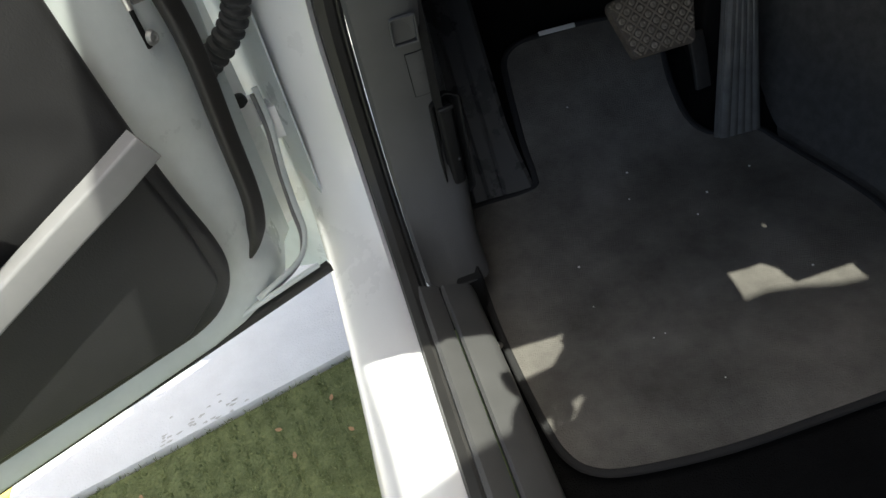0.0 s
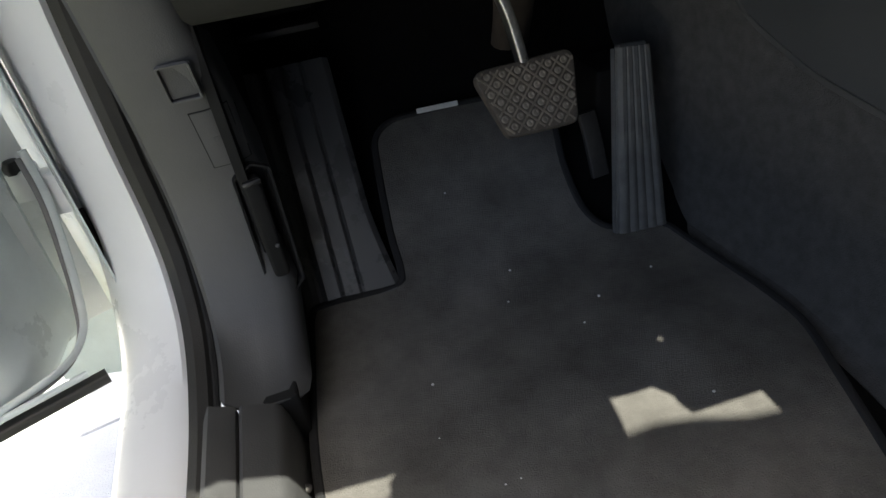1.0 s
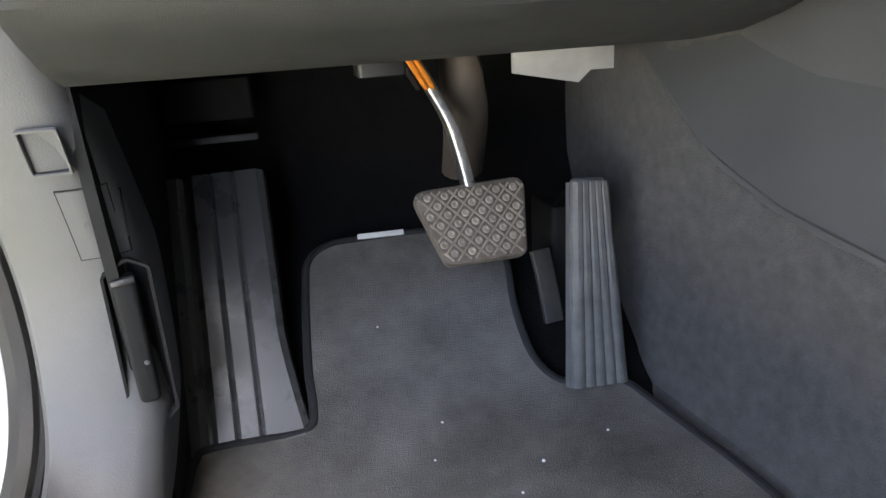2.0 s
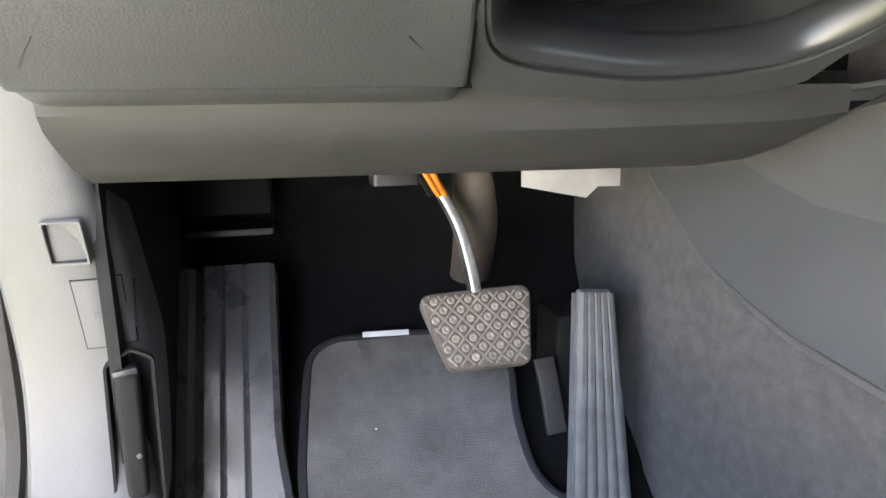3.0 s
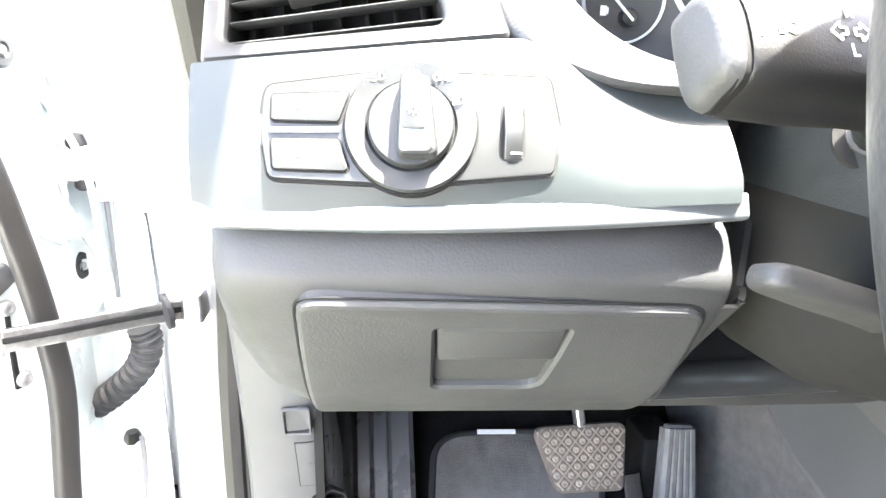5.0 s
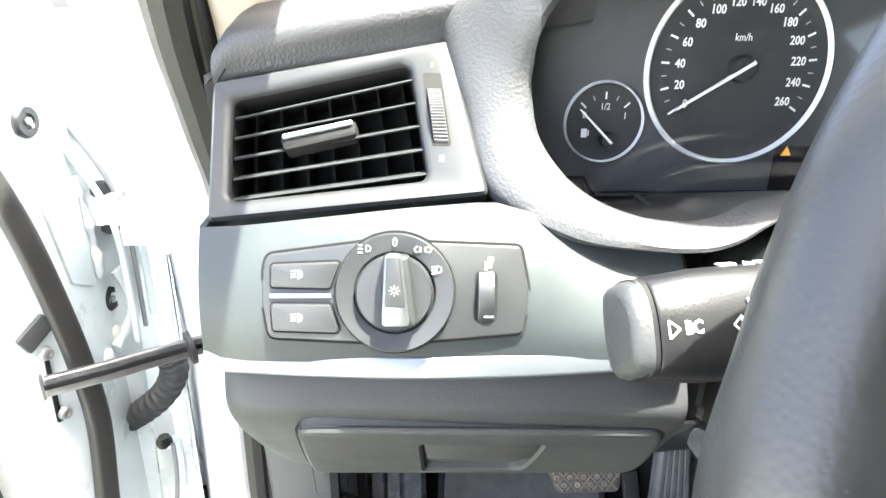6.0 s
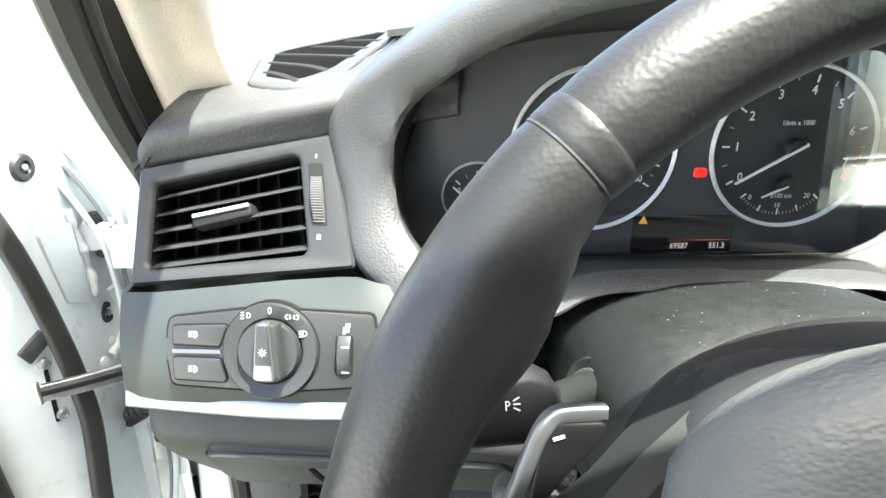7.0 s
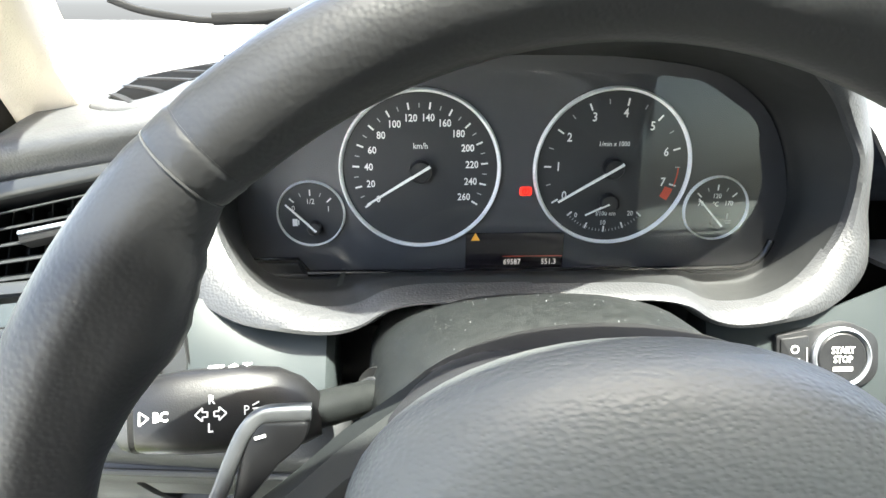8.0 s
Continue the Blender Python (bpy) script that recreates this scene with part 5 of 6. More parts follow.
part("symbol", join(bar(C, wa + 0.0085, wb2 - 0.0035, wa + 0.0085, wb2 - 0.0075, 0.0009, 0.0009), bar(C, wa + 0.0060, wb2 - 0.0085, wa + 0.0112, wb2 - 0.0085, 0.0006, 0.0009), bar(C, wa + 0.0060, wb2 - 0.0100, wa + 0.0112, wb2 - 0.0100, 0.0006, 0.0009)), INKGREY, temp, "coolant symbol")
needle(temp, wa + 0.0018, wb2 - 0.0090, 133, 0.0225, 0.0022, 0.0040, 0.0008)
screen = part("display", slab(C, rounded(rect(0.2975 - MID, -0.0115, 0.3600 - MID, 0.0148), 0.001, 3), 0.002, 0.0003, 0.0008), LCD, cluster, "dark trip display")
part("line", bar(C, 0.3210 - MID, -0.0008, 0.3595 - MID, -0.0008, 0.0004, 0.0014), REDINK, screen, "thin red line")
part("reading", lettering("69587", 0.0052, C, 0.3272 - MID, -0.0046, 0.0016), LCDINK, screen, "odometer reading")
part("trip", lettering("551.3", 0.0052, C, 0.3508 - MID, -0.0046, 0.0016), LCDINK, screen, "trip reading")
part("amber_lamp", rings([[C.at(0.3035 - MID + x, 0.0122 + z, h) for x, z in ((-0.0028, -0.0022), (0.0028, -0.0022), (0.0, 0.0028))] for h in (0.0008, 0.0012)]), AMBER, screen, "amber warning triangle")
part("red_lamp", slab(C, rounded(rect(0.3340 - MID - 0.0038, 0.0418 - 0.0028, 0.3340 - MID + 0.0038, 0.0418 + 0.0028), 0.0016, 4), 0.001, 0.0002, 0.0008), REDLAMP, cluster, "lit red brake lamp")
part("lamp_symbol", join(lettering("P", 0.0036, C, 0.3340 - MID, 0.0418, 0.0012), band(C, 0.3340 - MID, 0.0418, 0.0019, 0.0023, 0, 360, 0.0012, 20)), VOID, cluster, "dark brake symbol on the lamp")

# ---- right side of the dash with the start button ----
rows = []
for x in [0.428, 0.445, 0.462, 0.464, 0.480] + lin(0.500, 1.35, 14):
    rows.append([(x, 0.537 + 0.369 * (z - 0.97) - 0.008 * math.sin(math.pi * (z - 0.90) / 0.11) + 0.10 * max(0, x - 0.62), z) for z in lin(0.937 if x < 0.463 else 0.90, 0.992 if x < 0.53 else 1.012, 9)])
rows = [[(0.426, p[1] + 0.06, p[2]) for p in rows[0]]] + rows
part("right_panel", skin(rows, 0.003, True), PANEL, dash, "satin grey panel beside the instruments")
part("right_pad", skin([[(x, y + 0.1 * max(0, x - 0.62), z) for y, z in [(q.x, q.y) for q in smooth([(0.60, 1.010, 0), (0.552, 1.012, 0), (0.545, 1.02, 0), (0.56, 1.05, 0), (0.60, 1.085, 0), (0.66, 1.10, 0)], 4)]] for x in lin(0.534, 1.35, 12)], 0.003, True), PAD, dash, "grained pad beside the hood")
part("right_lower", skin([[(x, y, z) for y, z in ((0.57, 0.90), (0.501, 0.900), (0.4905, 0.885), (0.496, 0.865), (0.54, 0.83), (0.62, 0.785), (0.72, 0.775))] for x in lin(0.463, 1.35, 8)], 0.003, True), DASH, dash, "black lower dash right of the column")
start = thing("start_button", (0.497, 0.53, 0.975), "round black engine start button with a silver ring", "button")
P = Sheet((0.4972, 0.5250, 0.9690), (1, 0, 0), (0, 0.33, 1))
plate = rounded([(-0.036, -0.0165), (0.004, -0.020), (0.022, -0.012), (0.022, 0.012), (0.004, 0.020), (-0.036, 0.0125)], [0.002, 0.015, 0.012, 0.012, 0.015, 0.002], 5)
part("plate", slab(P, plate, 0.008, 0.0008, 0.0015), BLACK, start)
part("ring", lathe(P.at(0, 0, 0), P.n, [(0.0140, 0.0), (0.0142, 0.0034), (0.0155, 0.0044), (0.0168, 0.0034), (0.0170, 0.0)], 56, caps=(False, False)), SILVER, start, "silver ring")
cap = part("cap", lathe(P.at(0, 0, 0), P.n, [(0.0138, 0.0), (0.0138, 0.0030), (0.0130, 0.0038), (0.0, 0.0034)], 48, caps=(True, False)), BLACK, start)
part("lettering", join(lettering("START", 0.0052, P, 0.0, 0.0042, 0.0040, 0.00015), lettering("STOP", 0.0052, P, 0.0, -0.0008, 0.0040, 0.00015), bar(P, -0.0055, -0.0060, 0.0055, -0.0060, 0.0022, 0.0040)), INK, cap, "white lettering")
part("eco_button", slab(P, rounded([(-0.0340, -0.0150), (-0.0175, -0.0165), (-0.0180, 0.0125), (-0.0340, 0.0108)], 0.0015, 4), 0.004, 0.0008, 0.0025), BLACK, start)
part("eco_mark", join(lettering("OFF", 0.0042, P, -0.0265, -0.0015, 0.0028), band(P, -0.0262, 0.0050, 0.0016, 0.0023, 0, 360, 0.0028, 16)), INK, start)
part("eco_line", bar(P, -0.0195, -0.0100, -0.0195, 0.0060, 0.0006, 0.0028), INKGREY, start)

# ---- steering column ----
LEVER = [(0.290, 0.482, 0.900), (0.254, 0.476, 0.915), (0.228, 0.472, 0.924), (0.210, 0.472, 0.9300), (0.202, 0.474, 0.9325)]
column = thing("steering_column", (MID, 0.5, 0.95), "black plastic steering column shroud", "steering column")
rows = []
for y, w, zt in ((0.600, 0.088, 0.975), (0.560, 0.088, 0.993), (0.520, 0.087, 1.0085), (0.490, 0.086, 1.0165), (0.460, 0.083, 1.0170), (0.445, 0.079, 1.0105), (0.438, 0.073, 1.0000)):
    row = []
    for t in lin(0, math.pi, 25):
        c, s = math.cos(t), math.sin(t)
        row.append((MID + 0.001 - w * math.copysign(abs(c) ** 0.8, c), y, 0.950 + (zt - 0.950) * s ** 0.6))
    rows.append(row)
part("upper_shroud", skin(rows, 0.003, True), SHROUD, column, "domed upper shroud, dusty")
bm = bmesh.new()
for k in range(130):
    i, j = rng.uniform(1, 4.6), rng.uniform(4, 20)
    i0, j0 = int(i), int(j)
    p = Vector(rows[i0][j0]).lerp(Vector(rows[i0 + 1][j0]), i - i0).lerp(Vector(rows[i0][j0 + 1]).lerp(Vector(rows[i0 + 1][j0 + 1]), i - i0), j - j0)
    r = rng.uniform(0.00008, 0.00030)
    rings([[p + Vector((r * math.cos(t) * f, r * math.sin(t) * f, h)) for t in lin(0, 5.2, 6)] for f, h in ((1.0, 0.0029), (0.6, 0.0034))], bm=bm)
part("dust", bm, INKGREY, column, "specks of pale dust")
rows = []
for y, w, zb in ((0.66, 0.080, 0.848), (0.60, 0.082, 0.842), (0.55, 0.083, 0.846), (0.50, 0.081, 0.864), (0.46, 0.076, 0.893), (0.437, 0.070, 0.912)):
    row = []
    for t in lin(0, math.pi, 25):
        c, s = math.cos(t), math.sin(t)
        row.append((MID + 0.006 - w * math.copysign(abs(c) ** 0.6, c), y, 0.952 - (0.952 - zb) * s ** 0.75))
    rows.append(row)
# lower half near black: the shade under the column is in its colour
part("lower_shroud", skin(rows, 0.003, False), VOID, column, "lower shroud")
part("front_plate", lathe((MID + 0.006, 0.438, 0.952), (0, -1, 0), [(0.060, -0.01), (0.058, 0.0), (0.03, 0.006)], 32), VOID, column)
part("adjust_lever", sweep(smooth(LEVER, 6), rounded(rect(-0.012, -0.0045, 0.012, 0.0045), 0.004, 5), up=(0, 0.35, 1), scale=lambda t: 1.0 if t < 0.8 else math.sqrt(max(0.05, 1 - ((t - 0.8) / 0.2) ** 2))), DASH, column, "grey column adjusting lever")
# surround of the column's opening in the dash
ring_path = smooth([(0.236, 0.530, 0.900), (0.233, 0.562, 0.862), (0.234, 0.598, 0.818), (0.252, 0.632, 0.798), (0.30, 0.644, 0.791), (MID + 0.006, 0.647, 0.789), (0.375, 0.644, 0.791), (0.41, 0.632, 0.798), (0.428, 0.598, 0.818), (0.43, 0.562, 0.862), (0.428, 0.530, 0.900)], 6)
sur = thing("column_surround", (MID, 0.62, 0.8), "glossy black surround below the steering column", "trim", kind="structure")
inner_path = [Vector((MID + 0.006 + (p.x - MID - 0.006) * 0.87, p.y + 0.006, p.z + 0.028)) for p in ring_path]
deep_path = [Vector((MID + 0.006 + (p.x - MID - 0.006) * 0.84, p.y + 0.07, p.z + 0.046)) for p in ring_path]
rows = [[p + Vector((0, 0.004, -0.003)) for p in ring_path]]
for a in lin(0, 1.25 * math.pi, 11):
    row = []
    for p, q in zip(ring_path, inner_path):
        tube = 0.0105 * min(1.0, max(0.3, (0.872 - p.z) / 0.045))
        row.append(p + (q - p).normalized() * (tube - tube * math.cos(a)) + Vector((0, -0.85, -0.5)) * (tube * 0.8 * math.sin(a)))
    rows.append(row)
rows += [[(a * 0.85 + b * 0.15) + Vector((0, 0.004, 0)) for a, b in zip(inner_path, deep_path)], [(a * 0.5 + b * 0.5) for a, b in zip(inner_path, deep_path)], deep_path]
part("bowl", skin(rows, 0.003, True), BOWL, sur)
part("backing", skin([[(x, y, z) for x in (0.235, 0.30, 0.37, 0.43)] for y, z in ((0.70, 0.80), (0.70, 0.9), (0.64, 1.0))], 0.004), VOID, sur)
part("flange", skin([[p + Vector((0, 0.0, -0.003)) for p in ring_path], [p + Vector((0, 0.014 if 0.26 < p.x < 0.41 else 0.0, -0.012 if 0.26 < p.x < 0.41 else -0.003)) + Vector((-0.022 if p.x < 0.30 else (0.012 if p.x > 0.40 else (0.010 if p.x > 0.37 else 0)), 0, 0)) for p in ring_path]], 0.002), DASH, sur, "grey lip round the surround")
# solid dark boxes fill the gaps and stand in for their shade
part("gap_cover", box(0.221, 0.56, 0.90, 0.262, 0.60, 0.975), VOID, sur, "near-black filler for the shade beside the column")
part("gap_cover", box(0.400, 0.56, 0.90, 0.428, 0.60, 0.975), VOID, sur, "near-black filler for the shade beside the column")

# ---- steering wheel ----
TILT_W = radians(17.7)
WC = Vector((0.3380, 0.356, 0.989))
WV = Vector((0, math.sin(TILT_W), math.cos(TILT_W)))
WN = Vector((0, -math.cos(TILT_W), math.sin(TILT_W)))
wheel = thing("steering_wheel", WC, "black leather steering wheel with silver shift paddles", "steering wheel")
G = Sheet(WC, (1, 0, 0), WV)
RW = 0.1826


# the rim swells inwards and back at the thumb rests and thins above them: degrees and metres
SWELL = ((90, 0.0), (115, 0.0), (124, -0.0003), (130, -0.0006), (134.3, -0.0018), (138, 0.0016), (142, 0.0068), (145, 0.0096), (148, 0.0120), (151, 0.0124), (154, 0.0100), (157, 0.0078), (160, 0.0060), (165, 0.0036), (172, 0.002), (180, 0.0015), (270, 0.001))
RIM = Sheet((0.3223, 0.3585, 0.9934), (1, 0, 0), (0, math.sin(0.2611), math.cos(0.2611)))
RIM_R, RIM_W = 0.1660, 0.0144


def swell_at(t):
    d = math.degrees(t) % 360
    d = 180 - d if d < 90 else (540 - d if d > 270 else d)
    for (a, p), (b, q) in zip(SWELL, SWELL[1:]):
        if a <= d <= b:
            f = (d - a) / (b - a)
            return p + (q - p) * f * f * (3 - 2 * f)
    return 0.0


def rim_arc(a0, a1, n, more=0.0, ends=0.0):
    loops = []
    for k in range(n + 1):
        t = a0 + (a1 - a0) * k / n
        d = swell_at(t)
        g = min(1.0, max(0.0, (math.degrees(math.acos(-abs(math.cos(t)))) - 165) / 10)) if math.sin(t) > 0 else 1.0
        w = RIM_W + 0.0022 * g * g * (3 - 2 * g) + more - (ends if k in (0, n) else 0.0)
        o = RIM.at(math.cos(t) * RIM_R, math.sin(t) * RIM_R)
        out = RIM.u * math.cos(t) + RIM.v * math.sin(t)
        loop = []
        for q in lin(0, 1.92 * math.pi, 25):
            r = w + d * max(0.0, math.cos(q - radians(220)))
            loop.append(o + out * (r * math.cos(q)) + RIM.n * (r * math.sin(q)))
        loops.append(loop)
    return rings(loops)


THREAD = material("seam_thread", (0.045, 0.045, 0.044), 0.6, specular=0.4)
SEAMS = [45.6, 48.7, 131.3, 134.4, 215, 325, 405.6]
for a0, a1 in zip(SEAMS, SEAMS[1:]):
    part("rim", rim_arc(radians(a0 + 0.06), radians(a1 - 0.06), max(8, int((a1 - a0) / 1.6)), 0.0, 0.0004), LEATHER, wheel, "leather-wrapped rim")
    strong = a0 in (45.6, 134.4)
    part("seam", rim_arc(radians(a0 - 0.10), radians(a0 + 0.10), 2, -0.0001 if strong else -0.0003), THREAD if strong else LEATHER, wheel, "stitched seam")
# airbag boss
boss = []
for s, h in ((0.985, -0.008), (1.0, -0.005), (1.003, -0.001), (0.990, 0.0055), (0.960, 0.0125), (0.90, 0.0195), (0.78, 0.026), (0.55, 0.031), (0.28, 0.033), (0.05, 0.0335)):
    loop = []
    for t in lin(0, 2 * math.pi * 55 / 56, 56):
        c, q = math.cos(t), math.sin(t)
        a = 0.101 * math.copysign(abs(c) ** (0.93 if q > 0 else 0.75), c)
        b = (0.0715 if q > 0 else 0.085) * math.copysign(abs(q) ** (0.88 if q > 0 else 0.72), q)
        loop.append(G.at(a * s, b * s, h - 0.028))
    boss.append(loop)
part("airbag_cover", rings(boss), AIRBAG, wheel, "coarse-grained airbag cover")
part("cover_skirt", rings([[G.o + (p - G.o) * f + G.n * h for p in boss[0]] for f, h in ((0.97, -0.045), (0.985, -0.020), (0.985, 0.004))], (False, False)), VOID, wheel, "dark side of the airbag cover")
rows = [[G.at(x * (1 - 0.3 * f), -0.07 - (RW - 0.075) * f, -0.022 + 0.02 * f) for x in (-0.035, -0.02, 0.02, 0.035)] for f in lin(0, 1, 6)]
part("lower_spoke", skin(rows, 0.01), SILVER, wheel, "lower spoke")
WIPER = smooth([(-0.022, 0.9, 1.153), (0.006, 0.9, 1.143), (0.048, 0.9, 1.136), (0.074, 0.9, 1.134), (0.14, 0.9, 1.1335), (0.183, 0.9, 1.134), (0.38, 0.9, 1.145)], 5)
WIPER2 = [Vector((0.076, 0.895, 1.136)), Vector((0.11, 0.895, 1.137)), Vector((0.149, 0.895, 1.141))]
MIRROR_LINE = ((-0.020, -0.030, 1.105), (-0.024, -0.030, 1.080), (-0.030, -0.030, 1.060), (-0.038, -0.030, 1.044))
rows_sp = ((0.058, 0.052, -0.045, -0.046), (0.070, 0.0475, -0.045, -0.043), (0.080, 0.042, -0.045, -0.039), (0.098, 0.032, -0.047, -0.030), (0.112, 0.022, -0.048, -0.022), (0.126, 0.012, -0.047, -0.019), (0.142, 0.002, -0.045, -0.015), (0.160, -0.007, -0.042, -0.008), (0.178, -0.012, -0.038, 0.000))
for sgn in (1, -1):
    rows = []
    for a, w0, w1, hh in rows_sp:
        rows.append([G.at(sgn * a, w0 + 0.002, hh - 0.022), G.at(sgn * a, w0 + 0.001, hh - 0.006), G.at(sgn * a, w0 - 0.005, hh), G.at(sgn * a, w0 - 0.022, hh + 0.004), G.at(sgn * a, w1 + 0.012, hh + 0.004), G.at(sgn * a, w1, hh - 0.004), G.at(sgn * a, w1 - 0.001, hh - 0.020)])
    part("spoke", skin(rows, 0.003, sgn < 0), SPOKE, wheel, "black spoke")
    paddle = part("shift_paddle", slab(Sheet(G.at(0, 0, -0.038), G.u, G.v), rounded([(sgn * a, b) for a, b in ((0.1365, 0.010), (0.1260, 0.0220), (0.1195, 0.0300), (0.1130, 0.0350), (0.1105, 0.0385), (0.1090, 0.0440), (0.1245, 0.0440), (0.1300, 0.0400))][::sgn], 0.003, 4), 0.006, 0.001, 0.0), BLADE, wheel, "gloss black shift paddle")
    path = smooth([G.at(sgn * a, b, h) for a, b, h in ((0.1470, 0.002, -0.0375), (0.1390, 0.0205, -0.0375), (0.1343, 0.0325, -0.0380), (0.1300, 0.0415, -0.0390), (0.1250, 0.0458, -0.0405), (0.1170, 0.0463, -0.0415), (0.1090, 0.0461, -0.0422))], 5)
    part("edge", sweep(path, rounded(rect(-0.0026, -0.0040, 0.0026, 0.0025), 0.0018, 4), up=WN), PADDLE, paddle, "satin silver edge")
    if sgn < 0:
        part("minus", bar(G, -0.1268, 0.0392, -0.1232, 0.0402, 0.0010, -0.0372), INK, paddle, "minus sign")
part("hub_base", rings([[G.at((0.100 if q == 0 else 0.096) * s * math.copysign(abs(math.cos(t)) ** 0.7, math.cos(t)), (0.0675 * s) * math.copysign(abs(math.sin(t)) ** 0.8, math.sin(t)), h) for t in lin(0, 2 * math.pi * 55 / 56, 56)] for q, (s, h) in enumerate(((0.92, -0.085), (0.98, -0.060), (1.0, -0.042), (0.97, -0.036)))]), BLACK, wheel, "dark ring behind the airbag cover")

# ---- indicator stalk ----
stalk = thing("indicator_stalk", (0.19, 0.44, 1.0), "black indicator stalk with white printed symbols", "stalk")
K0 = Sheet((0.1877, 0.4330, 1.0060), (1, 0.13, -0.02), (-0.05, 0.50, 0.86))
sec = lambda s, w: [(-0.0085 * w, -0.0140 * s), (0.0010 * w, -0.0152 * s), (0.0095 * w, -0.0120 * s), (0.0115 * w, 0.000), (0.0100 * w, 0.0090 * s), (0.0055 * w, 0.0145 * s), (-0.0040 * w, 0.0150 * s), (-0.0085 * w, 0.0110 * s)]  # noqa: E731


def stalk_loop(a, s, w, lift=0.0, deep=0.0):
    ring = smooth([(p[0], p[1], 0) for p in sec(s, w)], 4, True)
    return [K0.at(a, q.y + lift, q.x - 0.0105 - deep) for q in ring]


part("lever", rings([stalk_loop(-0.0270, 0.88, 0.96), stalk_loop(-0.0262, 0.92, 1.0), stalk_loop(-0.010, 1.03, 1.0), stalk_loop(0.010, 1.06, 1.0), stalk_loop(0.024, 1.02, 1.0, -0.001, 0.002), stalk_loop(0.033, 0.86, 0.92, -0.003, 0.007), stalk_loop(0.040, 0.55, 0.70, -0.006, 0.016)]), STALK, stalk)
part("end_gap", rings([stalk_loop(-0.0300, 0.90, 0.90), stalk_loop(-0.0268, 0.90, 0.90)]), VOID, stalk)
part("end_button", rings([stalk_loop(-0.0345, 0.55, 0.70), stalk_loop(-0.0337, 0.72, 0.85), stalk_loop(-0.0320, 0.83, 0.94), stalk_loop(-0.0290, 0.90, 0.97)]), DASH, stalk, "rounded end button")
n0, n1 = K0.at(0.034, -0.005, -0.022), Vector((0.2580, 0.4990, 0.9715))
along = (n1 - n0).normalized()
part("neck", sweep([n0, n0.lerp(n1, 0.35), n0.lerp(n1, 0.7), n1], oval(0.0072, 0.0080, 16), up=(0, 0.3, 1)), SHROUD, stalk, "dusty neck of the stalk")
entry = n0.lerp(n1, 0.66)
part("collar", lathe(entry, along, [(0.0074, -0.002), (0.0088, -0.002), (0.0090, 0.0), (0.0084, 0.0012), (0.0074, 0.0012)], 24), DASH, stalk, "worn collar where the stalk enters the column")
part("opening", lathe(entry + along * 0.004, along, [(0.0085, -0.001), (0.0128, -0.002), (0.0134, 0.0), (0.0134, 0.010)], 28, caps=(False, False)), VOID, stalk, "dark round opening in the shroud")
part("lettering", join(lettering("BC", 0.0050, K0, -0.0175, -0.0010, 0.0012, 0.00015)), INK, stalk)
part("triangle", join(bar(K0, -0.0248, -0.0034, -0.0248, 0.0014, 0.0005, 0.0012), bar(K0, -0.0248, 0.0014, -0.0216, -0.0010, 0.0005, 0.0012), bar(K0, -0.0216, -0.0010, -0.0248, -0.0034, 0.0005, 0.0012)), INK, stalk, "outlined triangle")
part("arrow_letters", join(lettering("R", 0.0046, K0, 0.0005, 0.0040, 0.0014, 0.0001), lettering("L", 0.0046, K0, 0.0, -0.0062, 0.0012, 0.0001)), INK, stalk)
for sgn in (1, -1):
    q = [(0.0012, 0.0009), (0.0030, 0.0009), (0.0030, 0.0024), (0.0056, 0.0), (0.0030, -0.0024), (0.0030, -0.0009), (0.0012, -0.0009)]
    bm = bmesh.new()
    for (a0, b0), (a1, b1) in zip(q, q[1:] + q[:1]):
        bar(K0, sgn * a0 + 0.0002, b0 - 0.0011, sgn * a1 + 0.0002, b1 - 0.0011, 0.0005, 0.0013, bm)
    part("arrow", bm, INK, stalk, "outlined arrow")
part("parking_mark", join(lettering("P", 0.0050, K0, 0.0130, -0.0008, 0.0012), bar(K0, 0.0152, 0.0010, 0.0176, 0.0022, 0.0005, 0.0012), bar(K0, 0.0152, -0.0002, 0.0178, -0.0002, 0.0005, 0.0012), bar(K0, 0.0152, -0.0014, 0.0176, -0.0026, 0.0005, 0.0012)), INK, stalk)
K1 = Sheet(K0.at(0.002, 0.0158, -0.0075), K0.u, K0.v * 0.35 - K0.n)
part("top_marks", join(bar(K1, -0.0040, 0.0, 0.0, 0.0, 0.0026, 0.0006), band(K1, 0.0004, 0.0, 0.0, 0.0016, -90, 90, 0.0006, 10)), INK, stalk)
for a, sgn in ((0.0055, 1), (0.0105, -1)):
    part("top_arrow", rings([[K1.at(a + x, sgn * z, h) for x, z in ((-0.0019, -0.0014), (0.0019, -0.0014), (0, 0.0017))] for h in (0.0002, 0.0007)]), INK, stalk)

# ---- windscreen pillar, outside through the glass ----
lo = smooth([(-0.012, 0.745, 0.995), (-0.006, 0.695, 1.060), (-0.002, 0.650, 1.118), (0.028, 0.500, 1.262), (0.080, 0.300, 1.440), (0.11, 0.10, 1.55)], 6)
hi = smooth([(0.050, 0.720, 1.000), (0.055, 0.668, 1.072), (0.052, 0.612, 1.149), (0.100, 0.470, 1.290), (0.160, 0.285, 1.465), (0.20, 0.10, 1.60)], 6)
rows = []
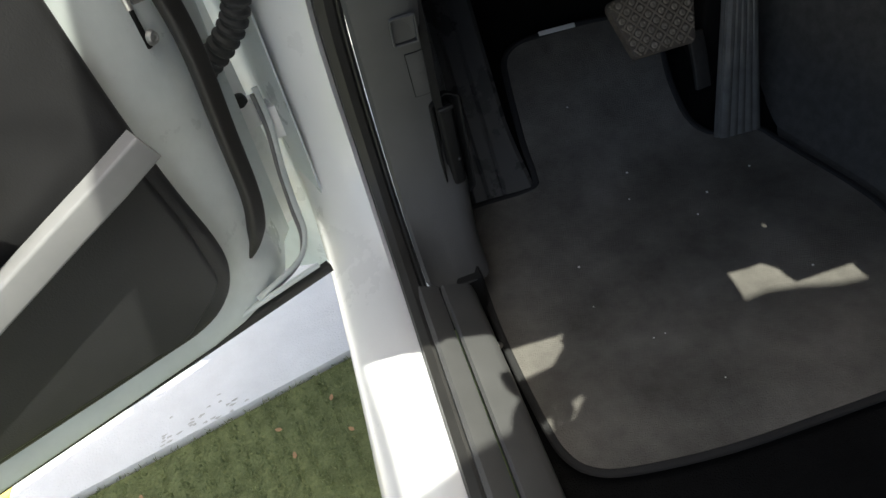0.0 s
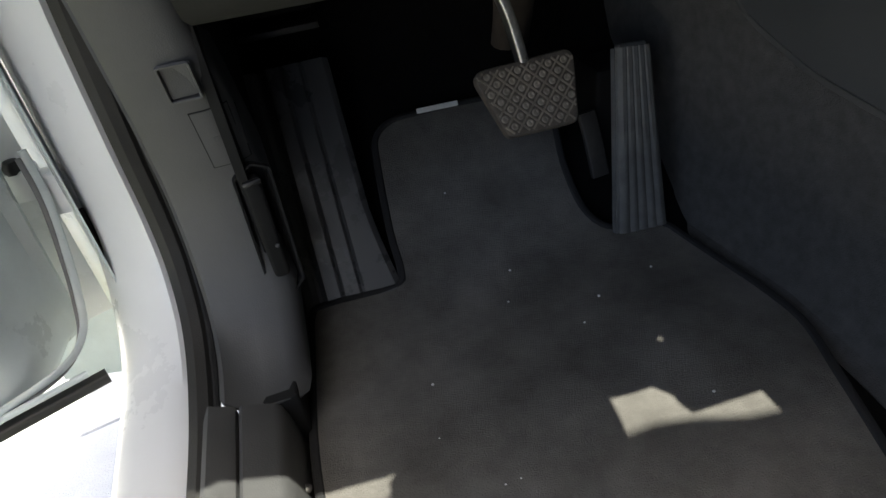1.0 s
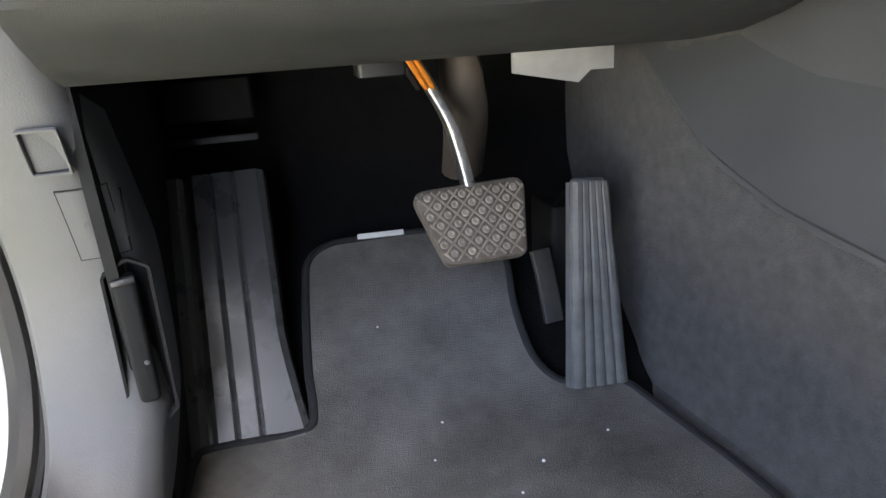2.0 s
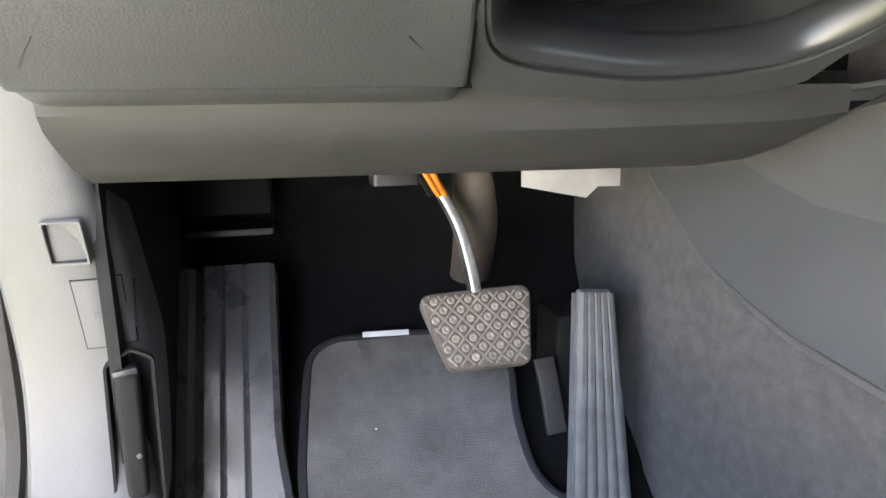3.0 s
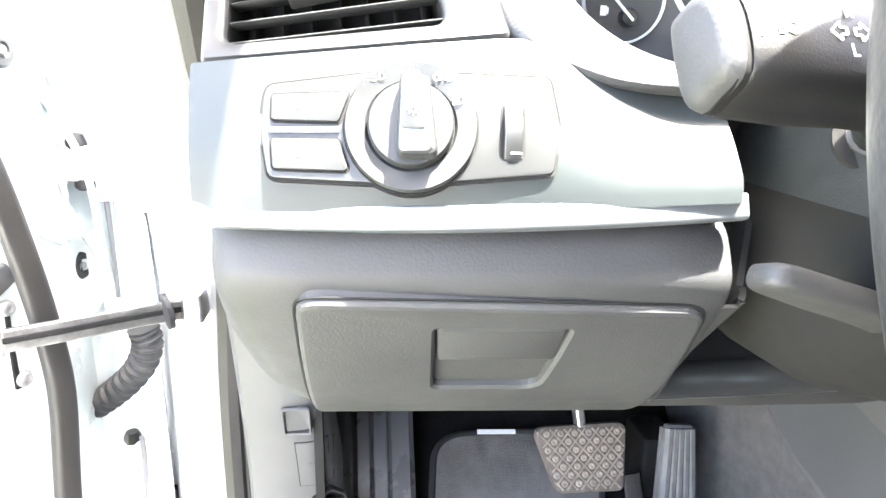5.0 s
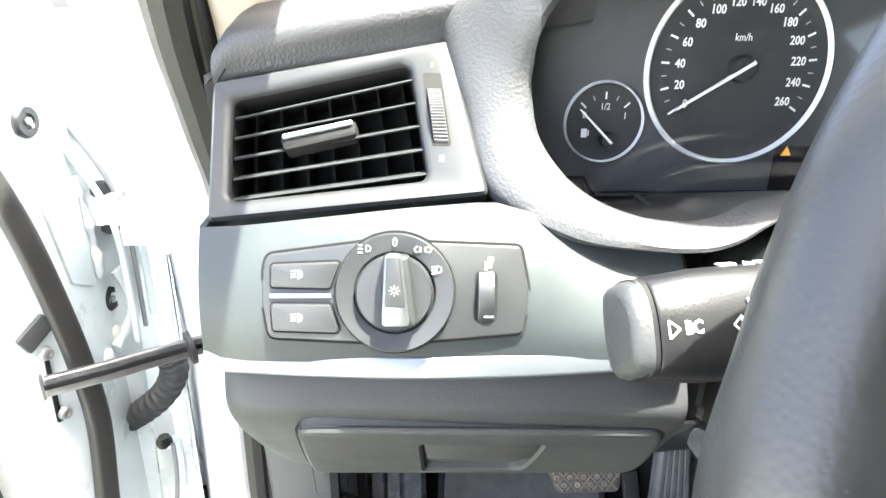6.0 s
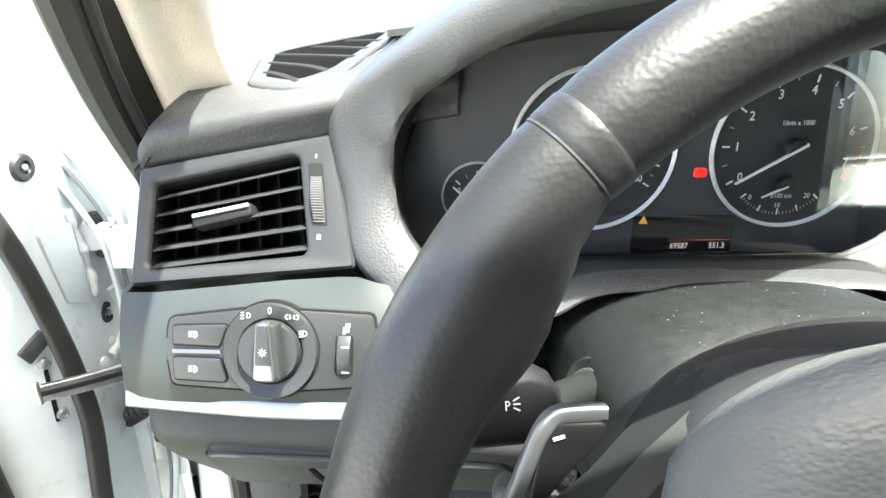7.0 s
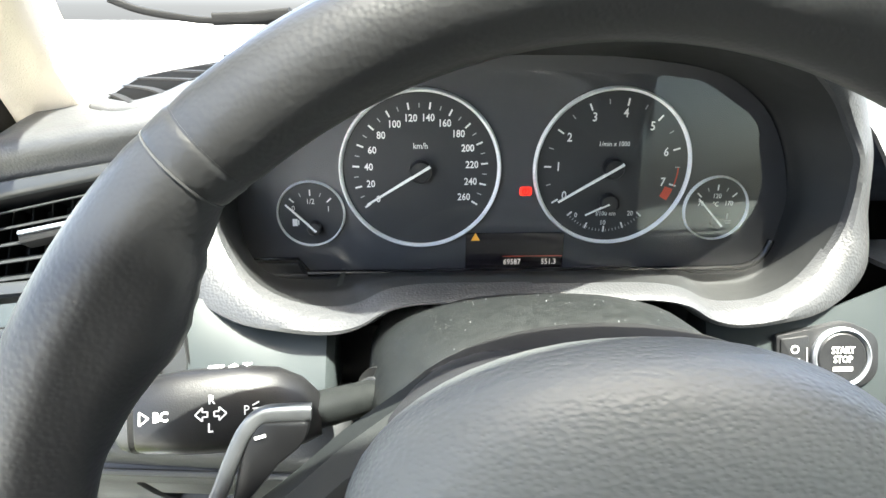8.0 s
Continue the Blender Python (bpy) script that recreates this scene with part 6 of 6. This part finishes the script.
for a, b in zip(lo, hi):
    m1, m2 = a.lerp(b, 0.3) + Vector((0.0, -0.012, 0.002)), a.lerp(b, 0.75) + Vector((0.004, -0.012, 0.004))
    rows.append(smooth([a + Vector((-0.004, 0.01, 0)), a, m1, m2, b, b + Vector((0.002, 0.03, -0.004))], 3))
solo("pillar_trim", skin(rows, 0.003), BEIGE, "beige fabric windscreen pillar trim", "pillar trim", kind="structure")
rows = [[a + Vector((-0.020, -0.022, 0.004)), a + Vector((-0.012, -0.024, 0.006)), a + Vector((-0.003, -0.006, 0.003)), a + Vector((0.0, 0.004, 0.0))] for a in lo]
solo("pillar_edge", skin(rows, 0.003), BLACK, "black plastic edge strip of the windscreen pillar", "pillar trim", kind="structure")
# unseen roof; its front edge is drawn to shape the sun patches
roof_o = [Vector(q) for q in ((0.02, -1.05), (1.38, -1.05), (1.38, 0.19), (1.20, 0.24), (1.00, 0.275), (0.80, 0.285), (0.70, 0.295), (0.665, 0.308), (0.63, 0.316), (0.595, 0.314), (0.55, 0.282), (0.40, 0.253), (0.30, 0.240), (0.12, 0.19), (0.02, 0.10))]
solo("roof", slab(Sheet((0, 0, 1.615), (1, 0, 0), (0, 1, 0)), roof_o, 0.015, 0.004, 0.015), BEIGE, "unseen beige roof lining, its edge shaped for the sun patches", "roof lining", kind="structure")
wiper = thing("windscreen_wiper", (0.1, 0.92, 1.12), "black windscreen wiper lying behind the dash edge", "wiper")
part("blade", sweep(WIPER, rounded(rect(-0.006, -0.003, 0.006, 0.004), 0.002, 3)), VOID, wiper)
part("arm", sweep(WIPER2, rounded(rect(-0.010, -0.006, 0.010, 0.006), 0.003, 3)), VOID, wiper, "thicker wiper arm")

# ---- open driver's door ----
TH = radians(66)
DD, DN, DH = Vector((-math.sin(TH), -math.cos(TH), 0)), Vector((math.cos(TH), -math.sin(TH), 0)), Vector((-0.15, 0.87, 0))


def dp(d, n, z):
    return DH + DD * d + DN * n + Vector((0, 0, z))


door = thing("driver_door", dp(0.1, 0.05, 0.47), "open white car door with a black door card", "car door")
EDGE_D = [(0.46, 0.004), (0.90, -0.012), (0.937, -0.012), (0.998, 0.012), (1.032, 0.034), (1.059, 0.055), (1.076, 0.073), (1.10, 0.11), (1.13, 0.17)]


def front(z):
    for (z0, a), (z1, b) in zip(EDGE_D, EDGE_D[1:]):
        if z <= z1:
            return a + (b - a) * max(0, z - z0) / (z1 - z0)
    return EDGE_D[-1][1]


P_END = [(-0.012, -0.020), (-0.006, -0.006), (0.010, 0.002), (0.024, 0.010), (0.034, 0.030), (0.048, 0.058), (0.060, 0.078), (0.080, 0.091), (0.100, 0.099), (0.125, 0.107), (0.160, 0.111), (0.30, 0.113), (0.60, 0.116), (0.95, 0.118)]
rows = []
for z in (0.470, 0.474, 0.482, 0.50, 0.53, 0.57, 0.61, 0.65, 0.69, 0.73, 0.77, 0.81, 0.85, 0.89, 0.93, 0.96, 0.99, 1.02, 1.045, 1.065, 1.08, 1.10, 1.125):
    f0, row = front(z), []
    round_in = -0.018 if z < 0.471 else (-0.006 if z < 0.475 else 0.0)
    dent = 0.010 * math.exp(-((z - 0.63) / 0.09) ** 2)
    for k, (d, n) in enumerate(P_END):
        dn = dent if k in (3, 4, 5) else 0.0
        row.append(dp(max(d, f0 + 0.012 + 0.10 * d) if f0 > -0.01 or z < 0.5 else d, n + (round_in if k > 3 else 0) - dn, z))
    rows.append(row)
part("shell", skin(rows, 0.0015, False), SHADED_PAINT, door, "pale painted door shell")
rows = [[dp(d, -0.022 - 0.03 * math.sin(math.pi * min(1, max(0, (z - 0.4) / 0.75))), z) for d in (-0.014, 0.0, 0.05, 0.2, 0.5, 0.95)] for z in lin(0.455, 1.04, 10)]
part("outer_skin", skin(rows, 0.001, True), PAINT, door, "white outer skin")
seal_path = smooth([dp(*q) for q in ((0.150, 0.106, 1.11), (0.114, 0.103, 1.05), (0.089, 0.101, 0.985), (0.073, 0.100, 0.93), (0.062, 0.098, 0.87), (0.054, 0.096, 0.81), (0.050, 0.097, 0.75), (0.056, 0.099, 0.67), (0.060, 0.099, 0.61), (0.066, 0.100, 0.580), (0.076, 0.100, 0.556), (0.088, 0.099, 0.540))], 6)
part("door_gasket", sweep(seal_path, rounded(rect(-0.0095, -0.006, 0.0095, 0.006), 0.005, 4), up=DN + DD * -0.5, scale=lambda t: min(1.0, 0.15 + 6 * (1 - t))), RUBBER, door, "thick black rubber gasket")
part("bottom_gasket", sweep([dp(d, 0.100, 0.474) for d in lin(0.018, 0.95, 12)], rounded(rect(-0.006, -0.005, 0.006, 0.005), 0.003, 4)), RUBBER, door, "black rubber strip along the bottom")
part("bottom_lip", sweep([dp(d, 0.104, 0.488) for d in lin(0.03, 0.95, 12)], oval(0.003, 0.003, 8)), SHADED_PAINT, door)
edge_l = smooth([dp(q[0] + 0.008, q[1] - 0.006, q[2]) for q in ((0.110, 0.021, 1.10), (0.077, 0.021, 1.074), (0.057, 0.021, 1.058), (0.037, 0.021, 1.033), (0.017, 0.021, 1.0), (-0.002, 0.021, 0.962), (-0.014, 0.021, 0.925), (-0.018, 0.018, 0.880), (-0.018, 0.014, 0.80))], 6)
part("edge_flange", sweep(edge_l, rounded(rect(-0.0035, -0.005, 0.0035, 0.005), 0.002, 3), up=DN), SHADED_PAINT, door, "folded edge of the door shell")
# grey bead carries the shade of the fold behind the edge
part("groove_shade", sweep([p + DD * 0.009 + DN * 0.008 - Vector((0, 0, 0.008)) for p in edge_l], oval(0.0022, 0.0035, 10), up=DN), CARDTRIM, door, "grey bead for the shade of the groove behind the edge")
part("inner_fold", sweep([p + DD * 0.018 + DN * 0.018 - Vector((0, 0, 0.017)) for p in edge_l], oval(0.003, 0.006, 10), up=DN), SHADED_PAINT, door, "pressed fold in the shell")
# pressed ridge, with a grey bead beside it for the crease's shade
for dd, mat, wide, name in ((0.0, CARDTRIM, 0.0026, "crease_shade"), (0.0055, SHADED_PAINT, 0.0036, "ridge")):
    line_d = smooth([dp(d - dd, n, z + dd) for d, n, z in ((-0.007, 0.000, 0.640), (-0.006, 0.004, 0.600), (0.002, 0.009, 0.550), (0.012, 0.030, 0.512), (0.024, 0.062, 0.494), (0.050, 0.088, 0.488), (0.107, 0.102, 0.487))], 6)
    part(name, sweep(line_d, oval(wide, 0.0024, 10), up=DN), mat, door, "grey bead for the shade along the shell's crease" if mat is CARDTRIM else "pressed ridge in the shell")
card_o = [(p.x, p.y) for p in smooth([(0.135, 1.02, 0), (0.130, 0.90, 0), (0.127, 0.80, 0), (0.124, 0.73, 0), (0.118, 0.66, 0), (0.1105, 0.60, 0), (0.112, 0.565, 0), (0.128, 0.535, 0), (0.160, 0.518, 0), (0.22, 0.516, 0), (0.40, 0.516, 0), (0.92, 0.516, 0)], 5)] + [(0.92, 1.02)]
CS = Sheet(dp(0, 0.112, 0), -DD, (0, 0, 1))
card_o = [Vector((-a, b)) for a, b in card_o]
card = part("door_card", slab(CS, card_o, 0.012, 0.010, 0.018, steps=4), CARD, door, "black grained door card")
part("lower_pocket", slab(CS, rounded([(-0.92, 0.530), (-0.175, 0.527), (-0.126, 0.560), (-0.128, 0.640), (-0.136, 0.712), (-0.27, 0.662), (-0.92, 0.44)], [0.01, 0.03, 0.03, 0.03, 0.006, 0.05, 0.01], 6), 0.012, 0.006, 0.025, steps=4), CARD, card, "bulging lower part of the card")
bar_path = [dp(*q) for q in ((0.1235, 0.148, 0.7215), (0.160, 0.150, 0.7070), (0.20, 0.150, 0.6915), (0.27, 0.150, 0.664), (0.36, 0.150, 0.629), (0.55, 0.150, 0.556))]
part("trim_bar", sweep(bar_path, rounded(rect(-0.014, -0.012, 0.006, 0.012), 0.003, 4)), CARDTRIM, card, "pale grey trim bar")
part("armrest", slab(CS, rounded([(-0.92, 0.62), (-0.30, 0.672), (-0.215, 0.735), (-0.240, 0.775), (-0.92, 0.76)], [0.01, 0.03, 0.02, 0.02, 0.01], 6), 0.012, 0.012, 0.050, steps=4), GLOSS, card, "glossy black armrest front")
for d, n, z in ((0.056, 0.072, 1.000), (0.0245, 0.0085, 0.823)):
    b = lathe(dp(d, n, z), DN * 0.6 - DD * 0.8, [(0.0125, -0.001), (0.0125, 0.0012), (0.0105, 0.0035), (0.006, 0.0035), (0.005, 0.0015)], 24)
    part("grommet", b, BLACK, door, "black rubber grommet")
    part("grommet_core", lathe(dp(d, n, z), DN * 0.6 - DD * 0.8, [(0.0028, 0.001), (0.0028, 0.0040), (0.0015, 0.0046)], 16), ZINC, door)
part("square_clip", lathe(dp(0.026, 0.012, 0.790), DN * 0.6 - DD * 0.8, [(0.006, 0.0), (0.006, 0.003), (0.003, 0.004)], 8), INK, door, "white plastic clip")
# mirror foot beyond the door
rows = [[dp(d + 0.25 * (z - 1.05), -0.05 - 0.02 * math.sin(math.pi * (d - 0.02) / 0.2), z) for d in lin(0.02, 0.20, 6)] for z in lin(0.98, 1.22, 8)]
mirror = thing("wing_mirror", dp(0.1, -0.06, 1.0), "white wing mirror foot beyond the door", "wing mirror")
part("foot", skin(rows, 0.006), PAINT, mirror)
part("gasket", sweep(smooth([dp(*q) for q in MIRROR_LINE], 5), oval(0.0035, 0.0035, 8)), RUBBER, mirror, "thin black gasket line")

# hinges, check strap, cable conduit
for z, dx, dy in ((0.905, 0.0, 0.0), (0.600, -0.006, 0.052)):
    hinge = part("hinge", box(-0.138 + dx, 0.826 + dy, z - 0.020, -0.092 + dx, 0.850 + dy, z + 0.018, 0.002), PAINT, door, "white painted steel hinge")
    part("pillar_foot", box(-0.118 + dx, 0.828 + dy, z - 0.030, -0.100 + dx, 0.850 + dy, z - 0.018, 0.002), PAINT, hinge)
    part("door_leaf", box(-0.172 + dx, 0.838 + dy, z - 0.006, -0.142 + dx, 0.862 + dy, z + 0.022, 0.003), PAINT, hinge)
    part("pin", lathe((-0.156 + dx, 0.846 + dy, z + 0.022), (0, 0, 1), [(0.0085, -0.002), (0.0085, 0.004), (0.006, 0.009), (0.003, 0.010)], 18), BLACK, hinge, "dark hinge bolt")
    if z > 0.8:
        part("bolt", lathe((-0.153 + dx, 0.846 + dy, z - 0.006), (0, 0, -1), [(0.0085, -0.001), (0.0085, 0.0060), (0.0060, 0.0085), (0.0025, 0.0085)], 18), BLACK, hinge, "dark bolt head under the hinge")
    part("flat", box(-0.180 + dx, 0.836 + dy, z - 0.055, -0.172 + dx, 0.842 + dy, z + 0.026, 0.001), SHADED_PAINT, hinge)
STRAP = material("dull_strap_steel", (0.26, 0.255, 0.25), 0.4, 0.8, grain=0.2, grain_size=0.0008, stain=0.3, stain_size=0.012)
strap = thing("door_check_strap", (-0.12, 0.79, 0.79), "bare steel door check strap with a rubber stop", "door check")
sp = [Vector(q) for q in ((-0.174, 0.731, 0.806), (-0.140, 0.751, 0.805), (-0.106, 0.776, 0.803), (-0.074, 0.800, 0.800))]
part("bar", sweep(smooth(sp, 5), rounded(rect(-0.003, -0.0085, 0.003, 0.0085), 0.002, 3)), STRAP, strap)
part("groove", sweep(smooth([p + Vector((0.001, -0.0035, 0.001)) for p in sp], 5), rounded(rect(-0.001, -0.0022, 0.001, 0.0022), 0.0008, 3)), VOID, strap)
part("stop", lathe((-0.083, 0.793, 0.801), (0.8, 0.45, 0.1), [(0.006, -0.004), (0.015, -0.002), (0.015, 0.002), (0.006, 0.004)], 18), BLACK, strap, "black rubber stop")
part("bracket", box(-0.072, 0.792, 0.790, -0.056, 0.825, 0.814, 0.003), STEEL, strap, "bolted bracket")
part("end_plate", box(-0.180, 0.728, 0.795, -0.175, 0.733, 0.818, 0.002), STEEL, strap)
conduit = thing("cable_conduit", (-0.15, 0.85, 0.72), "black corrugated cable conduit between pillar and door", "cable conduit")
cp = smooth([(-0.214, 0.874, 0.654), (-0.1975, 0.866, 0.667), (-0.1734, 0.856, 0.6863), (-0.1495, 0.848, 0.705), (-0.1277, 0.842, 0.7276), (-0.1164, 0.838, 0.7525), (-0.1180, 0.836, 0.770)], 12)
n_c = len(cp) - 1
part("sleeve", sweep(cp, oval(0.0122, 0.0122, 16), up=(0, 1, 0.2), scale=lambda t: 1.0 + (0.11 if int(round(t * n_c)) % 4 < 2 else -0.10)), DASH, conduit, "corrugated sleeve", 20)
part("boot", lathe(cp[0], cp[0] - cp[3], [(0.0130, -0.004), (0.0150, 0.0), (0.0150, 0.006), (0.0125, 0.010)], 20), RUBBER, conduit, "rubber end boot")
solo("front_wing", skin([[(-0.165 - 0.02 * math.sin(math.pi * (z - 0.4) / 0.7), y, z) for y in (0.95, 1.2, 1.6, 2.0)] for z in lin(0.35, 1.03, 8)], 0.002), PAINT, "white front wing ahead of the door", "car wing", kind="structure")

# pressings and fixings round the check strap: u runs towards the hinge, along the slope of the shell
SLOPE = Sheet(dp(0.034, 0.030, 0), DD * -0.476 - DN * 0.879, (0, 0, 1))
part("pressed_panel", slab(SLOPE, rounded([(-0.054, 0.944), (-0.004, 0.934), (-0.001, 0.846), (-0.036, 0.864)][::-1], 0.006, 5), 0.006, 0.002, 0.0035), SHADED_PAINT, door, "raised pressing in the shell")
lump = smooth([dp(*q) for q in ((0.0350, 0.0330, 0.945), (0.0325, 0.0285, 0.925), (0.0300, 0.0245, 0.900), (0.0290, 0.0225, 0.876), (0.0298, 0.0235, 0.850))], 6)
part("mastic_bead", sweep(lump, oval(0.0042, 0.0052, 10), up=DN, scale=lambda t: 0.95 + 0.35 * math.sin(17 * t) + 0.20 * math.sin(41 * t + 1)), PAINT, door, "lumpy white mastic bead")
FACE_D = Sheet(dp(0.0765, 0.0895, 0.790), DD * -0.838 - DN * 0.545, (0, 0, 1))
part("strap_slot", slab(FACE_D, rounded([(-0.0030, -0.034), (0.0015, -0.034), (0.0012, 0.0), (0.0020, 0.028), (-0.0015, 0.028), (-0.0025, 0.0)], 0.0012, 4), 0.002, 0.0005, 0.0012), VOID, door, "dark slot for the check strap")
for d, n, z in ((0.0766, 0.0890, 0.8205), (0.0736, 0.0870, 0.7625)):
    part("screw", lathe(dp(d, n, z), DN * 0.84 - DD * 0.545, [(0.0062, -0.002), (0.0062, 0.0016), (0.0046, 0.0052), (0.0026, 0.0058), (0.0020, 0.0040)], 16), ZINC, door, "zinc screw head beside the slot")
PADS = Sheet(dp(0.0795, 0.0918, 0.8405), (DD * -0.838 - DN * 0.545) * 0.80 + Vector((0, 0, 0.60)), (DD * 0.838 + DN * 0.545) * 0.60 + Vector((0, 0, 0.80)))
part("stop_pad", slab(PADS, rounded([(-0.0150, -0.0075), (0.0130, -0.0090), (0.0145, 0.0070), (-0.0125, 0.0090)], 0.0025, 4), 0.004, 0.0015, 0.003), CONSOLE, door, "worn grey rubber pad")
part("square_clip", lathe(dp(0.036, 0.033, 0.777), DN * 0.6 - DD * 0.8, [(0.007, 0.0), (0.007, 0.003), (0.003, 0.004)], 8), INK, door, "white plastic clip")
fold = smooth([dp(*q) for q in ((0.015, 0.006, 0.850), (0.0085, 0.003, 0.832), (0.0050, 0.002, 0.814), (0.0090, 0.003, 0.797), (0.0200, 0.009, 0.783), (0.0280, 0.020, 0.776))], 6)
part("pressed_step", sweep(fold, oval(0.0065, 0.0050, 12), up=DN - DD), SHADED_PAINT, door, "curved pressed step in the shell end")

# ---- cover glass over the dials ----
glass = bpy.data.materials.new("cover_glass")
glass.use_nodes = True
gn, gl = glass.node_tree.nodes, glass.node_tree.links
gn.remove(gn["Principled BSDF"])
clear, shine, fres, mixer = gn.new("ShaderNodeBsdfTransparent"), gn.new("ShaderNodeBsdfGlossy"), gn.new("ShaderNodeFresnel"), gn.new("ShaderNodeMixShader")
shine.inputs["Roughness"].default_value = 0.04
fres.inputs["IOR"].default_value = 1.40
gl.new(fres.outputs[0], mixer.inputs[0])
gl.new(clear.outputs[0], mixer.inputs[1])
gl.new(shine.outputs[0], mixer.inputs[2])
gl.new(mixer.outputs[0], gn["Material Output"].inputs["Surface"])
GP = Sheet((MID, 0.5790, 1.058), (1, 0, 0), (0, 0.16, 1))
pane_o = [Vector((p.x * 0.985, (p.y - 1.058) * (0.93 if p.y > 1.058 else 0.985))) for p in inner_face]
bm = bmesh.new()
bm.faces.new([bm.verts.new(GP.at(*p)) for p in pane_o])
for k in range(20):
    bmesh.ops.bisect_plane(bm, geom=bm.verts[:] + bm.edges[:] + bm.faces[:], plane_co=(MID + 0.048 + 0.006 * k, 0, 0), plane_no=(1, 0, 0))
for k in range(12):
    bmesh.ops.bisect_plane(bm, geom=bm.verts[:] + bm.edges[:] + bm.faces[:], plane_co=(0, 0, 0.99 + 0.011 * k), plane_no=(0, 0, 1))
for v in bm.verts:
    # bent back at the passenger-side end to catch the side window's reflection
    a = max(0.0, v.co.x - MID - 0.057 - 0.0122 * ((v.co.z - 1.035) / 0.085) ** 2)
    v.co.y += a * a / 0.024 * 0.18 if a < 0.012 else 0.18 * (a - 0.006)
# unseen pane added at the right; its tint sets how bright the reflection is
tint = bpy.data.materials.new("tinted_window_glass")
tint.use_nodes = True
tn, tl = tint.node_tree.nodes, tint.node_tree.links
tn.remove(tn["Principled BSDF"])
through_glass = tn.new("ShaderNodeBsdfTransparent")
through_glass.inputs["Color"].default_value = (0.35, 0.395, 0.365, 1)
tl.new(through_glass.outputs[0], tn["Material Output"].inputs["Surface"])
pane_bm = bmesh.new()
pane_bm.faces.new([pane_bm.verts.new((1.425, y, z)) for y, z in ((-0.98, 0.96), (1.05, 0.96), (0.20, 1.52), (-0.98, 1.52))])
part("side_window", pane_bm, tint, body, "unseen green-tinted side window, added to dim its reflection")
pane = part("cover_glass", bm, glass, cluster, "clear cover glass")
pane.visible_shadow = False
for face in pane.data.polygons:
    face.use_smooth = False
